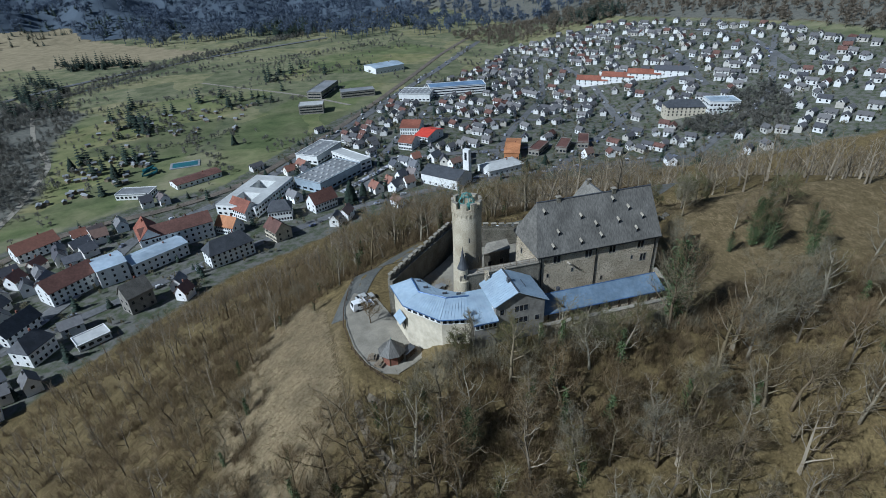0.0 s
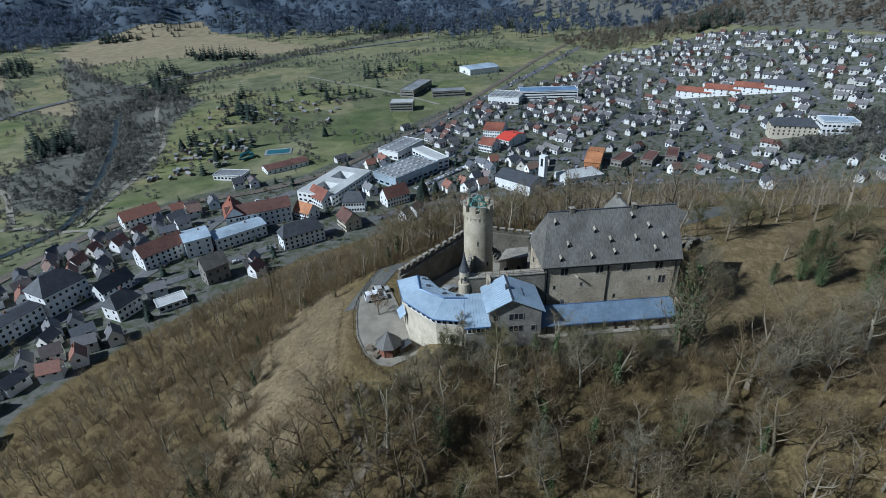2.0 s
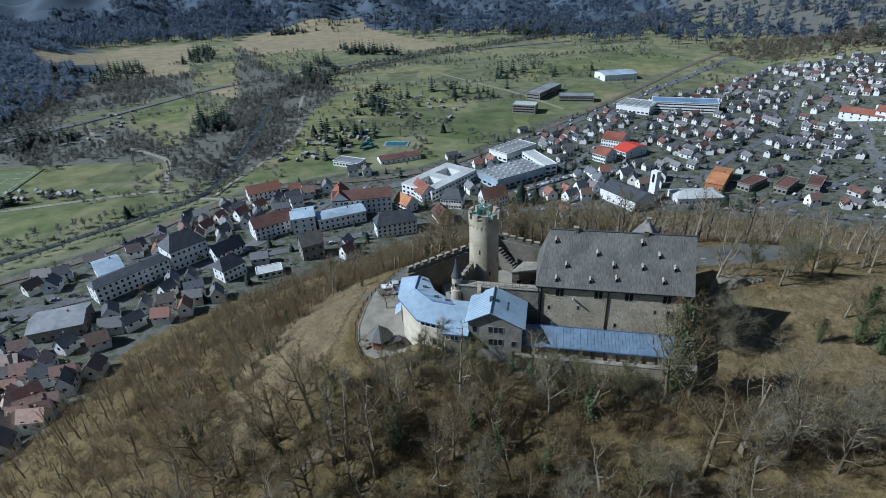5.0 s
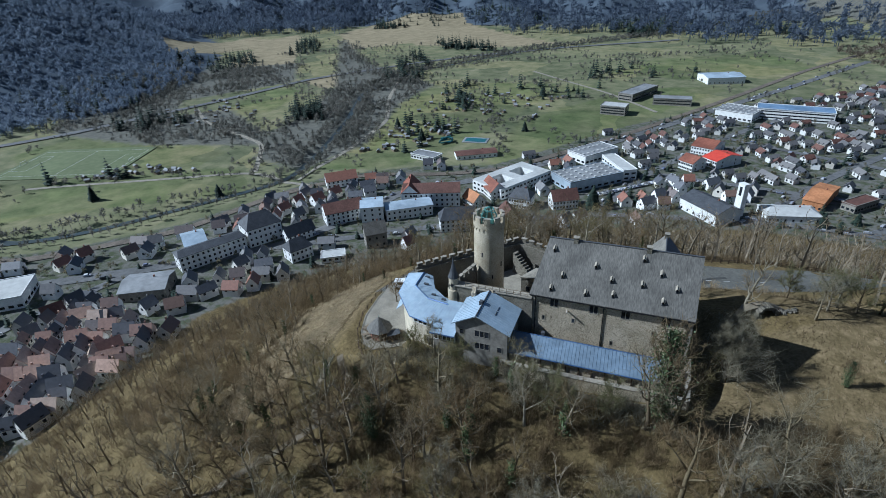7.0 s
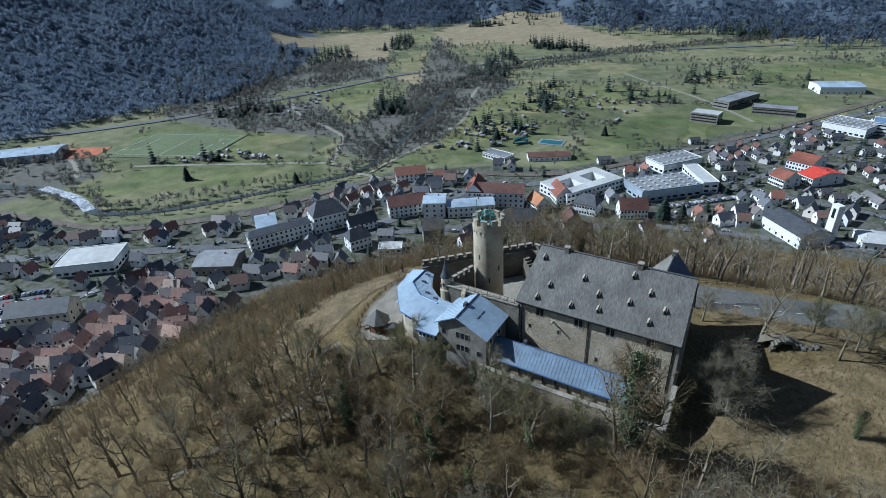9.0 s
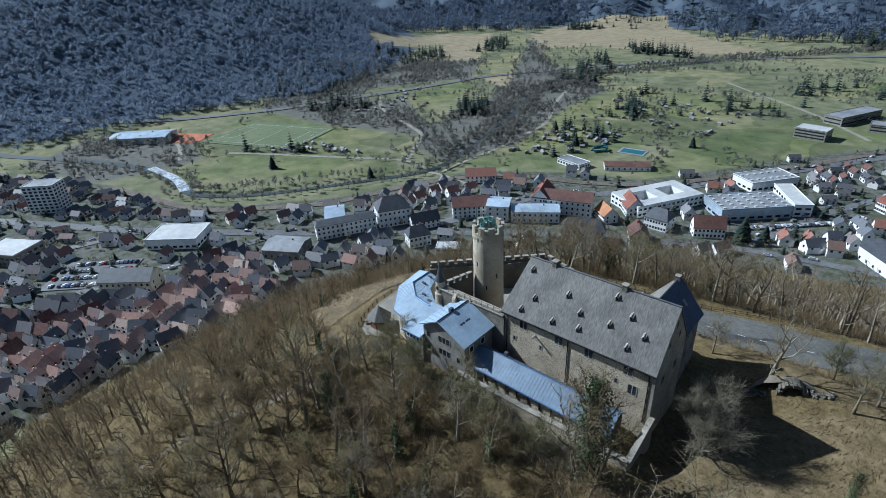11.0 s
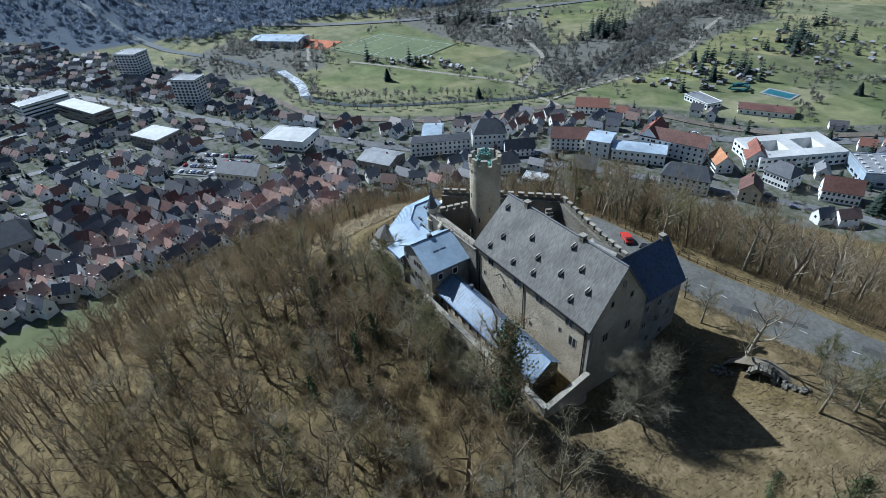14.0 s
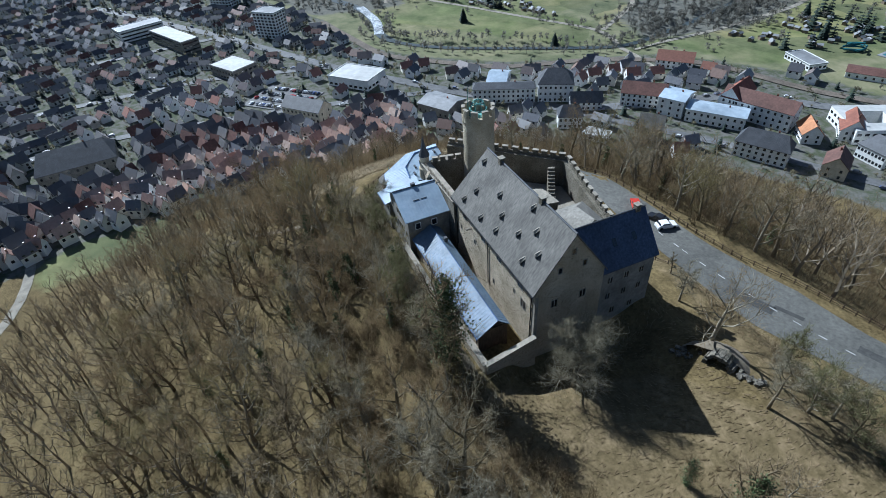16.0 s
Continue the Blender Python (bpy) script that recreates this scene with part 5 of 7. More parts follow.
def house_parts(L, W, hw, hr, wall, roof, storeys, parent, hip=0.0, win=True, chimney=True, eave=0.5, wincols=None):
    """Walls, pitched roof with overhang, windows on all sides and a chimney, about the parent's origin."""
    g = Geo()
    g.box(-L / 2, -W / 2, -4, L / 2, W / 2, hw)
    if hip < 0.1:
        g.add([(-L / 2, -W / 2, hw), (-L / 2, W / 2, hw), (-L / 2, 0, hw + hr), (L / 2, -W / 2, hw), (L / 2, W / 2, hw), (L / 2, 0, hw + hr)], [(0, 2, 1), (3, 4, 5)])
    part("wall", g, wall, parent)
    k = hr / (W / 2)
    e = eave
    h0 = hip * L / 2
    S0, S1, N0, N1 = (-L / 2 - e, -W / 2 - e, hw - e * k), (L / 2 + e, -W / 2 - e, hw - e * k), (-L / 2 - e, W / 2 + e, hw - e * k), (L / 2 + e, W / 2 + e, hw - e * k)
    A, B = (-L / 2 - e + h0, 0, hw + hr), (L / 2 + e - h0, 0, hw + hr)
    r = Geo()
    r.slab([S0, S1, B, A], 0.25)
    r.slab([N1, N0, A, B], 0.25)
    if hip >= 0.1:
        r.slab([N0, S0, A], 0.25)
        r.slab([S1, N1, B], 0.25)
    rf = part("roof", r, roof, parent)
    if chimney:
        part("chimney", Geo().box(L * 0.18 - 0.4, 0.3, hw + hr * 0.5, L * 0.18 + 0.4, 1.1, hw + hr + 0.9), M_BRICK, rf)
    if win:
        n = wincols or max(2, int(L / 3.2))
        for s in range(storeys):
            z = 1.7 + s * (hw - 0.6) / storeys
            for side in (-1, 1):
                for j in range(n):
                    x = -L / 2 + (j + 0.5) * L / n
                    part("window", Geo().box(x - 0.6, side * (W / 2 + 0.02) - 0.05, z - 0.75, x + 0.6, side * (W / 2 + 0.02) + 0.05, z + 0.75), M_GLASS, parent)
            for side in (-1, 1):
                for y in ((-W / 4, W / 4) if W > 6 else (0,)):
                    part("window", Geo().box(side * (L / 2 + 0.02) - 0.05, y - 0.55, z - 0.75, side * (L / 2 + 0.02) + 0.05, y + 0.55, z + 0.75), M_GLASS, parent)


def house_simple(L, W, hw, hr, wall, roof, parent, storeys=2):
    """The same house with fewer windows, for the crowd of town houses."""
    g = Geo()
    g.box(-L / 2, -W / 2, -4, L / 2, W / 2, hw)
    g.add([(-L / 2, -W / 2, hw), (-L / 2, W / 2, hw), (-L / 2, 0, hw + hr), (L / 2, -W / 2, hw), (L / 2, W / 2, hw), (L / 2, 0, hw + hr)], [(0, 2, 1), (3, 4, 5)])
    part("wall", g, wall, parent)
    k, e = hr / (W / 2), 0.35
    r = Geo()
    r.slab([(-L / 2 - e, -W / 2 - e, hw - e * k), (L / 2 + e, -W / 2 - e, hw - e * k), (L / 2 + e, 0, hw + hr), (-L / 2 - e, 0, hw + hr)], 0.25)
    r.slab([(L / 2 + e, W / 2 + e, hw - e * k), (-L / 2 - e, W / 2 + e, hw - e * k), (-L / 2 - e, 0, hw + hr), (L / 2 + e, 0, hw + hr)], 0.25)
    r.box(L * 0.2 - 0.35, 0.2, hw + hr * 0.5, L * 0.2 + 0.35, 0.9, hw + hr + 0.8)
    part("roof", r, roof, parent)
    for z in ((3.9,) if storeys == 2 else (3.8, 5.9)):
        for side in (-1, 1):
            for x in (-L / 4, L / 4):
                part("window", Geo().box(x - 0.65, side * (W / 2 + 0.02) - 0.05, z - 0.75, x + 0.65, side * (W / 2 + 0.02) + 0.05, z + 0.75), M_GLASS, parent)
    for side in (-1, 1):
        part("window", Geo().box(side * (L / 2 + 0.02) - 0.05, -0.7, 3.2, side * (L / 2 + 0.02) + 0.05, 0.7, 4.6), M_GLASS, parent)


BLOCKS = []


def big(name, x, y, L, W, a, h, wall, roof, label, category, hr=0.0, hip=0.0, rows=2, cols=8, roof_lights=0, ground_z=None, strips=False):
    """One of the large buildings of the valley: flat or pitched, with rows of windows."""
    z = zat(x, y) if ground_z is None else ground_z
    b = thing(name, label, category, at=(x, y, z), rz=a)
    BLOCKS.append((x, y, L / 2 + 5, W / 2 + 5, a))
    if hr:
        house_parts(L, W, h, hr, wall, roof, rows, b, hip, wincols=cols)
        return b
    part("wall", Geo().box(-L / 2, -W / 2, -4, L / 2, W / 2, h), wall, b)
    rf = part("roof", Geo().box(-L / 2 - 0.3, -W / 2 - 0.3, h + 0.003, L / 2 + 0.3, W / 2 + 0.3, h + 0.35), roof, b)
    for s in (-1, 1):
        part("parapet", Geo().box(-L / 2 - 0.3, s * (W / 2 + 0.1) - 0.2, h + 0.353, L / 2 + 0.3, s * (W / 2 + 0.1) + 0.2, h + 0.75), wall, rf)
        part("parapet", Geo().box(s * (L / 2 + 0.1) - 0.2, -W / 2 - 0.09, h + 0.353, s * (L / 2 + 0.1) + 0.2, W / 2 + 0.09, h + 0.75), wall, rf)
    for s in range(rows):
        zz = 1.9 + s * (h - 1.0) / rows
        for side in (-1, 1):
            if strips:
                part("window", Geo().box(-L / 2 + 1, side * (W / 2 + 0.02) - 0.05, zz - 0.4, L / 2 - 1, side * (W / 2 + 0.02) + 0.05, zz + 0.8), M_GLASS, b)
                part("window", Geo().box(side * (L / 2 + 0.02) - 0.05, -W / 2 + 1, zz - 0.4, side * (L / 2 + 0.02) + 0.05, W / 2 - 1, zz + 0.8), M_GLASS, b)
                continue
            for j in range(cols):
                u = -L / 2 + (j + 0.5) * L / cols
                part("window", Geo().box(u - L / cols * 0.3, side * (W / 2 + 0.02) - 0.05, zz - 0.7, u + L / cols * 0.3, side * (W / 2 + 0.02) + 0.05, zz + 0.8), M_GLASS, b)
            m = max(1, int(cols * W / L))
            for j in range(m):
                u = -W / 2 + (j + 0.5) * W / m
                part("window", Geo().box(side * (L / 2 + 0.02) - 0.05, u - W / m * 0.3, zz - 0.7, side * (L / 2 + 0.02) + 0.05, u + W / m * 0.3, zz + 0.8), M_GLASS, b)
    for r in range(roof_lights):
        for j in range(7):
            part("skylight", Geo().box(-L / 2 + 2.5 + j * (L - 5) / 6 - 0.9, -W / 2 + (r + 0.5) * W / roof_lights - 1.0, h + 0.353, -L / 2 + 2.5 + j * (L - 5) / 6 + 0.9, -W / 2 + (r + 0.5) * W / roof_lights + 0.6, h + 0.9), M_FLATPALE, rf)
    return b


# the white flat-roofed complex round two small courts
wx, wy = -36, 380
w = thing("office_complex", "white flat-roofed office complex with inner courts", "office building", at=(wx, wy, zat(wx, wy)), rz=61)
BLOCKS.append((wx, wy, 31, 22, 61))
for nm, x0, y0, x1, y1 in (("wing", -27, -15, 27, -6.5), ("wing", -27, 7.5, 27, 15), ("wing", -27, -6.5, -18, 7.5), ("wing", -4, -6.5, 4, 7.5), ("wing", 18, -6.5, 27, 7.5)):
    o = part(nm, Geo().box(x0, y0, -4, x1, y1, 8), M_WHITE, w)
    part("roof", Geo().box(x0, y0, 8.003, x1, y1, 8.3), M_FLATPALE, o)
for s in (-1, 1):
    for z in (2.0, 5.6):
        for j in range(14):
            u = -25 + j * 50 / 13
            part("window", Geo().box(u - 1.1, s * 15.02 - 0.05, z - 0.7, u + 1.1, s * 15.02 + 0.05, z + 0.8), M_GLASS, w)
        for j in range(7):
            u = -12.6 + j * 4.2
            part("window", Geo().box(s * 27.02 - 0.05, u - 1.1, z - 0.7, s * 27.02 + 0.05, u + 1.1, z + 0.8), M_GLASS, w)
big("factory_hall", 17, 400, 46, 26, 43, 8, M_BLUEROOF, M_FLATGREY, "pale blue factory hall with rows of roof lights", "factory", roof_lights=5, rows=1)
big("office_block", 38, 428, 38, 11, 121, 8, M_WHITE, M_FLATPALE, "long white two-storey office block", "office building")
big("warehouse", 14, 458, 38, 21, 53, 7, M_WHITE, M_FLATGREY, "white warehouse with a grey roof", "warehouse", roof_lights=2, rows=1)
big("school_wing", -91, 309, 32, 14, 35, 8, M_WHITE, M_BLUEROOF, "white building with a pale blue roof sheet", "town building", hr=1.6, cols=9)
o = big("stair_block", -113, 298, 15, 17, 28, 11, M_WHITE, M_BLUEROOF, "white rounded stair block with a pale blue roof", "town building", hr=1.8, rows=3, cols=3)
big("school_main", -82, 331, 40, 13, 20, 11, M_WHITE, M_BROWNROOF, "white three-storey building with a brown-red tiled roof", "town building", hr=5, rows=3, cols=11)
big("school_cross_wing", -98, 330, 22, 12, 110, 11, M_WHITE, M_REDROOF, "white gabled wing with a red tiled roof", "town building", hr=6, rows=3, cols=5)
big("town_house", -131, 289, 26, 14, 45, 9, M_WHITE, M_BROWNROOF, "white three-storey house with a brown roof", "house", hr=5, rows=3, cols=8)
big("town_house", -166, 345, 24, 12, 41, 6, M_WHITE, M_HROOF, "white house with a dark slate roof", "house", hr=5, cols=7)
big("town_hall", -168, 248, 22, 17, 59, 12.5, M_WHITE, M_SLATE_DARK, "tall white town hall with a hipped slate roof", "town hall", hr=7, hip=0.55, rows=3, cols=7)
big("long_office", -181, 217, 40, 11, 62, 10, M_WHITE, M_SLATE_DARK, "long white three-storey office with a dark metal roof", "office building", hr=2.0, hip=0.1, rows=3, cols=13)
big("gym_hall", -201, 224, 13, 21, 52, 8, M_WHITE, M_BLUEROOF, "small hall with a pale blue ridge roof", "hall", hr=3.0, rows=2, cols=3)
big("market_hall", -189, 176, 24, 20, 30, 6, M_GREYPLASTER, M_FLATGREY, "grey low hall with a sheet roof", "hall", hr=2.4, rows=1, cols=6)
big("tower_block", -405, 103, 23, 16, 45, 22, M_WHITE, M_FLATGREY, "white high-rise tower block with rows of windows", "tower block", rows=8, cols=6)
big("tower_block", -540, 75, 24, 20, 45, 22, M_WHITE, M_FLATGREY, "white high-rise tower block with rows of windows", "tower block", rows=8, cols=6)
ch = big("church", 101, 364, 32, 20, -49, 8, M_WHITE, M_SLATE_DARK, "modern white church with a grey folded roof", "church", hr=4, rows=1, cols=6)
part("bell_tower", Geo().box(6, 14, -2, 11, 18, 22), M_WHITE, ch, "slim white bell tower")
part("belfry_slit", Geo().box(7.5, 13.94, 14, 9.5, 14.02, 20), M_GLASS, ch)
big("store_hall", 172, 408, 12, 38, -25, 6, M_ORANGE, M_ORANGE, "low hall with an orange tiled roof", "store", hr=2.5, rows=1, cols=4)
big("supermarket", 148, 373, 32, 17, 12, 5, M_WHITE, M_FLATPALE, "white supermarket with a pale vaulted roof", "store", hr=2.2, hip=0.3, rows=1, cols=7)
for k, (bx, by) in enumerate(((193, 402), (215, 400), (236, 405))):
    big("storage_shed", bx, by, 9, 24, -45 + 8 * k, 5, M_GREYPLASTER, M_BROWNROOF, "brown flat-roofed storage shed", "shed", rows=1, cols=3)
big("secondary_school", 187, 622, 66, 22, -7, 10, M_WHITE, M_GREYBLUE, "long white school with a blue roof", "school", rows=3, cols=18, strips=True)
big("school_gym", 138, 618, 36, 30, -26, 8, M_WHITE, M_FLATGREY, "school hall with rows of grey roof lights", "school", roof_lights=4, rows=1)
big("office_block", 17, 607, 26, 18, -8, 9, M_GREYPLASTER, M_FLATPALE, "dark grey office with a white roof", "office building", rows=3, strips=True)
big("clinic", 36, 690, 60, 18, 65, 8, M_GREYPLASTER, M_FLATGREY, "long low clinic with a pale roof", "clinic", strips=True)
big("clinic", 74, 660, 40, 16, 0, 7, M_GREYPLASTER, M_FLATGREY, "long low clinic with a grey roof", "clinic", strips=True)
big("sports_hall", 130, 790, 46, 34, 20, 8, M_WHITE, M_BLUEROOF, "white sports hall with a pale blue roof", "hall", hr=2, rows=1)
big("pool_house", -124, 420, 25, 13, -14, 4, M_WHITE, M_FLATGREY, "white flat-roofed bath house", "bath house", rows=1)
big("pool_house", -84, 437, 36, 14, 31, 4, M_WHITE, M_BROWNROOF, "long bath house with a brown roof", "bath house", hr=1.6, rows=1)
big("apartment_house", 105, 498, 18, 26, -24, 7, M_WHITE, M_REDROOF, "white apartment house with a red roof", "apartment house", hr=4)
big("apartment_house", 114, 467, 14, 27, -46, 7, M_WHITE, M_BRIGHTRED, "white apartment house with a bright red roof", "apartment house", hr=3)
big("apartment_house", 92, 452, 13, 16, -40, 7, M_WHITE, M_REDROOF, "white house with a red roof", "house", hr=4)
big("town_house", -44, 358, 18, 12, -50, 6.5, M_WHITE, M_REDROOF, "white house with a bright red tiled roof", "house", hr=6)
big("town_house", -52, 336, 14, 10, -38, 6, M_WHITE, M_ORANGE, "cream house with an orange tiled roof", "house", hr=5)
big("town_house", -20, 346, 15, 13, -3, 8, M_WHITE, M_SLATE_DARK, "cream villa with a hipped slate roof", "villa", hr=5, hip=0.5)
big("town_house", 8, 352, 18, 11, 30, 7, M_WHITE, M_BROWNROOF, "white gabled house with a brown roof", "house", hr=6)
big("manor_house", -50, 300, 26, 12, 28, 9, M_WHITE, M_SLATE_DARK, "white manor with a mansard slate roof", "house", hr=6, hip=0.3, rows=3, cols=8)
big("town_house", -22, 318, 14, 11, 120, 7, M_PLASTER, M_BROWNROOF, "cream house with a brown tiled roof", "house", hr=5)
big("sports_pavilion", -548, 232, 62, 30, 42, 7, M_WHITE, M_BLUEROOF, "long sports hall with a pale blue roof", "hall", hr=2, rows=1)
big("mill_building", -225, 95, 30, 14, 40, 8, M_PLASTER, M_SLATE_DARK, "long old stone building with a slate roof", "house", hr=5, cols=9)
big("department_store", -262, 140, 34, 24, 40, 7, M_WHITE, M_FLATPALE, "white flat-roofed store by the car park", "store", rows=1)
big("department_store", -330, 60, 30, 22, 30, 8, M_GREYPLASTER, M_FLATPALE, "low store with a pale flat roof", "store")
big("chapel", -92, 262, 13, 9, 40, 10, M_GREYPLASTER, M_SLATE_PALE, "grey gabled chapel with a pale steep roof", "chapel", hr=6, rows=2, cols=3)
big("garage_block", -108, 238, 14, 9, 32, 3.2, M_WHITE, M_FLATPALE, "low white garage with a pale flat roof", "garage", rows=1, cols=4)
big("town_house", -130, 234, 14, 11, 62, 8, M_WHITE, M_SLATE_DARK, "white corner house with a hipped slate roof", "house", hr=5, hip=0.45, cols=5)
big("town_house", -144, 255, 19, 9, 62, 6, M_WHITE, M_SLATE_DARK, "white gabled house with a black slate roof", "house", hr=5, cols=6)
big("old_granary", -226, -42, 42, 24, 95, 8, M_GREYPLASTER, M_SLATE_DARK, "broad old granary with a steep dark slate roof", "hall", hr=8, hip=0.2, rows=2, cols=9)
big("college_block", -430, 20, 60, 16, 25, 10, M_GREYPLASTER, M_FLATPALE, "grey flat-roofed college building", "college", rows=3, cols=14, strips=True)
big("college_block", -480, -10, 40, 18, 110, 10, M_WHITE, M_FLATGREY, "white flat-roofed college wing", "college", rows=3, cols=10, strips=True)
big("hillside_school", 345, 420, 34, 16, -20, 9, M_PLASTER, M_SLATE_DARK, "cream school on the slope with a slate roof", "school", hr=5, hip=0.3, rows=3, cols=9)
big("hillside_school", 372, 405, 26, 18, -20, 9, M_WHITE, M_BLUEROOF, "white school wing with a pale roof", "school", rows=2)
for k in range(4):
    big("terrace_house", 330 + k * 22, 560 - k * 16, 34, 10, -38, 6.5, M_WHITE, M_REDROOF if k < 3 else M_HROOF, "row of white terraced houses with red roofs", "terraced house", hr=4, cols=5)
pool = thing("outdoor_pool", "turquoise outdoor swimming pool with slides", "swimming pool", at=(-98, 480, zat(-98, 480)), rz=5)
part("basin_edge", Geo().box(-12, -8, -2, 12, 8, 0.5), M_FLATGREY, pool)
part("water", Geo().box(-10, -5.5, 0.5, 10, 5.5, 0.56), M_POOL, pool)
for k in range(3):
    pts = [(-26 + 5 * math.cos(a * 0.7 + k), -14 + 6 * math.sin(a * 0.9 + k * 2) + k * 3, 5 - a * 0.5) for a in range(9)]
    part("slide", Geo().tube(pts, [0.8] * 9, 6), M_POOL, pool)


def free(x, y, r):
    for bx, by, hx, hy, a in BLOCKS:
        c, s = math.cos(radians(a)), math.sin(radians(a))
        u, v = (x - bx) * c + (y - by) * s, -(x - bx) * s + (y - by) * c
        if abs(u) < hx + r and abs(v) < hy + r:
            return False
    return True


def spots():
    out = []
    lines = [(MAIN, 11), (RAIL, 10)] + [(s, 9.5) for s in STREETS] + [(RIVER, 22)]
    cand = []
    for gx in range(-80, 80):
        for gy in range(-55, 90):
            for old in (0, 1):
                sp = 9.2 if old else 12.4
                a = radians(28)
                u, v = gx * sp + rng.uniform(-3, 3), gy * (sp * 0.9) + rng.uniform(-2.5, 2.5)
                x, y = -60 + u * math.cos(a) - v * math.sin(a), 220 + u * math.sin(a) + v * math.cos(a)
                cand.append((x, y, old, rng.random(), rng.choice((28, 118, 118, 28, 73, 35, 125)) + rng.uniform(-12, 12), rng.random()))
    X, Y = np.array([c[0] for c in cand]), np.array([c[1] for c in cand])
    inside = outside(X, Y, TOWN) < 0.01
    oldin = outside(X, Y, OLD) < 0.01
    away = np.ones(len(cand), bool)
    for line, d in lines:
        away &= along(X, Y, line) > d
    park = (np.hypot(X + 261, Y - 85) > 30) & (outside(X, Y, SCRUBSLOPE) > 0.1)
    for k, (x, y, old, r, a, q) in enumerate(cand):
        if not (inside[k] and away[k] and park[k]) or bool(old) != bool(oldin[k]):
            continue
        if not old and r > (0.82 if x < 60 else 0.58 if x < 300 else 0.52):
            continue
        if 210 < x < 300 and 380 < y < 470 and r > 0.25:
            continue
        if free(x, y, 5):
            out.append((x, y, old, a, q))
    return out


SPOTS = spots()
SPOTS.sort(key=lambda s: (s[0] - 30) ** 2 + (s[1] - 100) ** 2)
VARIANTS = [(8.8, 6.8, 4.8, 3.6), (8.0, 6.4, 5.2, 3.9), (10.8, 7.2, 5.0, 3.6), (7.6, 6.4, 5.0, 4.1), (9.8, 6.8, 5.2, 3.0), (9.0, 7.6, 5.0, 4.0)]
OLDV = [(7.6, 5.6, 6.0, 3.8), (9.6, 6.0, 6.2, 4.0), (6.4, 5.2, 5.8, 3.7), (8.2, 6.2, 6.2, 4.3)]
protos = []
for L, W, hw, hr in VARIANTS:
    p = thing("house", "white rendered town house with a pitched tiled roof", "house", "town houses", at=(0, 0, 0))
    house_simple(L, W, hw, hr, M_HWALL, M_HROOF, p)
    protos.append(p)
for L, W, hw, hr in OLDV:
    p = thing("old_town_house", "tall old town house with a steep weathered tiled roof", "house", "old town houses", at=(0, 0, 0))
    house_simple(L, W, hw, hr, M_HWALL, M_OLDROOF, p, 3)
    protos.append(p)
used = set()
near = [s for s in SPOTS if not s[2]][:150] + [s for s in SPOTS if s[2]][:130]
rest = [s for s in SPOTS if s not in near]
for x, y, old, a, q in near:
    k = 6 + int(q * 4) if old else int(q * 6)
    m = pose(x, y, zat(x, y) + (0.0 if old else rng.uniform(-0.6, 0.3)), 0, 0, a)
    if k in used:
        copy_thing(protos[k], m)
    else:
        used.add(k)
        protos[k].matrix_basis = m
for k, p in enumerate(protos):
    if k not in used:
        p.matrix_basis = pose(-300 - 20 * k, -100, zat(-300 - 20 * k, -100))


def crowd():
    """The far houses of the town: walls, roofs and windows joined."""
    cols = {"wall": ([], []), "roof": ([], []), "redroof": ([], []), "glass": ([], [])}
    for x, y, old, a, q in rest:
        L, W, hw, hr = (OLDV[int(q * 4)] if old else tuple(k * v for k, v in zip((0.95, 0.85, 0.8, 0.68), VARIANTS[int(q * 6)])))
        m = pose(x, y, zat(x, y), 0, 0, a)
        w, r, g = Geo(), Geo(), Geo()
        w.box(-L / 2, -W / 2, -5, L / 2, W / 2, hw)
        w.add([(-L / 2, -W / 2, hw), (-L / 2, W / 2, hw), (-L / 2, 0, hw + hr), (L / 2, -W / 2, hw), (L / 2, W / 2, hw), (L / 2, 0, hw + hr)], [(0, 2, 1), (3, 4, 5)])
        k = hr / (W / 2)
        r.slab([(-L / 2 - .5, -W / 2 - .5, hw - .5 * k), (L / 2 + .5, -W / 2 - .5, hw - .5 * k), (L / 2 + .5, 0, hw + hr), (-L / 2 - .5, 0, hw + hr)], 0.25)
        r.slab([(L / 2 + .5, W / 2 + .5, hw - .5 * k), (-L / 2 - .5, W / 2 + .5, hw - .5 * k), (-L / 2 - .5, 0, hw + hr), (L / 2 + .5, 0, hw + hr)], 0.25)
        for z in (1.5, 3.5):
            for u in (-L / 4, L / 4):
                g.box(u - 0.7, -W / 2 - 0.06, z - 0.75, u + 0.7, W / 2 + 0.06, z + 0.75)
        g.box(-L / 2 - 0.06, -0.7, 3.6, L / 2 + 0.06, 0.7, 5.1)
        for key, geo in (("wall", w), ("redroof" if q * 37 % 1 < 0.2 else "roof", r), ("glass", g)):
            v, t = triangles(geo)
            v = v @ np.array(m.to_3x3()).T + np.array(m.translation)
            vs, ts = cols[key]
            ts.append(t + sum(len(b) for b in vs))
            vs.append(v)
    town = thing("hillside_houses", "many white houses with dark roofs on the valley slope", "houses", kind="stuff")
    for key, mt in (("wall", M_ISLEWALL), ("roof", M_ISLEROOF), ("redroof", M_BROWNROOF), ("glass", M_GLASS)):
        vs, ts = cols[key]
        if vs:
            part({"wall": "walls", "roof": "roofs", "redroof": "red_roofs", "glass": "windows"}[key], array_mesh(key, np.concatenate(vs), np.concatenate(ts), mt), mt, town)


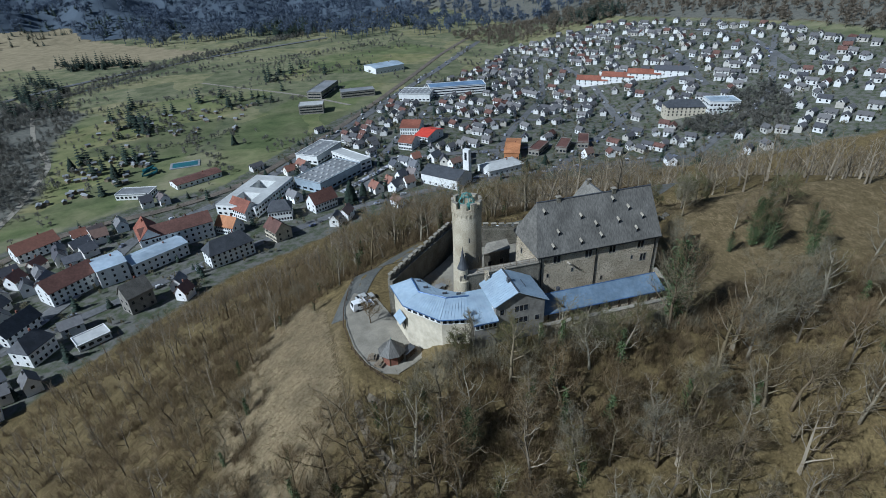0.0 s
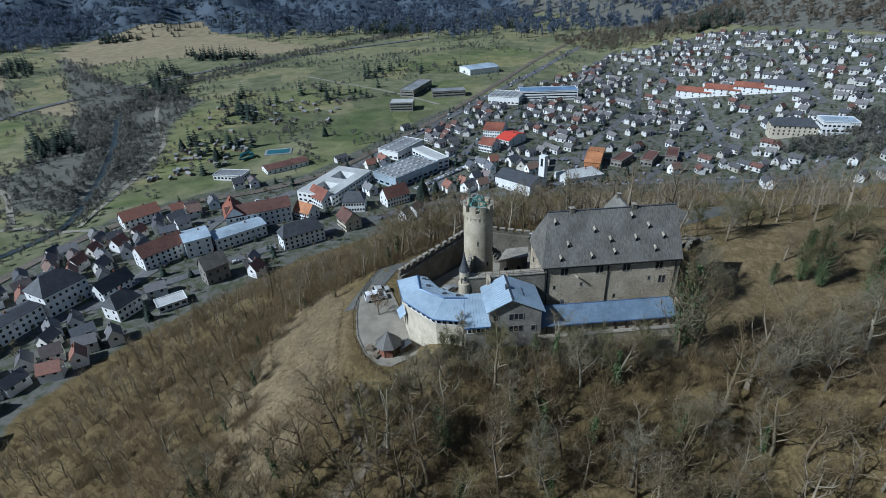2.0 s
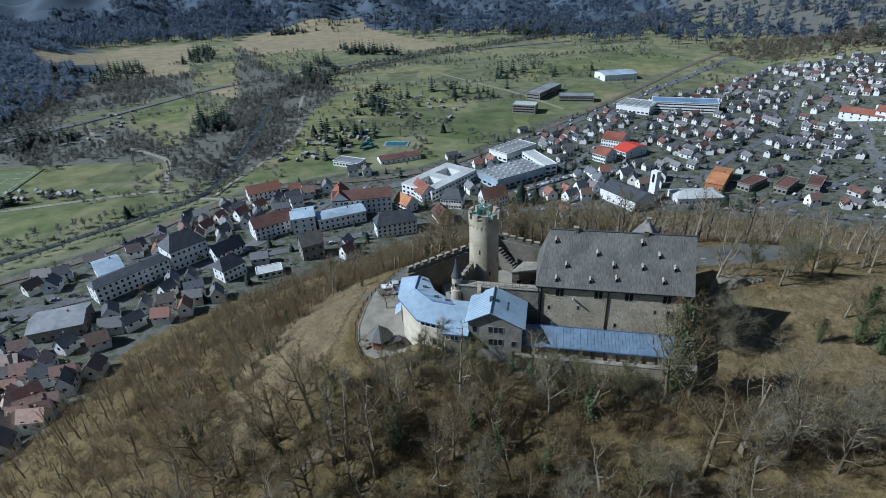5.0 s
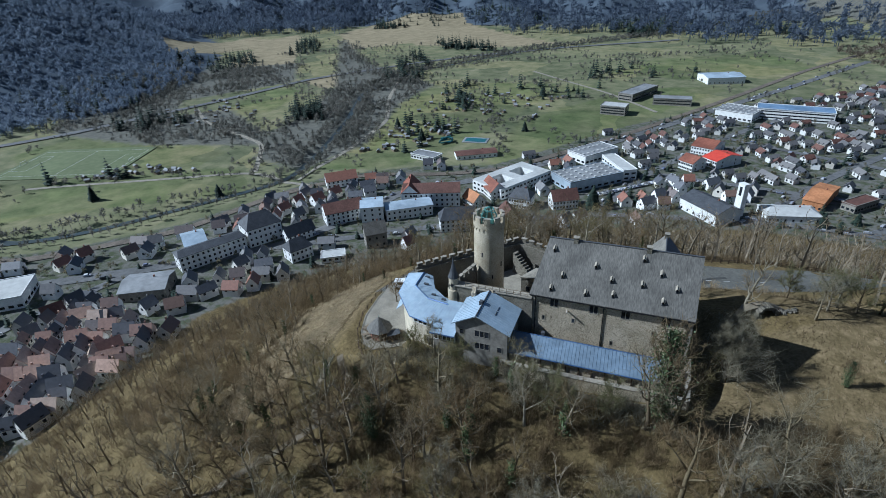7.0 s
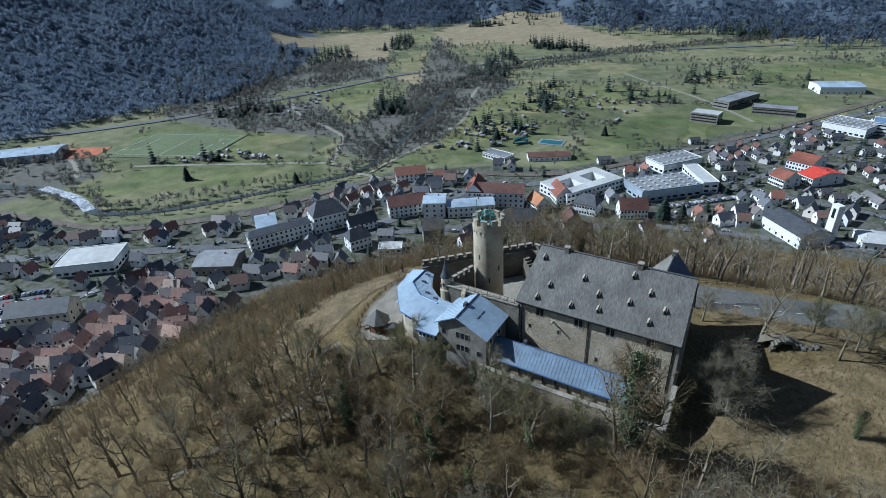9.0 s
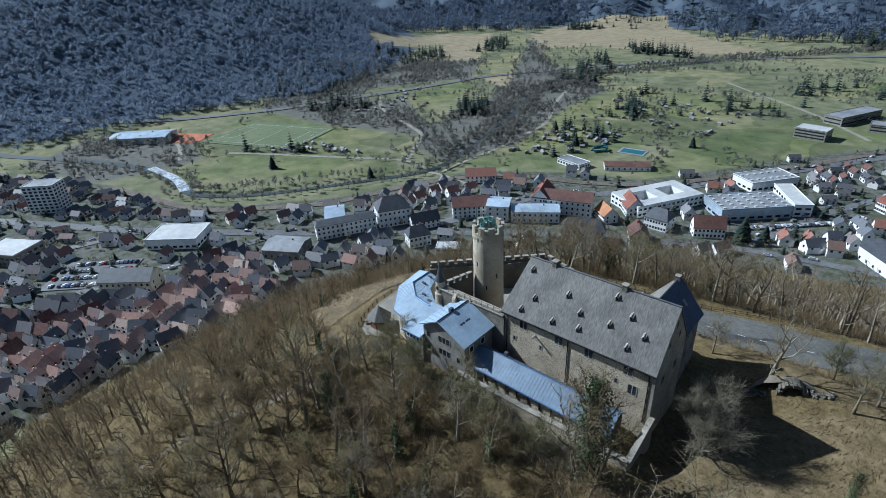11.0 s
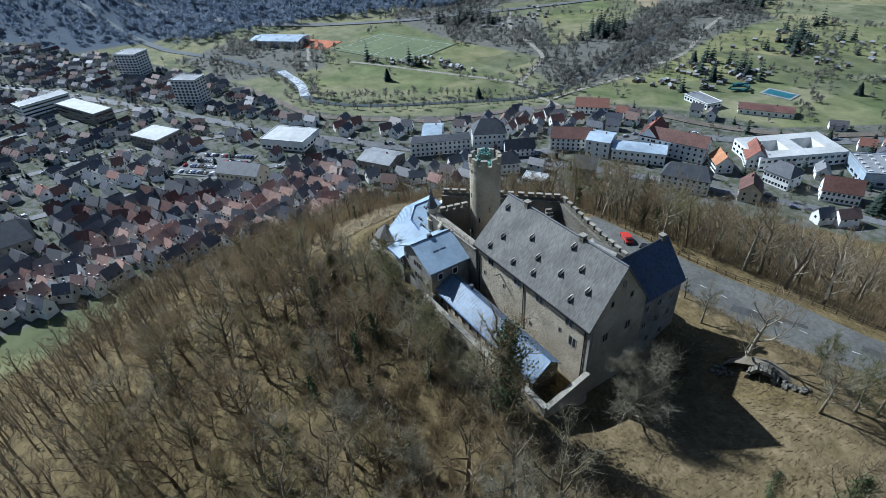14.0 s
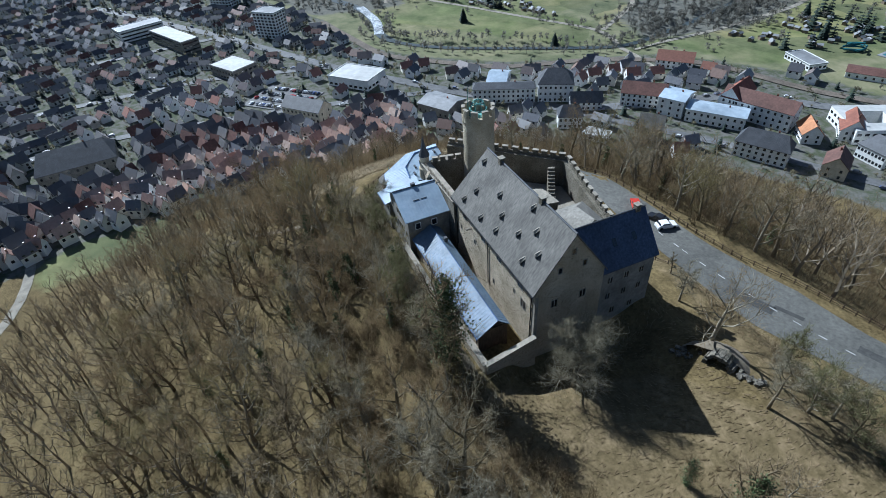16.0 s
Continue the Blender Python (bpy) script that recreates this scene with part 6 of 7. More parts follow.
def island_mat(name, stops, rough):
    m, nt, b, geo = base_mat(name, rough, 0, 0.3)
    r = ramp(nt, geo.outputs["Random Per Island"], stops)
    f = noise_tex(nt, geo.outputs["Position"], 0.5)
    nt.links.new(mix(nt, 1.0, r, ramp(nt, f, [(0.3, (0.8, 0.8, 0.8)), (0.7, (1, 1, 1))]), "MULTIPLY"), b.inputs["Base Color"])
    return m


M_ISLEWALL = island_mat("crowd render", [(0.0, (0.40, 0.37, 0.32)), (0.4, (0.56, 0.55, 0.52)), (1.0, (0.70, 0.70, 0.69))], 0.85)
M_ISLECAR = island_mat("street car paint", [(0.0, (0.7, 0.7, 0.7)), (0.35, (0.05, 0.05, 0.06)), (0.6, (0.35, 0.36, 0.38)), (0.8, (0.08, 0.1, 0.2)), (1.0, (0.75, 0.75, 0.75))], 0.3)
M_ISLEROOF = island_mat("crowd roofs", [(0.0, (0.07, 0.07, 0.078)), (0.5, (0.12, 0.115, 0.115)), (1.0, (0.19, 0.18, 0.175))], 0.42)
crowd()


# ---- vehicles ----
def car(name, label, paint, at, rz, van=False, category="car", group=""):
    c = thing(name, label, category, group, at=at, rz=rz)
    L, W, H = (5.0, 1.95, 2.1) if van else (4.3, 1.76, 1.45)
    prof = [(-L / 2, 0.35), (L / 2, 0.35), (L / 2, 0.8), (L / 2 - 0.15, 0.95), (L * 0.25, 1.02), (L * 0.12, H), (-L / 2 + 0.25, H), (-L / 2, 1.0)] if van else \
        [(-L / 2, 0.3), (L / 2, 0.3), (L / 2, 0.65), (L / 2 - 0.2, 0.78), (L * 0.2, 0.9), (L * 0.05, H), (-L * 0.28, H), (-L * 0.42, 0.95), (-L / 2, 0.88)]
    n = len(prof)
    inner = [(x, z) for x, z in prof]
    vs = [(x, s * W / 2 * (0.86 if z > 1.2 else 1), z) for s in (-1, 1) for x, z in inner]
    body = Geo().add(vs, [tuple(range(n)), tuple(range(n, 2 * n))[::-1]] + [((i + 1) % n, i, n + i, n + (i + 1) % n) for i in range(n)])
    b = part("body", body, paint, c)
    gl = Geo()
    if van:
        gl.add([(L * 0.255, -0.8, 1.08), (L * 0.255, 0.8, 1.08), (L * 0.135, 0.78, H - 0.08), (L * 0.135, -0.78, H - 0.08)], [(0, 1, 2, 3)])
    else:
        gl.add([(L * 0.205, -0.74, 0.93), (L * 0.205, 0.74, 0.93), (L * 0.065, 0.68, H - 0.04), (L * 0.065, -0.68, H - 0.04)], [(0, 1, 2, 3)])
    part("windscreen", gl, M_GLASS, c)
    part("rear_window", Geo().box(-L / 2 + (0.05 if van else 0.3), -0.62, 1.1, -L / 2 + (0.3 if van else 0.72), 0.62, H - 0.15), M_GLASS, c)
    for s in (-1, 1):
        part("side_window", Geo().box(-L * 0.28, s * W * 0.455 - 0.03, 1.0, L * 0.08, s * W * 0.455 + 0.03, H - 0.14), M_GLASS, c)
        for x in (-L * 0.32, L * 0.32):
            wh = part("wheel", Geo().lathe(0, 0, [(0, -0.1), (0.33, -0.1), (0.33, 0.1), (0, 0.1)], 12), M_TYRE, c)
            wh.matrix_basis = pose(x, s * (W / 2 - 0.08), 0.33, 90, 0, 0)
    return c


car("camper_van", "white camper van parked on the forecourt", M_CARWHITE, (9.6, 100.6, 75.25), 15, True, "van")
car("parked_car", "silver car parked beside the van", M_FLATPALE, (10.6, 103.6, 75.2), 15)
car("parked_car", "red car parked on the lane", M_CARRED, (42.9, 127.8, zat(42.9, 127.8) + 0.1), 150)
car("parked_car", "black car parked on the lane", M_CARBLACK, (48.9, 128.6, zat(48.9, 128.6) + 0.1), 200)
car("parked_car", "white car parked on the lane", M_CARWHITE, (51.6, 128.6, zat(51.6, 128.6) + 0.1), 75)
car("parked_car", "grey car parked in the castle court", M_FLATGREY, (26.4, 97.4, zat(26.4, 97.4) + 0.1), 40)
tc = car("town_car", "parked car in the town car park", M_CAR, (-275, 78, zat(-275, 78) + 0.45), 44, group="town cars")
k = 0
for row in range(4):
    for j in range(16):
        u, v = -20 + j * 2.7, -13 + row * 8.6
        if rng.random() < 0.22 or (row == 0 and j == 0):
            continue
        x, y = -261 + u * math.cos(radians(44)) - v * math.sin(radians(44)), 85 + u * math.sin(radians(44)) + v * math.cos(radians(44))
        copy_thing(tc, pose(x, y, zat(-261, 85) + 0.46, 0, 0, 134 + rng.uniform(-3, 3)))
spots2 = []
for j in range(24):
    spots2.append((24 + j * 2.7 * 0.73, 372 + j * 2.7 * 0.68, 133))
for line in (MAIN, *STREETS):
    for (x0, y0), (x1, y1) in zip(line, line[1:]):
        L = math.hypot(x1 - x0, y1 - y0)
        for s in range(int(L / 12)):
            if rng.random() < 0.6:
                f = (s + rng.random()) * 12 / L
                a = math.atan2(y1 - y0, x1 - x0)
                o = rng.choice((-4.2, 4.2, 2.0))
                spots2.append((x0 + (x1 - x0) * f - o * math.sin(a), y0 + (y1 - y0) * f + o * math.cos(a), math.degrees(a)))
cg, gg = Geo(), Geo()
for x, y, a in spots2:
    m = pose(x, y, zat(x, y) + 0.5, 0, 0, a)
    cg.box(-2.1, -0.88, 0.2, 2.1, 0.88, 0.9, m)
    cg.prism([(-1.5, -0.75), (0.6, -0.75), (0.6, 0.75), (-1.5, 0.75)], 0.9, 1.45, m)
    gg.add([(1.2, -0.7, 0.9), (1.2, 0.7, 0.9), (0.62, 0.68, 1.42), (0.62, -0.68, 1.42)], [(0, 1, 2, 3)], m)
street_cars = thing("street_cars", "many parked cars of mixed colours along the town streets", "cars", kind="stuff")
part("bodies", cg, M_ISLECAR, street_cars)
part("windscreens", gg, M_GLASS, street_cars)


# ---- trees ----
def bare_tree(seed, h, spread, limbs, branches, twigs, sides=6, twig_w=0.045, lean=0.0, low=0.35):
    """A leafless broadleaf: tapered trunk, limbs, branches and a fine spray of twigs. Returns trunk and crown."""
    r = random.Random(seed)
    trunk, crown = Geo(), Geo()
    bend = Vector((r.uniform(-1, 1) * lean, r.uniform(-1, 1) * lean, 0))
    tp = [Vector((0, 0, -0.6)), Vector((0, 0, h * 0.15)), Vector((0, 0, h * 0.4)) + bend * 0.5, Vector((0, 0, h * 0.65)) + bend + Vector((r.uniform(-.3, .3), r.uniform(-.3, .3), 0)), Vector((0, 0, h * 0.9)) + bend * 1.3]
    rt = h * 0.022
    trunk.tube(tp, [rt * 1.5, rt * 1.05, rt * 0.85, rt * 0.5, rt * 0.15], sides)

    def at(f):
        f = min(max(f, 0), 0.999) * 4
        return tp[int(f)].lerp(tp[int(f) + 1], f - int(f))

    def spray(p, d, n, length):
        for _ in range(n):
            q = Vector((r.gauss(0, 1), r.gauss(0, 1), r.gauss(0.35, 0.9)))
            e = (d * 0.7 + q * 0.85).normalized() * length * r.uniform(0.5, 1.35)
            o = p + Vector((r.gauss(0, 1), r.gauss(0, 1), r.gauss(0, 1))) * length * 0.2
            s = e.cross(Vector((r.gauss(0, 1), r.gauss(0, 1), r.gauss(0, 1)))).normalized() * twig_w
            crown.add([o - s * 0.5, o + s * 0.5, o + e], [(0, 1, 2)])

    for i in range(limbs):
        f = low + (0.95 - low) * (i + r.random() * 0.8) / limbs
        a = i * 2.4 + r.uniform(-0.5, 0.5)
        up = 0.45 + 0.9 * f
        reach = spread * (1.2 - 0.5 * abs(f - 0.45) * 2 * 0.8) * r.uniform(0.7, 1.15)
        d = Vector((math.cos(a), math.sin(a), up)).normalized()
        p0 = at(f)
        p1 = p0 + d * reach * 0.38
        p2 = p1 + (d + Vector((r.uniform(-.35, .35), r.uniform(-.35, .35), 0.3))).normalized() * reach * 0.36
        p3 = p2 + (d + Vector((r.uniform(-.5, .5), r.uniform(-.5, .5), 0.75))).normalized() * reach * 0.34
        ra = max(rt * (0.66 - 0.36 * f), 0.055)
        trunk.tube([p0, p1, p2, p3], [ra, ra * 0.72, ra * 0.48, ra * 0.16], 4 if sides > 4 else 3)
        knots = [p0, p1, p2, p3]
        for j in range(branches):
            g = (0.3 + 0.7 * (j + r.random()) / branches) * 2.98
            b0 = knots[int(g)].lerp(knots[int(g) + 1], g - int(g))
            bd = (d * 0.55 + Vector((r.gauss(0, .75), r.gauss(0, .75), r.gauss(0.4, .45)))).normalized()
            bl = reach * 0.42 * r.uniform(0.6, 1.25)
            b1 = b0 + bd * bl * 0.55
            b2 = b1 + (bd + Vector((r.gauss(0, .3), r.gauss(0, .3), 0.35))).normalized() * bl * 0.5
            rb = max(ra * 0.42, twig_w * 1.1)
            if sides > 3:
                trunk.tube([b0, b1, b2], [rb, rb * 0.66, rb * 0.2], 3)
            else:
                o = bd.orthogonal().normalized() * rb
                q = bd.cross(o)
                trunk.add([b0 + o, b0 - o * 0.5 + q, b0 - o * 0.5 - q, b2], [(0, 1, 3), (1, 2, 3), (2, 0, 3)])
            spray(b2, bd, twigs // 2, bl * 0.8)
            spray(b1, bd, twigs // 2, bl * 0.9)
            spray(b0.lerp(b1, 0.6), bd, twigs // 3, bl * 0.8)
    return trunk, crown


def ivy(seed, h):
    """Ivy leaves in clumps up a trunk."""
    r = random.Random(seed)
    g = Geo()
    for _ in range(420):
        z = r.uniform(0.2, h * 0.62)
        a, d = r.uniform(0, 6.28), abs(r.gauss(0.45, 0.3)) * (1.2 - z / h)
        p = Vector((d * math.cos(a), d * math.sin(a), z))
        u = Vector((r.gauss(0, 1), r.gauss(0, 1), r.gauss(0, 1))).normalized() * 0.2
        v = u.orthogonal().normalized() * 0.16
        g.add([p - u, p + v, p + u, p - v], [(0, 1, 2, 3)])
    return g


def conifer(seed, h, w, tiers=13, arms=11):
    """A spruce: trunk and drooping layered boughs with gaps."""
    r = random.Random(seed)
    t, c = Geo(), Geo()
    t.tube([(0, 0, -0.5), (0, 0, h * 0.97)], [h * 0.016, 0.03], 5)
    for k in range(tiers):
        f = k / tiers
        z = h * (0.1 + 0.88 * f)
        R = w * (1 - f) ** 0.85 + 0.15
        for j in range(arms):
            a = 2 * math.pi * (j + r.random()) / arms
            q = R * r.uniform(0.7, 1.12)
            d = Vector((math.cos(a), math.sin(a), 0))
            s = Vector((-d.y, d.x, 0)) * q * 0.42
            p0, p1 = Vector((0, 0, z + q * 0.2)), d * q + Vector((0, 0, z - q * 0.18 + r.uniform(-.1, .1)))
            m = p0.lerp(p1, 0.55) + Vector((0, 0, q * 0.06))
            c.add([p0, m + s - Vector((0, 0, q * .1)), p1, m - s - Vector((0, 0, q * .1))], [(0, 1, 2), (0, 2, 3)])
    return t, c


rng = random.Random(21)
# clear ground on the castle's plateau, the lane and the dry bank
CLEAR = [(0.5, 92), (3, 78), (12, 71.5), (40, 74.5), (72.5, 75.5), (76, 92), (76, 108), (66, 116), (92, 124), (118, 134), (116, 146), (88, 138.5), (56, 133), (24, 128.5), (8, 115), (-1, 104)]
BANK = [(-15, 88), (-11, 72), (2, 77), (0, 104), (-5, 116), (-14, 106)]
EASTLAWN = [(74, 78), (98, 76), (150, 82), (152, 122), (120, 126), (86, 122), (70, 112)]


def wood_spots(x0, x1, y0, y1, spacing, keep=1.0):
    out = []
    for i in range(int((x1 - x0) / spacing)):
        for j in range(int((y1 - y0) / spacing)):
            if rng.random() < keep:
                out.append((x0 + (i + rng.random()) * spacing, y0 + (j + rng.random()) * spacing))
    return np.array(out)


def open_slope(P):
    """Few trees stand on the scrubby slope right below the walls."""
    r = np.random.RandomState(8).rand(len(P))
    a = (P[:, 0] > 26) & (P[:, 0] < 78) & (P[:, 1] > 61) & (P[:, 1] < 77)
    b = (P[:, 0] >= 70) & (P[:, 0] < 118) & (P[:, 1] > 56) & (P[:, 1] < 84)
    c = (P[:, 0] > 73) & (P[:, 0] < 94) & (P[:, 1] > 70) & (P[:, 1] < 100)
    return ~((a & (r < 0.6)) | (b & (r < 0.5)) | c)


near_pts = wood_spots(-95, 150, 8, 178, 6.0)
near_pts = near_pts[open_slope(near_pts)]
ok = (outside(near_pts[:, 0], near_pts[:, 1], CLEAR) > 1.2) & (outside(near_pts[:, 0], near_pts[:, 1], BANK) > 1.0)
lawn = outside(near_pts[:, 0], near_pts[:, 1], EASTLAWN) < 0.1
ok &= ~(lawn & (np.random.RandomState(3).rand(len(near_pts)) < 0.93))
ok &= along(near_pts[:, 0], near_pts[:, 1], ROAD_HILL) > 5.5
near_pts = near_pts[ok]
order = np.argsort(np.hypot(near_pts[:, 0] - 48, near_pts[:, 1] - 72))
near_pts = near_pts[order]
bare = []
for k in range(9):
    h = (10.5, 13, 9, 15, 11.5, 8.5, 12.5, 16, 10)[k]
    tr, cr = bare_tree(100 + k, h, h * (0.31 if k % 3 else 0.38), 10, 6, 13, 5, 0.045, 1.3, 0.2 if k % 2 else 0.34)
    t = thing("bare_tree", "leafless broadleaf tree with grey-brown twigs on the slope", "tree", "wood trees")
    part("trunk", tr, M_BARK, t, smooth=True)
    part("crown", cr, M_CROWN, t)
    if k in (4, 8):
        part("ivy", ivy(k, h), M_IVY, t, "dark green ivy leaves")
    bare.append(t)
seen = set()


def plant(protos_, k, x, y, s=1.0):
    m = pose(x, y, zat(x, y) - 0.1, rng.uniform(-4, 4), rng.uniform(-4, 4), rng.uniform(0, 360)) @ Matrix.Scale(s, 4)
    key = (id(protos_), k)
    if key in seen:
        o = copy_thing(protos_[k], m)
        o.matrix_basis = m
        return o
    seen.add(key)
    protos_[k].matrix_basis = m
    return protos_[k]


for x, y in near_pts[:285]:
    plant(bare, rng.randrange(9), float(x), float(y), rng.uniform(0.75, 1.12) * (0.62 if x < 3 and y > 66 else 1))

# trees that stand out singly
tr, cr = bare_tree(501, 11.5, 4.8, 18, 11, 30, 7, 0.035, 0.3, 0.16)
big_tree = thing("lawn_tree", "round leafless tree in the shadow of the hall", "tree")
part("trunk", tr, M_BARK, big_tree, smooth=True)
part("crown", cr, M_TWIG_PALE, big_tree)
big_tree.matrix_basis = pose(78.2, 87.6, zat(78.2, 87.6))
tr, cr = bare_tree(502, 12, 3.0, 10, 6, 14, 6, 0.04, 1.2, 0.4)
ivy_tree = thing("ivy_tree", "leaning bare tree wrapped in dark green ivy", "tree")
part("trunk", tr, M_BARK, ivy_tree, smooth=True)
part("crown", cr, M_TWIG, ivy_tree)
iv = Geo()
ri = random.Random(5)
for _ in range(4200):
    z = ri.uniform(0.5, 11.0)
    a, d = ri.uniform(0, 6.28), abs(ri.gauss(0.15, 0.85)) * (1.25 - abs(z - 6) / 8)
    p = Vector((d * math.cos(a), d * math.sin(a), z))
    u = Vector((ri.gauss(0, 1), ri.gauss(0, 1), ri.gauss(0, 1))).normalized() * 0.12
    v = u.orthogonal().normalized() * 0.1
    iv.add([p - u, p + v, p + u, p - v], [(0, 1, 2, 3)])
part("ivy", iv, M_IVY, ivy_tree, "dark green ivy leaves")
ivy_tree.matrix_basis = pose(67.6, 72.8, zat(67.6, 72.8)) @ Matrix.Scale(1.6, 4)
IVIED = [(21.4, 60.5, 0.95), (15.5, 66.8, 0.7), (103.8, 91.8, 1.15), (106.8, 89.6, 1.0), (114.1, 84.4, 1.1), (97, 91.2, 0.5), (111, 96, 0.9), (-4.4, 55.4, 0.7), (40.2, 74.2, 0.4), (121, 92, 0.8)]
for x, y, size_ in IVIED:
    m_ = pose(x, y, zat(x, y), 0, 0, x * 37 % 360) @ Matrix.Scale(size_, 4)
    copy_thing(ivy_tree, m_).matrix_basis = m_
for x, y, h, s in ((79, 63.2, 13, 4.6), (37.4, 54.7, 12, 3.4), (52.2, 53.5, 13, 3.8), (66, 58, 11, 3.4), (92, 66, 12, 4.0), (27, 76.4, 8, 2.2), (104, 74, 11, 3.6)):
    tr, cr = bare_tree(int(x * 11), h, s, 12, 7, 16, 6, 0.045, 0.6, 0.25)
    t = thing("pale_tree", "pale grey leafless tree with bright twigs on the slope", "tree", "pale trees", at=(x, y, zat(x, y)))
    part("trunk", tr, M_PALEBARK, t, smooth=True)
    part("crown", cr, M_TWIG_PALE, t)
for x, y, h, s in ((51.6, 69.9, 7.5, 3.4), (97.1, 110.1, 8, 3.2), (102, 110.8, 8, 3), (118, 102.2, 9, 3), (124, 102.8, 9, 3), (90.8, 113.5, 6, 2.4), (46, 72.5, 6, 2.6), (60, 71.6, 5.5, 2.4), (33, 73.2, 6.5, 2.6), (24, 75, 5.5, 2.2)):
    tr, cr = bare_tree(int(x * 13), h, s, 12, 7, 20, 6, 0.045, 0.4, 0.2)
    t = thing("budding_tree", "round olive-brown budding tree below the castle", "tree", "budding trees", at=(x, y, zat(x, y)))
    part("trunk", tr, M_BARK, t, smooth=True)
    part("crown", cr, M_OLIVE, t)
for x, y, h, s in ((94.5, 106.2, 9, 3.6), (72.4, 112.2, 7.5, 2.4), (99, 112, 8, 2.8), (104, 98, 7, 2.5), (10.4, 94.6, 5.5, 2.4), (66.5, 115.6, 5, 0.7)):
    tr, cr = bare_tree(int(x * 7), h, s, 10, 6, 18, 6, 0.035, 0.3, 0.35)
    t = thing("lawn_tree", "small leafless tree beside the castle", "tree", "lawn trees", at=(x, y, zat(x, y)))
    part("trunk", tr, M_BARK, t, smooth=True)
    part("crown", cr, M_TWIG_PALE if y > 100 else M_TWIG, t)


# the rest of the hill's wood
thin = []
for k in range(7):
    h = (11, 14, 9.5, 13, 16, 10, 12)[k]
    tr, cr = bare_tree(300 + k, h, h * 0.32, 7, 3, 6, 3, 0.07, 1.0, 0.26)
    thin.append((triangles(tr), triangles(cr)))


def wood(name, pts, label, size=(0.8, 1.15), trunk_mat=M_WOODBARK, crown_mat=M_TWIG, protos_=None, shrink=False):
    zs = land(pts[:, 0], pts[:, 1])
    rows = [(x, y, z - 0.2, rng.uniform(0, 6.28), rng.uniform(*size) * (0.6 if shrink and x < 6 and y > 40 else 1), rng.randrange(7)) for (x, y), z in zip(pts, zs)]
    w = thing(name, label, "woodland", kind="stuff")
    protos_ = protos_ or thin
    a = scatter("trunks", [p[0] for p in protos_], rows, trunk_mat)
    b = scatter("crowns", [p[1] for p in protos_], rows, crown_mat)
    a.parent = b.parent = w


def wooded(pts):
    d = outside(pts[:, 0], pts[:, 1], PLATEAU)
    return (outside(pts[:, 0], pts[:, 1], CLEAR) > 1.5) & (outside(pts[:, 0], pts[:, 1], BANK) > 1) & (outside(pts[:, 0], pts[:, 1], EASTLAWN) > 1) & (along(pts[:, 0], pts[:, 1], ROAD_HILL) > 5.5) & (along(pts[:, 0], pts[:, 1], LANES[0]) > 4) & (outside(pts[:, 0], pts[:, 1], TOWN) > 2) & (land(pts[:, 0], pts[:, 1]) > -11.2) & (d < 215)


hill_pts = wood_spots(-200, 260, -90, 345, 6.9)
hill_pts = hill_pts[wooded(hill_pts)]
hill_pts = hill_pts[open_slope(hill_pts)]
used_xy = near_pts[:285]
keep_mask = np.array([np.min(np.hypot(used_xy[:, 0] - x, used_xy[:, 1] - y)) > 3.5 for x, y in hill_pts])
hill_pts = hill_pts[keep_mask]
wood("hill_wood", hill_pts, "dense leafless beech wood on the castle hill", shrink=True)

# scrub and dry grass
rs = np.random.RandomState(11)


def inside_pts(n, poly):
    x0, x1 = min(p[0] for p in poly), max(p[0] for p in poly)
    y0, y1 = min(p[1] for p in poly), max(p[1] for p in poly)
    P = np.stack([rs.uniform(x0, x1, n * 4), rs.uniform(y0, y1, n * 4)], 1)
    return P[outside(P[:, 0], P[:, 1], poly) < 0.01][:n]


def tufts(name, n, region, h, w, material, label, blades=5):
    pts = []
    x0, x1 = min(p[0] for p in region), max(p[0] for p in region)
    y0, y1 = min(p[1] for p in region), max(p[1] for p in region)
    P = np.stack([rs.uniform(x0, x1, n * 3), rs.uniform(y0, y1, n * 3)], 1)
    P = P[outside(P[:, 0], P[:, 1], region) < 0.01]
    P = P[(outside(P[:, 0], P[:, 1], terrace) > 0.6) & (along(P[:, 0], P[:, 1], ROAD_HILL[2:]) > 4.8)][:n]
    Z = land(P[:, 0], P[:, 1])
    m = len(P) * blades
    base = np.repeat(np.column_stack([P, Z - 0.05]), blades, 0) + np.column_stack([rs.normal(0, w * 0.5, (m, 2)), np.zeros(m)])
    tip = base + np.column_stack([rs.normal(0, w, (m, 2)), h * rs.uniform(0.4, 1.2, m)])
    side = rs.normal(0, 1, (m, 3)) * np.array([1, 1, 0.1])
    side /= np.linalg.norm(side, axis=1)[:, None]
    side *= 0.045
    V = np.concatenate([base - side, base + side, tip])
    i = np.arange(m)
    tagged(part(name, array_mesh(name, V, np.stack([i, i + m, i + 2 * m], 1), material), material), label, "vegetation", kind="stuff")


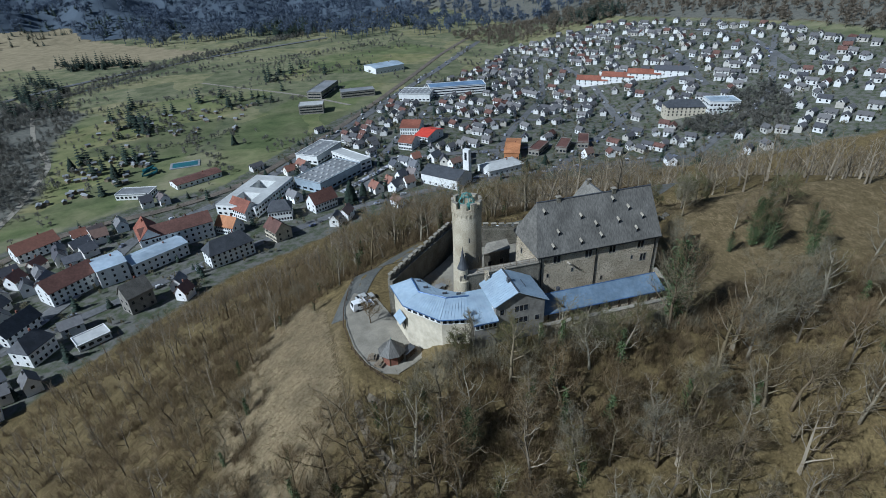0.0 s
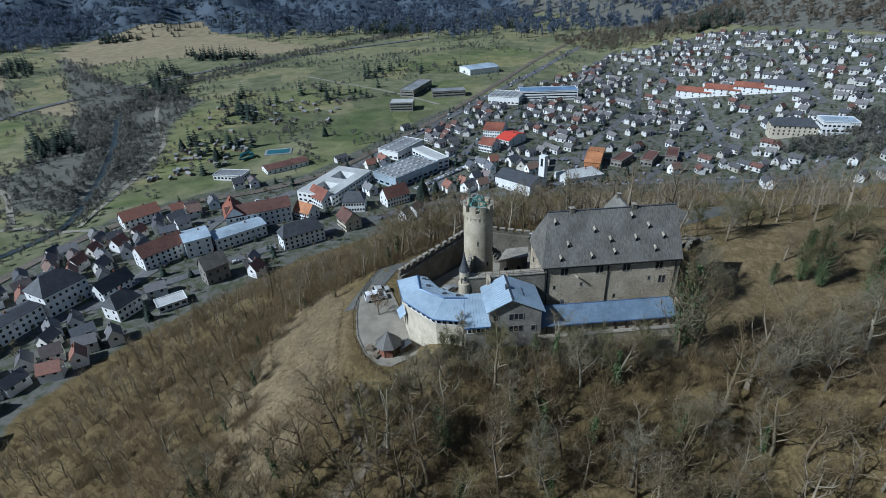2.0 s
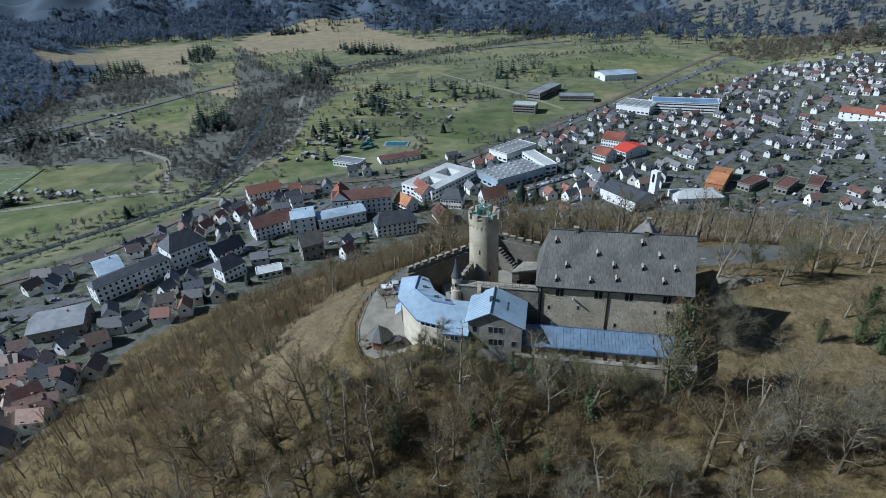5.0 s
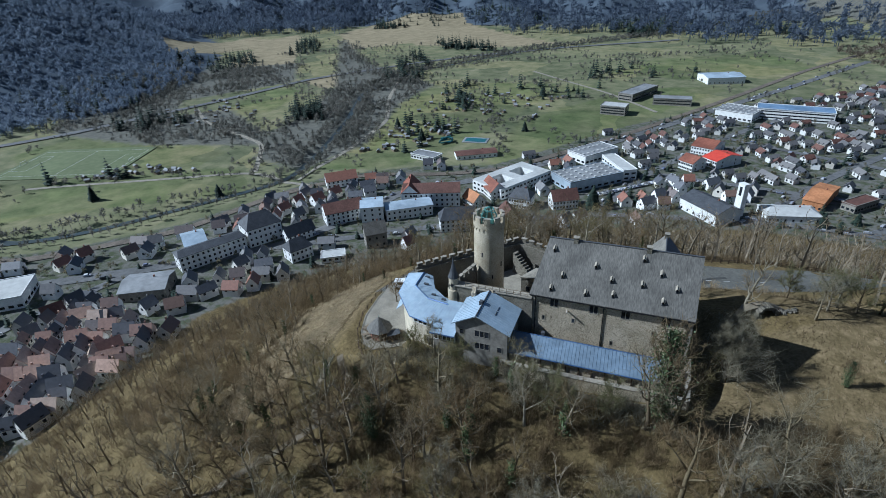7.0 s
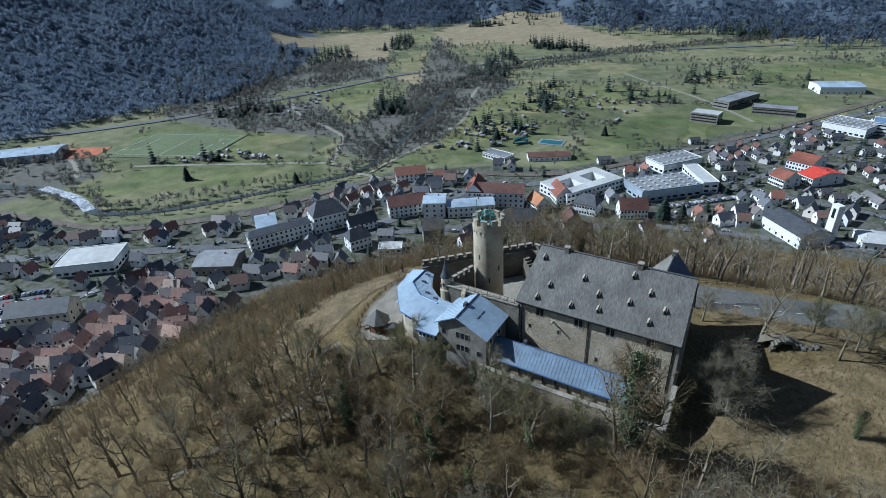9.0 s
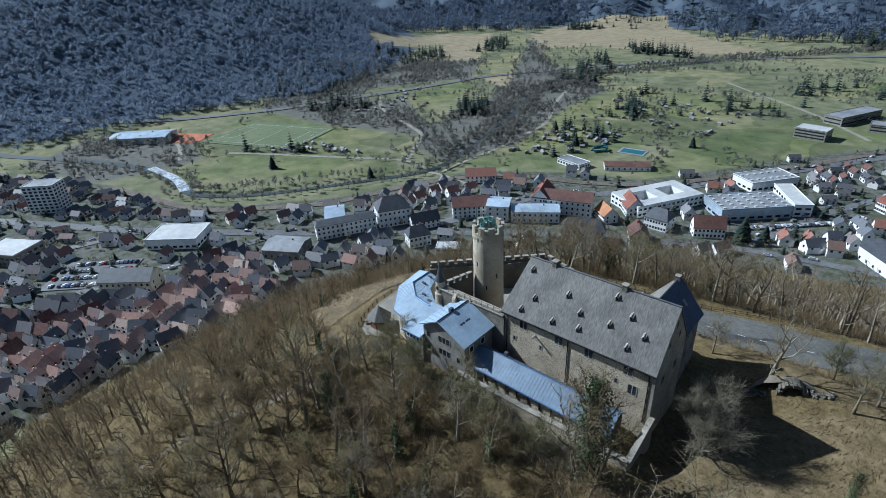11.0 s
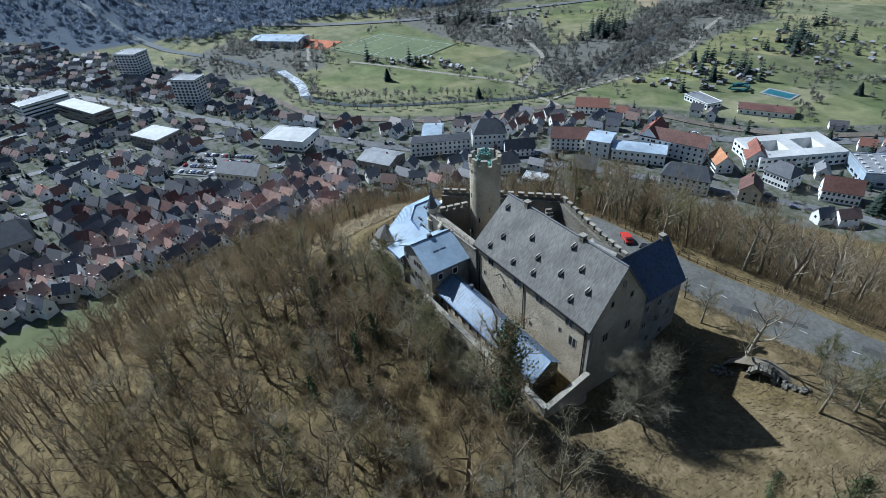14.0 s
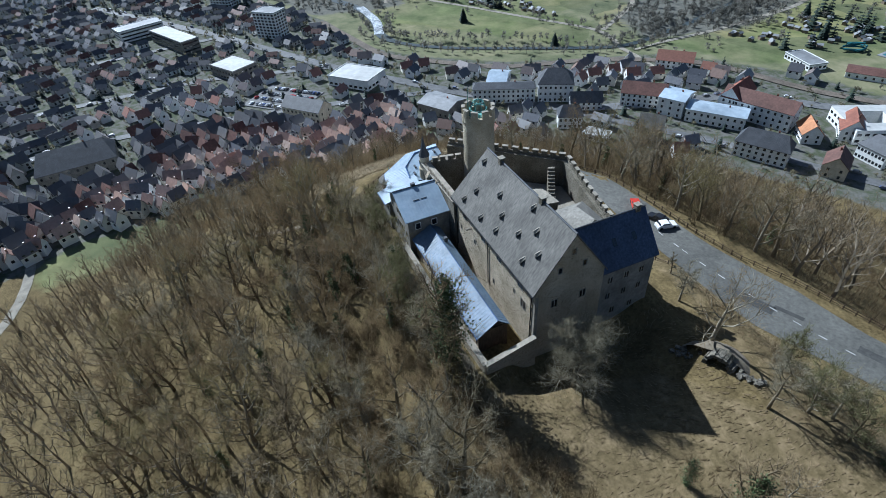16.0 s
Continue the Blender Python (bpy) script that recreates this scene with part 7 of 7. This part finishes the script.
# dense low brush on the west and south-west slope
shrub = []
for k in range(6):
    r = random.Random(900 + k)
    g = Geo()
    for _ in range(30):
        a, tilt = r.uniform(0, 6.28), abs(r.gauss(0, 0.55))
        p = Vector((r.gauss(0, 0.5), r.gauss(0, 0.5), 0))
        e = Vector((math.cos(a) * math.sin(tilt), math.sin(a) * math.sin(tilt), math.cos(tilt))) * r.uniform(2.2, 4.6)
        s_ = Vector((r.gauss(0, 1), r.gauss(0, 1), 0)).normalized() * 0.045
        g.add([p - s_, p + s_, p + e], [(0, 1, 2)])
        for f in (0.45, 0.7):
            q = p + e * f
            e2 = (e.normalized() + Vector((r.gauss(0, .5), r.gauss(0, .5), r.gauss(0, .4)))) * r.uniform(0.7, 1.5)
            g.add([q - s_ * 0.8, q + s_ * 0.8, q + e2], [(0, 1, 2)])
    shrub.append(triangles(g))
sp = np.stack([rs.uniform(-150, 60, 14000), rs.uniform(-10, 260, 14000)], 1)
sp = sp[wooded(sp)]
west = sp[(sp[:, 0] < 14) | (sp[:, 1] > 120)][:2000]
zz = land(west[:, 0], west[:, 1])
tagged(scatter("slope_brush", shrub, [(x, y, z, rng.uniform(0, 6.28), rng.uniform(0.6, 1.15), rng.randrange(6)) for (x, y), z in zip(west, zz)], M_TWIG), "dense brown leafless brush on the hillside", "vegetation", kind="stuff")

near_west = inside_pts(640, [(-64, 60), (-15, 62), (-12, 90), (-7, 112), (0, 121), (20, 134), (-8, 152), (-60, 130)])
zz = land(near_west[:, 0], near_west[:, 1])
tagged(scatter("bank_brush", shrub, [(x, y, z, rng.uniform(0, 6.28), rng.uniform(0.45, 0.9), rng.randrange(6)) for (x, y), z in zip(near_west, zz)], M_TWIG), "brown brush beside the dry bank", "vegetation", kind="stuff")
verge = inside_pts(110, [(62, 118), (74, 118), (84, 119.5), (96, 123), (108, 129), (116, 126), (106, 117), (92, 113), (80, 115)])
zz = land(verge[:, 0], verge[:, 1])
tagged(scatter("verge_brush", shrub, [(x, y, z, rng.uniform(0, 6.28), rng.uniform(0.3, 0.6), rng.randrange(6)) for (x, y), z in zip(verge, zz)], M_DRYGRASS), "straw-coloured brush along the lane's bank", "vegetation", kind="stuff")
foot = inside_pts(150, [(17, 77.5), (24, 76.5), (31, 74.2), (72, 75.2), (73, 70), (12, 70)])
foot = foot[outside(foot[:, 0], foot[:, 1], terrace) > 0.5]
zz = land(foot[:, 0], foot[:, 1])
tagged(scatter("wall_shrubs", shrub, [(x, y, z, rng.uniform(0, 6.28), rng.uniform(0.45, 0.95), rng.randrange(6)) for (x, y), z in zip(foot, zz)], M_TWIG_PALE), "olive-grey leafless shrubs below the castle walls", "vegetation", kind="stuff")

slope = np.concatenate([inside_pts(620, [(10, 68), (28, 72), (72, 72), (80, 76), (80, 56), (20, 52)]), inside_pts(300, [(80, 58), (124, 66), (120, 84), (92, 80), (80, 76)])])
slope = slope[along(slope[:, 0], slope[:, 1], [(40, 74.2), (70, 75.6)]) > 1.2]
zz = land(slope[:, 0], slope[:, 1])
tagged(scatter("slope_shrubs", shrub, [(x, y, z, rng.uniform(0, 6.28), rng.uniform(0.35, 0.85), rng.randrange(6)) for (x, y), z in zip(slope, zz)], M_TWIG), "brown leafless scrub on the slope below the walls", "vegetation", kind="stuff")

tufts("bank_grass", 5000, [(-20, 84), (-13, 70), (3, 76), (2.5, 104), (-4, 118), (-16, 108)], 0.6, 0.6, M_DRYGRASS, "flattened straw-coloured dry grass on the bank")
def lying_stalks(name, n, region, length, material, label, lift=(0.1, 0.5)):
    """Long dry stalks that lie flat down the slope."""
    P = inside_pts(n, region)
    e = 1.5
    gx = (land(P[:, 0] + e, P[:, 1]) - land(P[:, 0] - e, P[:, 1])) / (2 * e)
    gy = (land(P[:, 0], P[:, 1] + e) - land(P[:, 0], P[:, 1] - e)) / (2 * e)
    a = np.arctan2(-gy, -gx) + rs.normal(0, 0.3, len(P))
    L = length * rs.uniform(0.5, 1.3, len(P))
    Q = P + np.stack([np.cos(a), np.sin(a)], 1) * L[:, None]
    side = np.stack([-np.sin(a), np.cos(a), np.zeros(len(P))], 1) * rs.uniform(0.04, 0.11, len(P))[:, None]
    A = np.column_stack([P, land(P[:, 0], P[:, 1]) + rs.uniform(*lift, len(P))])
    B = np.column_stack([Q, land(Q[:, 0], Q[:, 1]) + rs.uniform(*lift, len(P)) * 0.8])
    V = np.concatenate([A - side, A + side, B])
    i, m = np.arange(len(P)), len(P)
    tagged(part(name, array_mesh(name, V, np.stack([i, i + m, i + 2 * m], 1), material), material), label, "vegetation", kind="stuff")


lying_stalks("lying_straw", 9000, [(-12, 60), (-4, 68), (2.4, 78), (1.6, 104), (-5, 118), (-14, 108), (-22, 88), (-20, 70)], 3.2, M_DRYGRASS, "straw stalks lying down the dry bank")
lying_stalks("lying_brushwood", 5000, [(-60, 60), (-20, 66), (-22, 90), (-14, 112), (-30, 130), (-70, 110)], 2.6, M_TWIG, "fallen brushwood lying down the slope")
lying_stalks("lawn_twigs", 5200, [(72, 70), (96, 66), (140, 80), (140, 120), (118, 124), (86, 121), (72, 114)], 0.8, M_TWIG, "fallen twigs and dead leaves on the castle lawn", (0.02, 0.1))
tufts("lawn_grass", 1300, DRY[1], 0.25, 0.4, M_TWIG, "dry brown grass beside the lane", 4)
tufts("court_grass", 900, DRY[3], 0.9, 0.4, M_DRYGRASS, "tall dry grass inside the castle wall", 5)
tufts("underwood", 5500, [(-60, 25), (120, 20), (150, 70), (100, 84), (72, 74), (13, 71), (2, 76), (-16, 68), (-28, 84), (-24, 114), (-40, 130), (-80, 90)], 1.5, 0.7, M_TWIG, "brown leafless underwood on the slope", 4)
tufts("north_underwood", 7000, [(26, 131), (58, 138), (92, 142), (130, 150), (130, 185), (-20, 185), (-30, 130), (-8, 120), (8, 118)], 2.4, 0.8, M_TWIG, "brown leafless underwood below the lane", 4)

# valley trees
spruces = []
for k in range(5):
    spruces.append(tuple(triangles(g) for g in conifer(40 + k, (11, 14, 9, 16, 12)[k], (3.2, 3.9, 3.0, 4.3, 3.7)[k], 7, 7)))


def evergreens(name, pts, label, size=(0.6, 1.2)):
    zs = land(pts[:, 0], pts[:, 1])
    rows = [(x, y, z, rng.uniform(0, 6.28), rng.uniform(*size), rng.randrange(5)) for (x, y), z in zip(pts, zs)]
    w = thing(name, label, "conifers", kind="stuff")
    a = scatter("trunks", [p[0] for p in spruces], rows, M_BARK)
    b = scatter("boughs", [p[1] for p in spruces], rows, M_CONIFER)
    a.parent = b.parent = w


# a few single spruces near the foot of the hill
tr, cr = conifer(90, 19, 6.5, 18, 14)
fir = thing("dark_fir", "broad dark green fir at the edge of the town", "tree", "town firs")
part("trunk", tr, M_BARK, fir)
part("crown", cr, M_CONIFER, fir)
fir.matrix_basis = pose(28, 352, zat(28, 352))
for x, y, s in ((38, 362, 0.6), (60, 372, 0.55), (70, 368, 0.5), (-30, 416, 0.55), (-10, 428, 0.6), (165, 362, 0.6), (185, 372, 0.5), (-250, 300, 0.6), (-340, 262, 0.7), (-150, 470, 0.7), (-190, 500, 0.7), (-60, 520, 0.6)):
    copy_thing(fir, pose(x, y, zat(x, y)) @ Matrix.Scale(s, 4)).matrix_basis = pose(x, y, zat(x, y), 0, 0, rng.uniform(0, 360)) @ Matrix.Scale(s, 4)

GROVES = [(70, [(-330, 1000), (-219, 985), (-250, 1040), (-380, 1080)]), (90, [(-639, 669), (-613, 808), (-700, 900), (-740, 760)]), (150, [(-16, 1180), (79, 1240), (62, 1400), (-37, 1340)]), (40, [(-319, 484), (-281, 508), (-334, 575), (-353, 541)]), (60, [(-618, 902), (-558, 909), (-640, 1060), (-720, 1090)]),
          (40, [(-630, 1277), (-543, 1285), (-560, 1330), (-640, 1340)]), (24, [(-153, 547), (-125, 580), (-188, 716), (-207, 642)]), (60, [(-329, 727), (-256, 697), (-296, 858), (-391, 1000)]), (80, [(-400, 1375), (-425, 1500), (-219, 1450), (-217, 1356)]), (30, [(-520, 420), (-440, 410), (-440, 470), (-500, 480)]), (60, [(-700, 440), (-600, 430), (-560, 520), (-660, 640)]), (14, [(-200, 420), (-140, 430), (-110, 540), (-190, 540)]), (16, [(-120, 600), (20, 680), (0, 740), (-160, 700)]), (9, [(-420, 272), (-330, 318), (-332, 322), (-422, 278)]), (20, [(-60, 780), (120, 800), (140, 860), (-40, 880)])]
groves = [inside_pts(n, p) for n, p in GROVES]
evergreens("valley_conifers", np.concatenate(groves), "dark conifer groves among the valley meadows", (0.9, 1.6))

garden = inside_pts(4600, TOWN)
garden = garden[np.array([free(x, y, -2) for x, y in garden])]
SX, SY = np.array([q[0] for q in SPOTS]), np.array([q[1] for q in SPOTS])
gm = np.array([np.min(np.abs(x - SX) + np.abs(y - SY)) > 5.5 for x, y in garden])
garden = garden[gm]
scrub = np.concatenate([inside_pts(n, BRUSH[k]) for k, n in enumerate((600, 2900, 2900, 600))] + [inside_pts(40, MEADOW[1])])
slope_scrub = inside_pts(320, SCRUBSLOPE)
scrub = scrub + rs.normal(0, 16, scrub.shape)
scrub = scrub[np.sin(scrub[:, 0] * 0.043 + 1) * np.sin(scrub[:, 1] * 0.037) + rs.uniform(-0.5, 0.9, len(scrub)) > 0]
scrub = scrub[(outside(scrub[:, 0], scrub[:, 1], TOWN) > 6) & (along(scrub[:, 0], scrub[:, 1], RIVER) > 8) & (along(scrub[:, 0], scrub[:, 1], BYPASS) > 9) & (np.hypot(scrub[:, 0] + 440, scrub[:, 1] - 325) > 66)]
bank_trees = []
for (x0, y0), (x1, y1) in zip(RIVER[3:17], RIVER[4:18]):
    L = math.hypot(x1 - x0, y1 - y0)
    for s in range(int(L / 5)):
        for sd in (-1, 1) if y0 < 330 else (-1, 1, -1, 1):
            o = sd * rng.uniform(4.5 if y0 > 330 else 6, 16)
            bank_trees.append((x0 + (x1 - x0) * s * 5 / L - o * (y1 - y0) / L, y0 + (y1 - y0) * s * 5 / L + o * (x1 - x0) / L))

# far woods: broom-shaped bare crowns of fine upright twigs
clump = []
for k in range(6):
    r = random.Random(700 + k)
    g = Geo()
    wide, tall = (3.0, 3.6, 2.6, 4.0, 3.2, 3.4)[k], (9, 8, 10, 9.5, 7.5, 8.5)[k]
    heart = Vector((0, 0, tall * 0.56))
    for _ in range(40):
        q = Vector((r.gauss(0, 1), r.gauss(0, 1), r.gauss(0.15, 1))).normalized()
        reach = r.uniform(0.7, 1.12)
        tip = heart + Vector((q.x * wide, q.y * wide, q.z * tall * 0.44)) * reach
        o = heart + Vector((q.x * wide, q.y * wide, q.z * tall * 0.44)) * r.uniform(0.1, 0.5) + Vector((r.gauss(0, 0.5), r.gauss(0, 0.5), r.gauss(0, 0.5)))
        sd = (tip - o).cross(Vector((r.gauss(0, 1), r.gauss(0, 1), r.gauss(0, 1)))).normalized() * r.uniform(0.22, 0.5)
        g.add([tip, o - sd, o + sd], [(0, 1, 2)])
    g.add([(-0.25, 0, -0.5), (0.25, 0, -0.5), heart], [(0, 1, 2)])
    g.add([(0, -0.25, -0.5), (0, 0.25, -0.5), heart], [(0, 1, 2)])
    clump.append(triangles(g))


def far_wood(name, pts, label, size=(0.9, 1.5), material=M_WOOD_FAR_HAZED):
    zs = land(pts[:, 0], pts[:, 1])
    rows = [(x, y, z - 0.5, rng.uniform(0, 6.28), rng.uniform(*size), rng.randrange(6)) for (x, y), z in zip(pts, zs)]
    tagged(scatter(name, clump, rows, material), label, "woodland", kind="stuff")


far_wood("valley_trees", np.concatenate([scrub, slope_scrub, np.array(bank_trees)]), "bare trees and thickets along the river", (0.5, 1.25), M_THICKET)
far_wood("garden_trees", garden[: len(garden) * 4 // 5], "bare garden trees and bushes between the houses", (0.28, 0.75), M_GARDEN)
evergreens("garden_conifers", garden[len(garden) * 4 // 5:], "dark garden conifers between the houses", (0.4, 0.8))


def bare_of_fields(P, pad=4):
    for f in STUBBLE + [TOWN]:
        P = P[outside(P[:, 0], P[:, 1], f) > pad]
    return P


west_wood = bare_of_fields(np.concatenate([inside_pts(420, [(-900, 60), (-650, 130), (-760, -80), (-1150, -160)]), inside_pts(8200, [(-625, 130), (-612, 330), (-560, 470), (-600, 640), (-740, 800), (-950, 1000), (-1350, 1250), (-1350, 100), (-900, 60)])]))
far_wood("west_wood", west_wood, "leafless wood on the far valley side, coloured grey-blue for haze", (1.2, 1.9))
north_wood = bare_of_fields(np.concatenate([inside_pts(900, [(-1000, 1000), (-860, 1180), (-700, 1230), (-700, 1500), (-1350, 1500), (-1350, 1200)]), inside_pts(3600, [(-1150, 1250), (-700, 1180), (-450, 1330), (-250, 1200), (0, 1230), (120, 1100), (340, 1080), (700, 1050), (1000, 1700), (600, 2300), (-1400, 2300)])]))
far_wood("north_wood", north_wood, "leafless woods on the northern hills, coloured blue for haze", (2.2, 3.8), M_WOOD_NORTH_HAZED)
east_wood = bare_of_fields(inside_pts(2600, [(600, 250), (560, 500), (555, 680), (500, 820), (340, 850), (290, 1050), (700, 1100), (1100, 800), (1000, 250)]))
far_wood("east_wood", east_wood, "brown leafless wood above the houses", (1.2, 1.9), M_EASTWOOD)
# hedges, thickets and allotments in the valley
hedge = []
for (x0, y0), (x1, y1) in (((-60, 440), (-140, 640)), ((-210, 430), (-170, 520)), ((-170, 520), (-60, 560)), ((-120, 640), (60, 690)), ((-240, 700), (-60, 760)), ((-60, 760), (120, 860)), ((-330, 760), (-180, 900)), ((-180, 900), (60, 980)), ((-400, 420), (-300, 470)), ((-420, 560), (-300, 700)), ((-560, 760), (-420, 640)), ((-480, 900), (-300, 880)), ((-250, 340), (-330, 322)), ((-330, 322), (-410, 276)), ((-640, 900), (-460, 1000)), ((-60, 880), (160, 1040))):
    L = math.hypot(x1 - x0, y1 - y0)
    for j in range(int(L / 3)):
        if rng.random() < 0.75:
            hedge.append((x0 + (x1 - x0) * j * 3 / L + rng.gauss(0, 4), y0 + (y1 - y0) * j * 3 / L + rng.gauss(0, 4)))
loose = np.stack([rs.uniform(-650, 300, 7000), rs.uniform(240, 1250, 7000)], 1)
field = np.sin(loose[:, 0] * 0.021 + 1.3) * np.sin(loose[:, 1] * 0.017) + 0.6 * np.sin(loose[:, 0] * 0.05 + loose[:, 1] * 0.043) + rs.uniform(-0.7, 0.7, 7000)
loose = bare_of_fields(loose[field > 0.5], 3)
loose = loose[(np.hypot(loose[:, 0] + 440, loose[:, 1] - 325) > 75) & (along(loose[:, 0], loose[:, 1], RIVER) > 12) & (along(loose[:, 0], loose[:, 1], RAIL) > 8) & (along(loose[:, 0], loose[:, 1], BYPASS) > 9) & (outside(loose[:, 0], loose[:, 1], PLATEAU) > 250)]
far_wood("valley_thicket", np.concatenate([np.array(hedge), loose]), "hedges and thickets between the meadows", (0.4, 0.95), M_THICKET)
sheds_w, sheds_r = Geo(), Geo()
plots = np.concatenate([inside_pts(45, [(-200, 540), (-60, 560), (-40, 680), (-210, 660)]), inside_pts(45, [(-190, 420), (-140, 430), (-120, 520), (-190, 520)]), inside_pts(30, [(-400, 280), (-330, 320), (-300, 345), (-380, 330)]), inside_pts(35, [(-520, 480), (-420, 440), (-380, 520), (-470, 600)])])
for x, y in plots:
    m = pose(x, y, zat(x, y), 0, 0, rng.uniform(0, 360))
    sheds_w.box(-2, -1.5, -1, 2, 1.5, 2.2, m)
    sheds_r.add([(-2.3, -1.8, 2.1), (2.3, -1.8, 2.1), (2.3, 0, 3.2), (-2.3, 0, 3.2), (-2.3, 1.8, 2.1), (2.3, 1.8, 2.1)], [(0, 1, 2, 3), (3, 2, 5, 4)], m)
sh = thing("allotment_sheds", "small brown allotment sheds among gardens", "sheds", kind="stuff")
part("walls", sheds_w, M_TIMBER, sh)
part("roofs", sheds_r, M_FLATGREY, sh)
fir_pts = np.concatenate([inside_pts(420, [(-1100, 1300), (-500, 1300), (-300, 1420), (-600, 1800), (-1200, 1700)]), inside_pts(220, [(-60, 1250), (300, 1230), (260, 1400), (-80, 1420)]), inside_pts(160, [(470, 830), (540, 830), (560, 920), (440, 930)])])
evergreens("far_conifers", fir_pts, "dark conifer woods on the far hills", (0.9, 1.5))
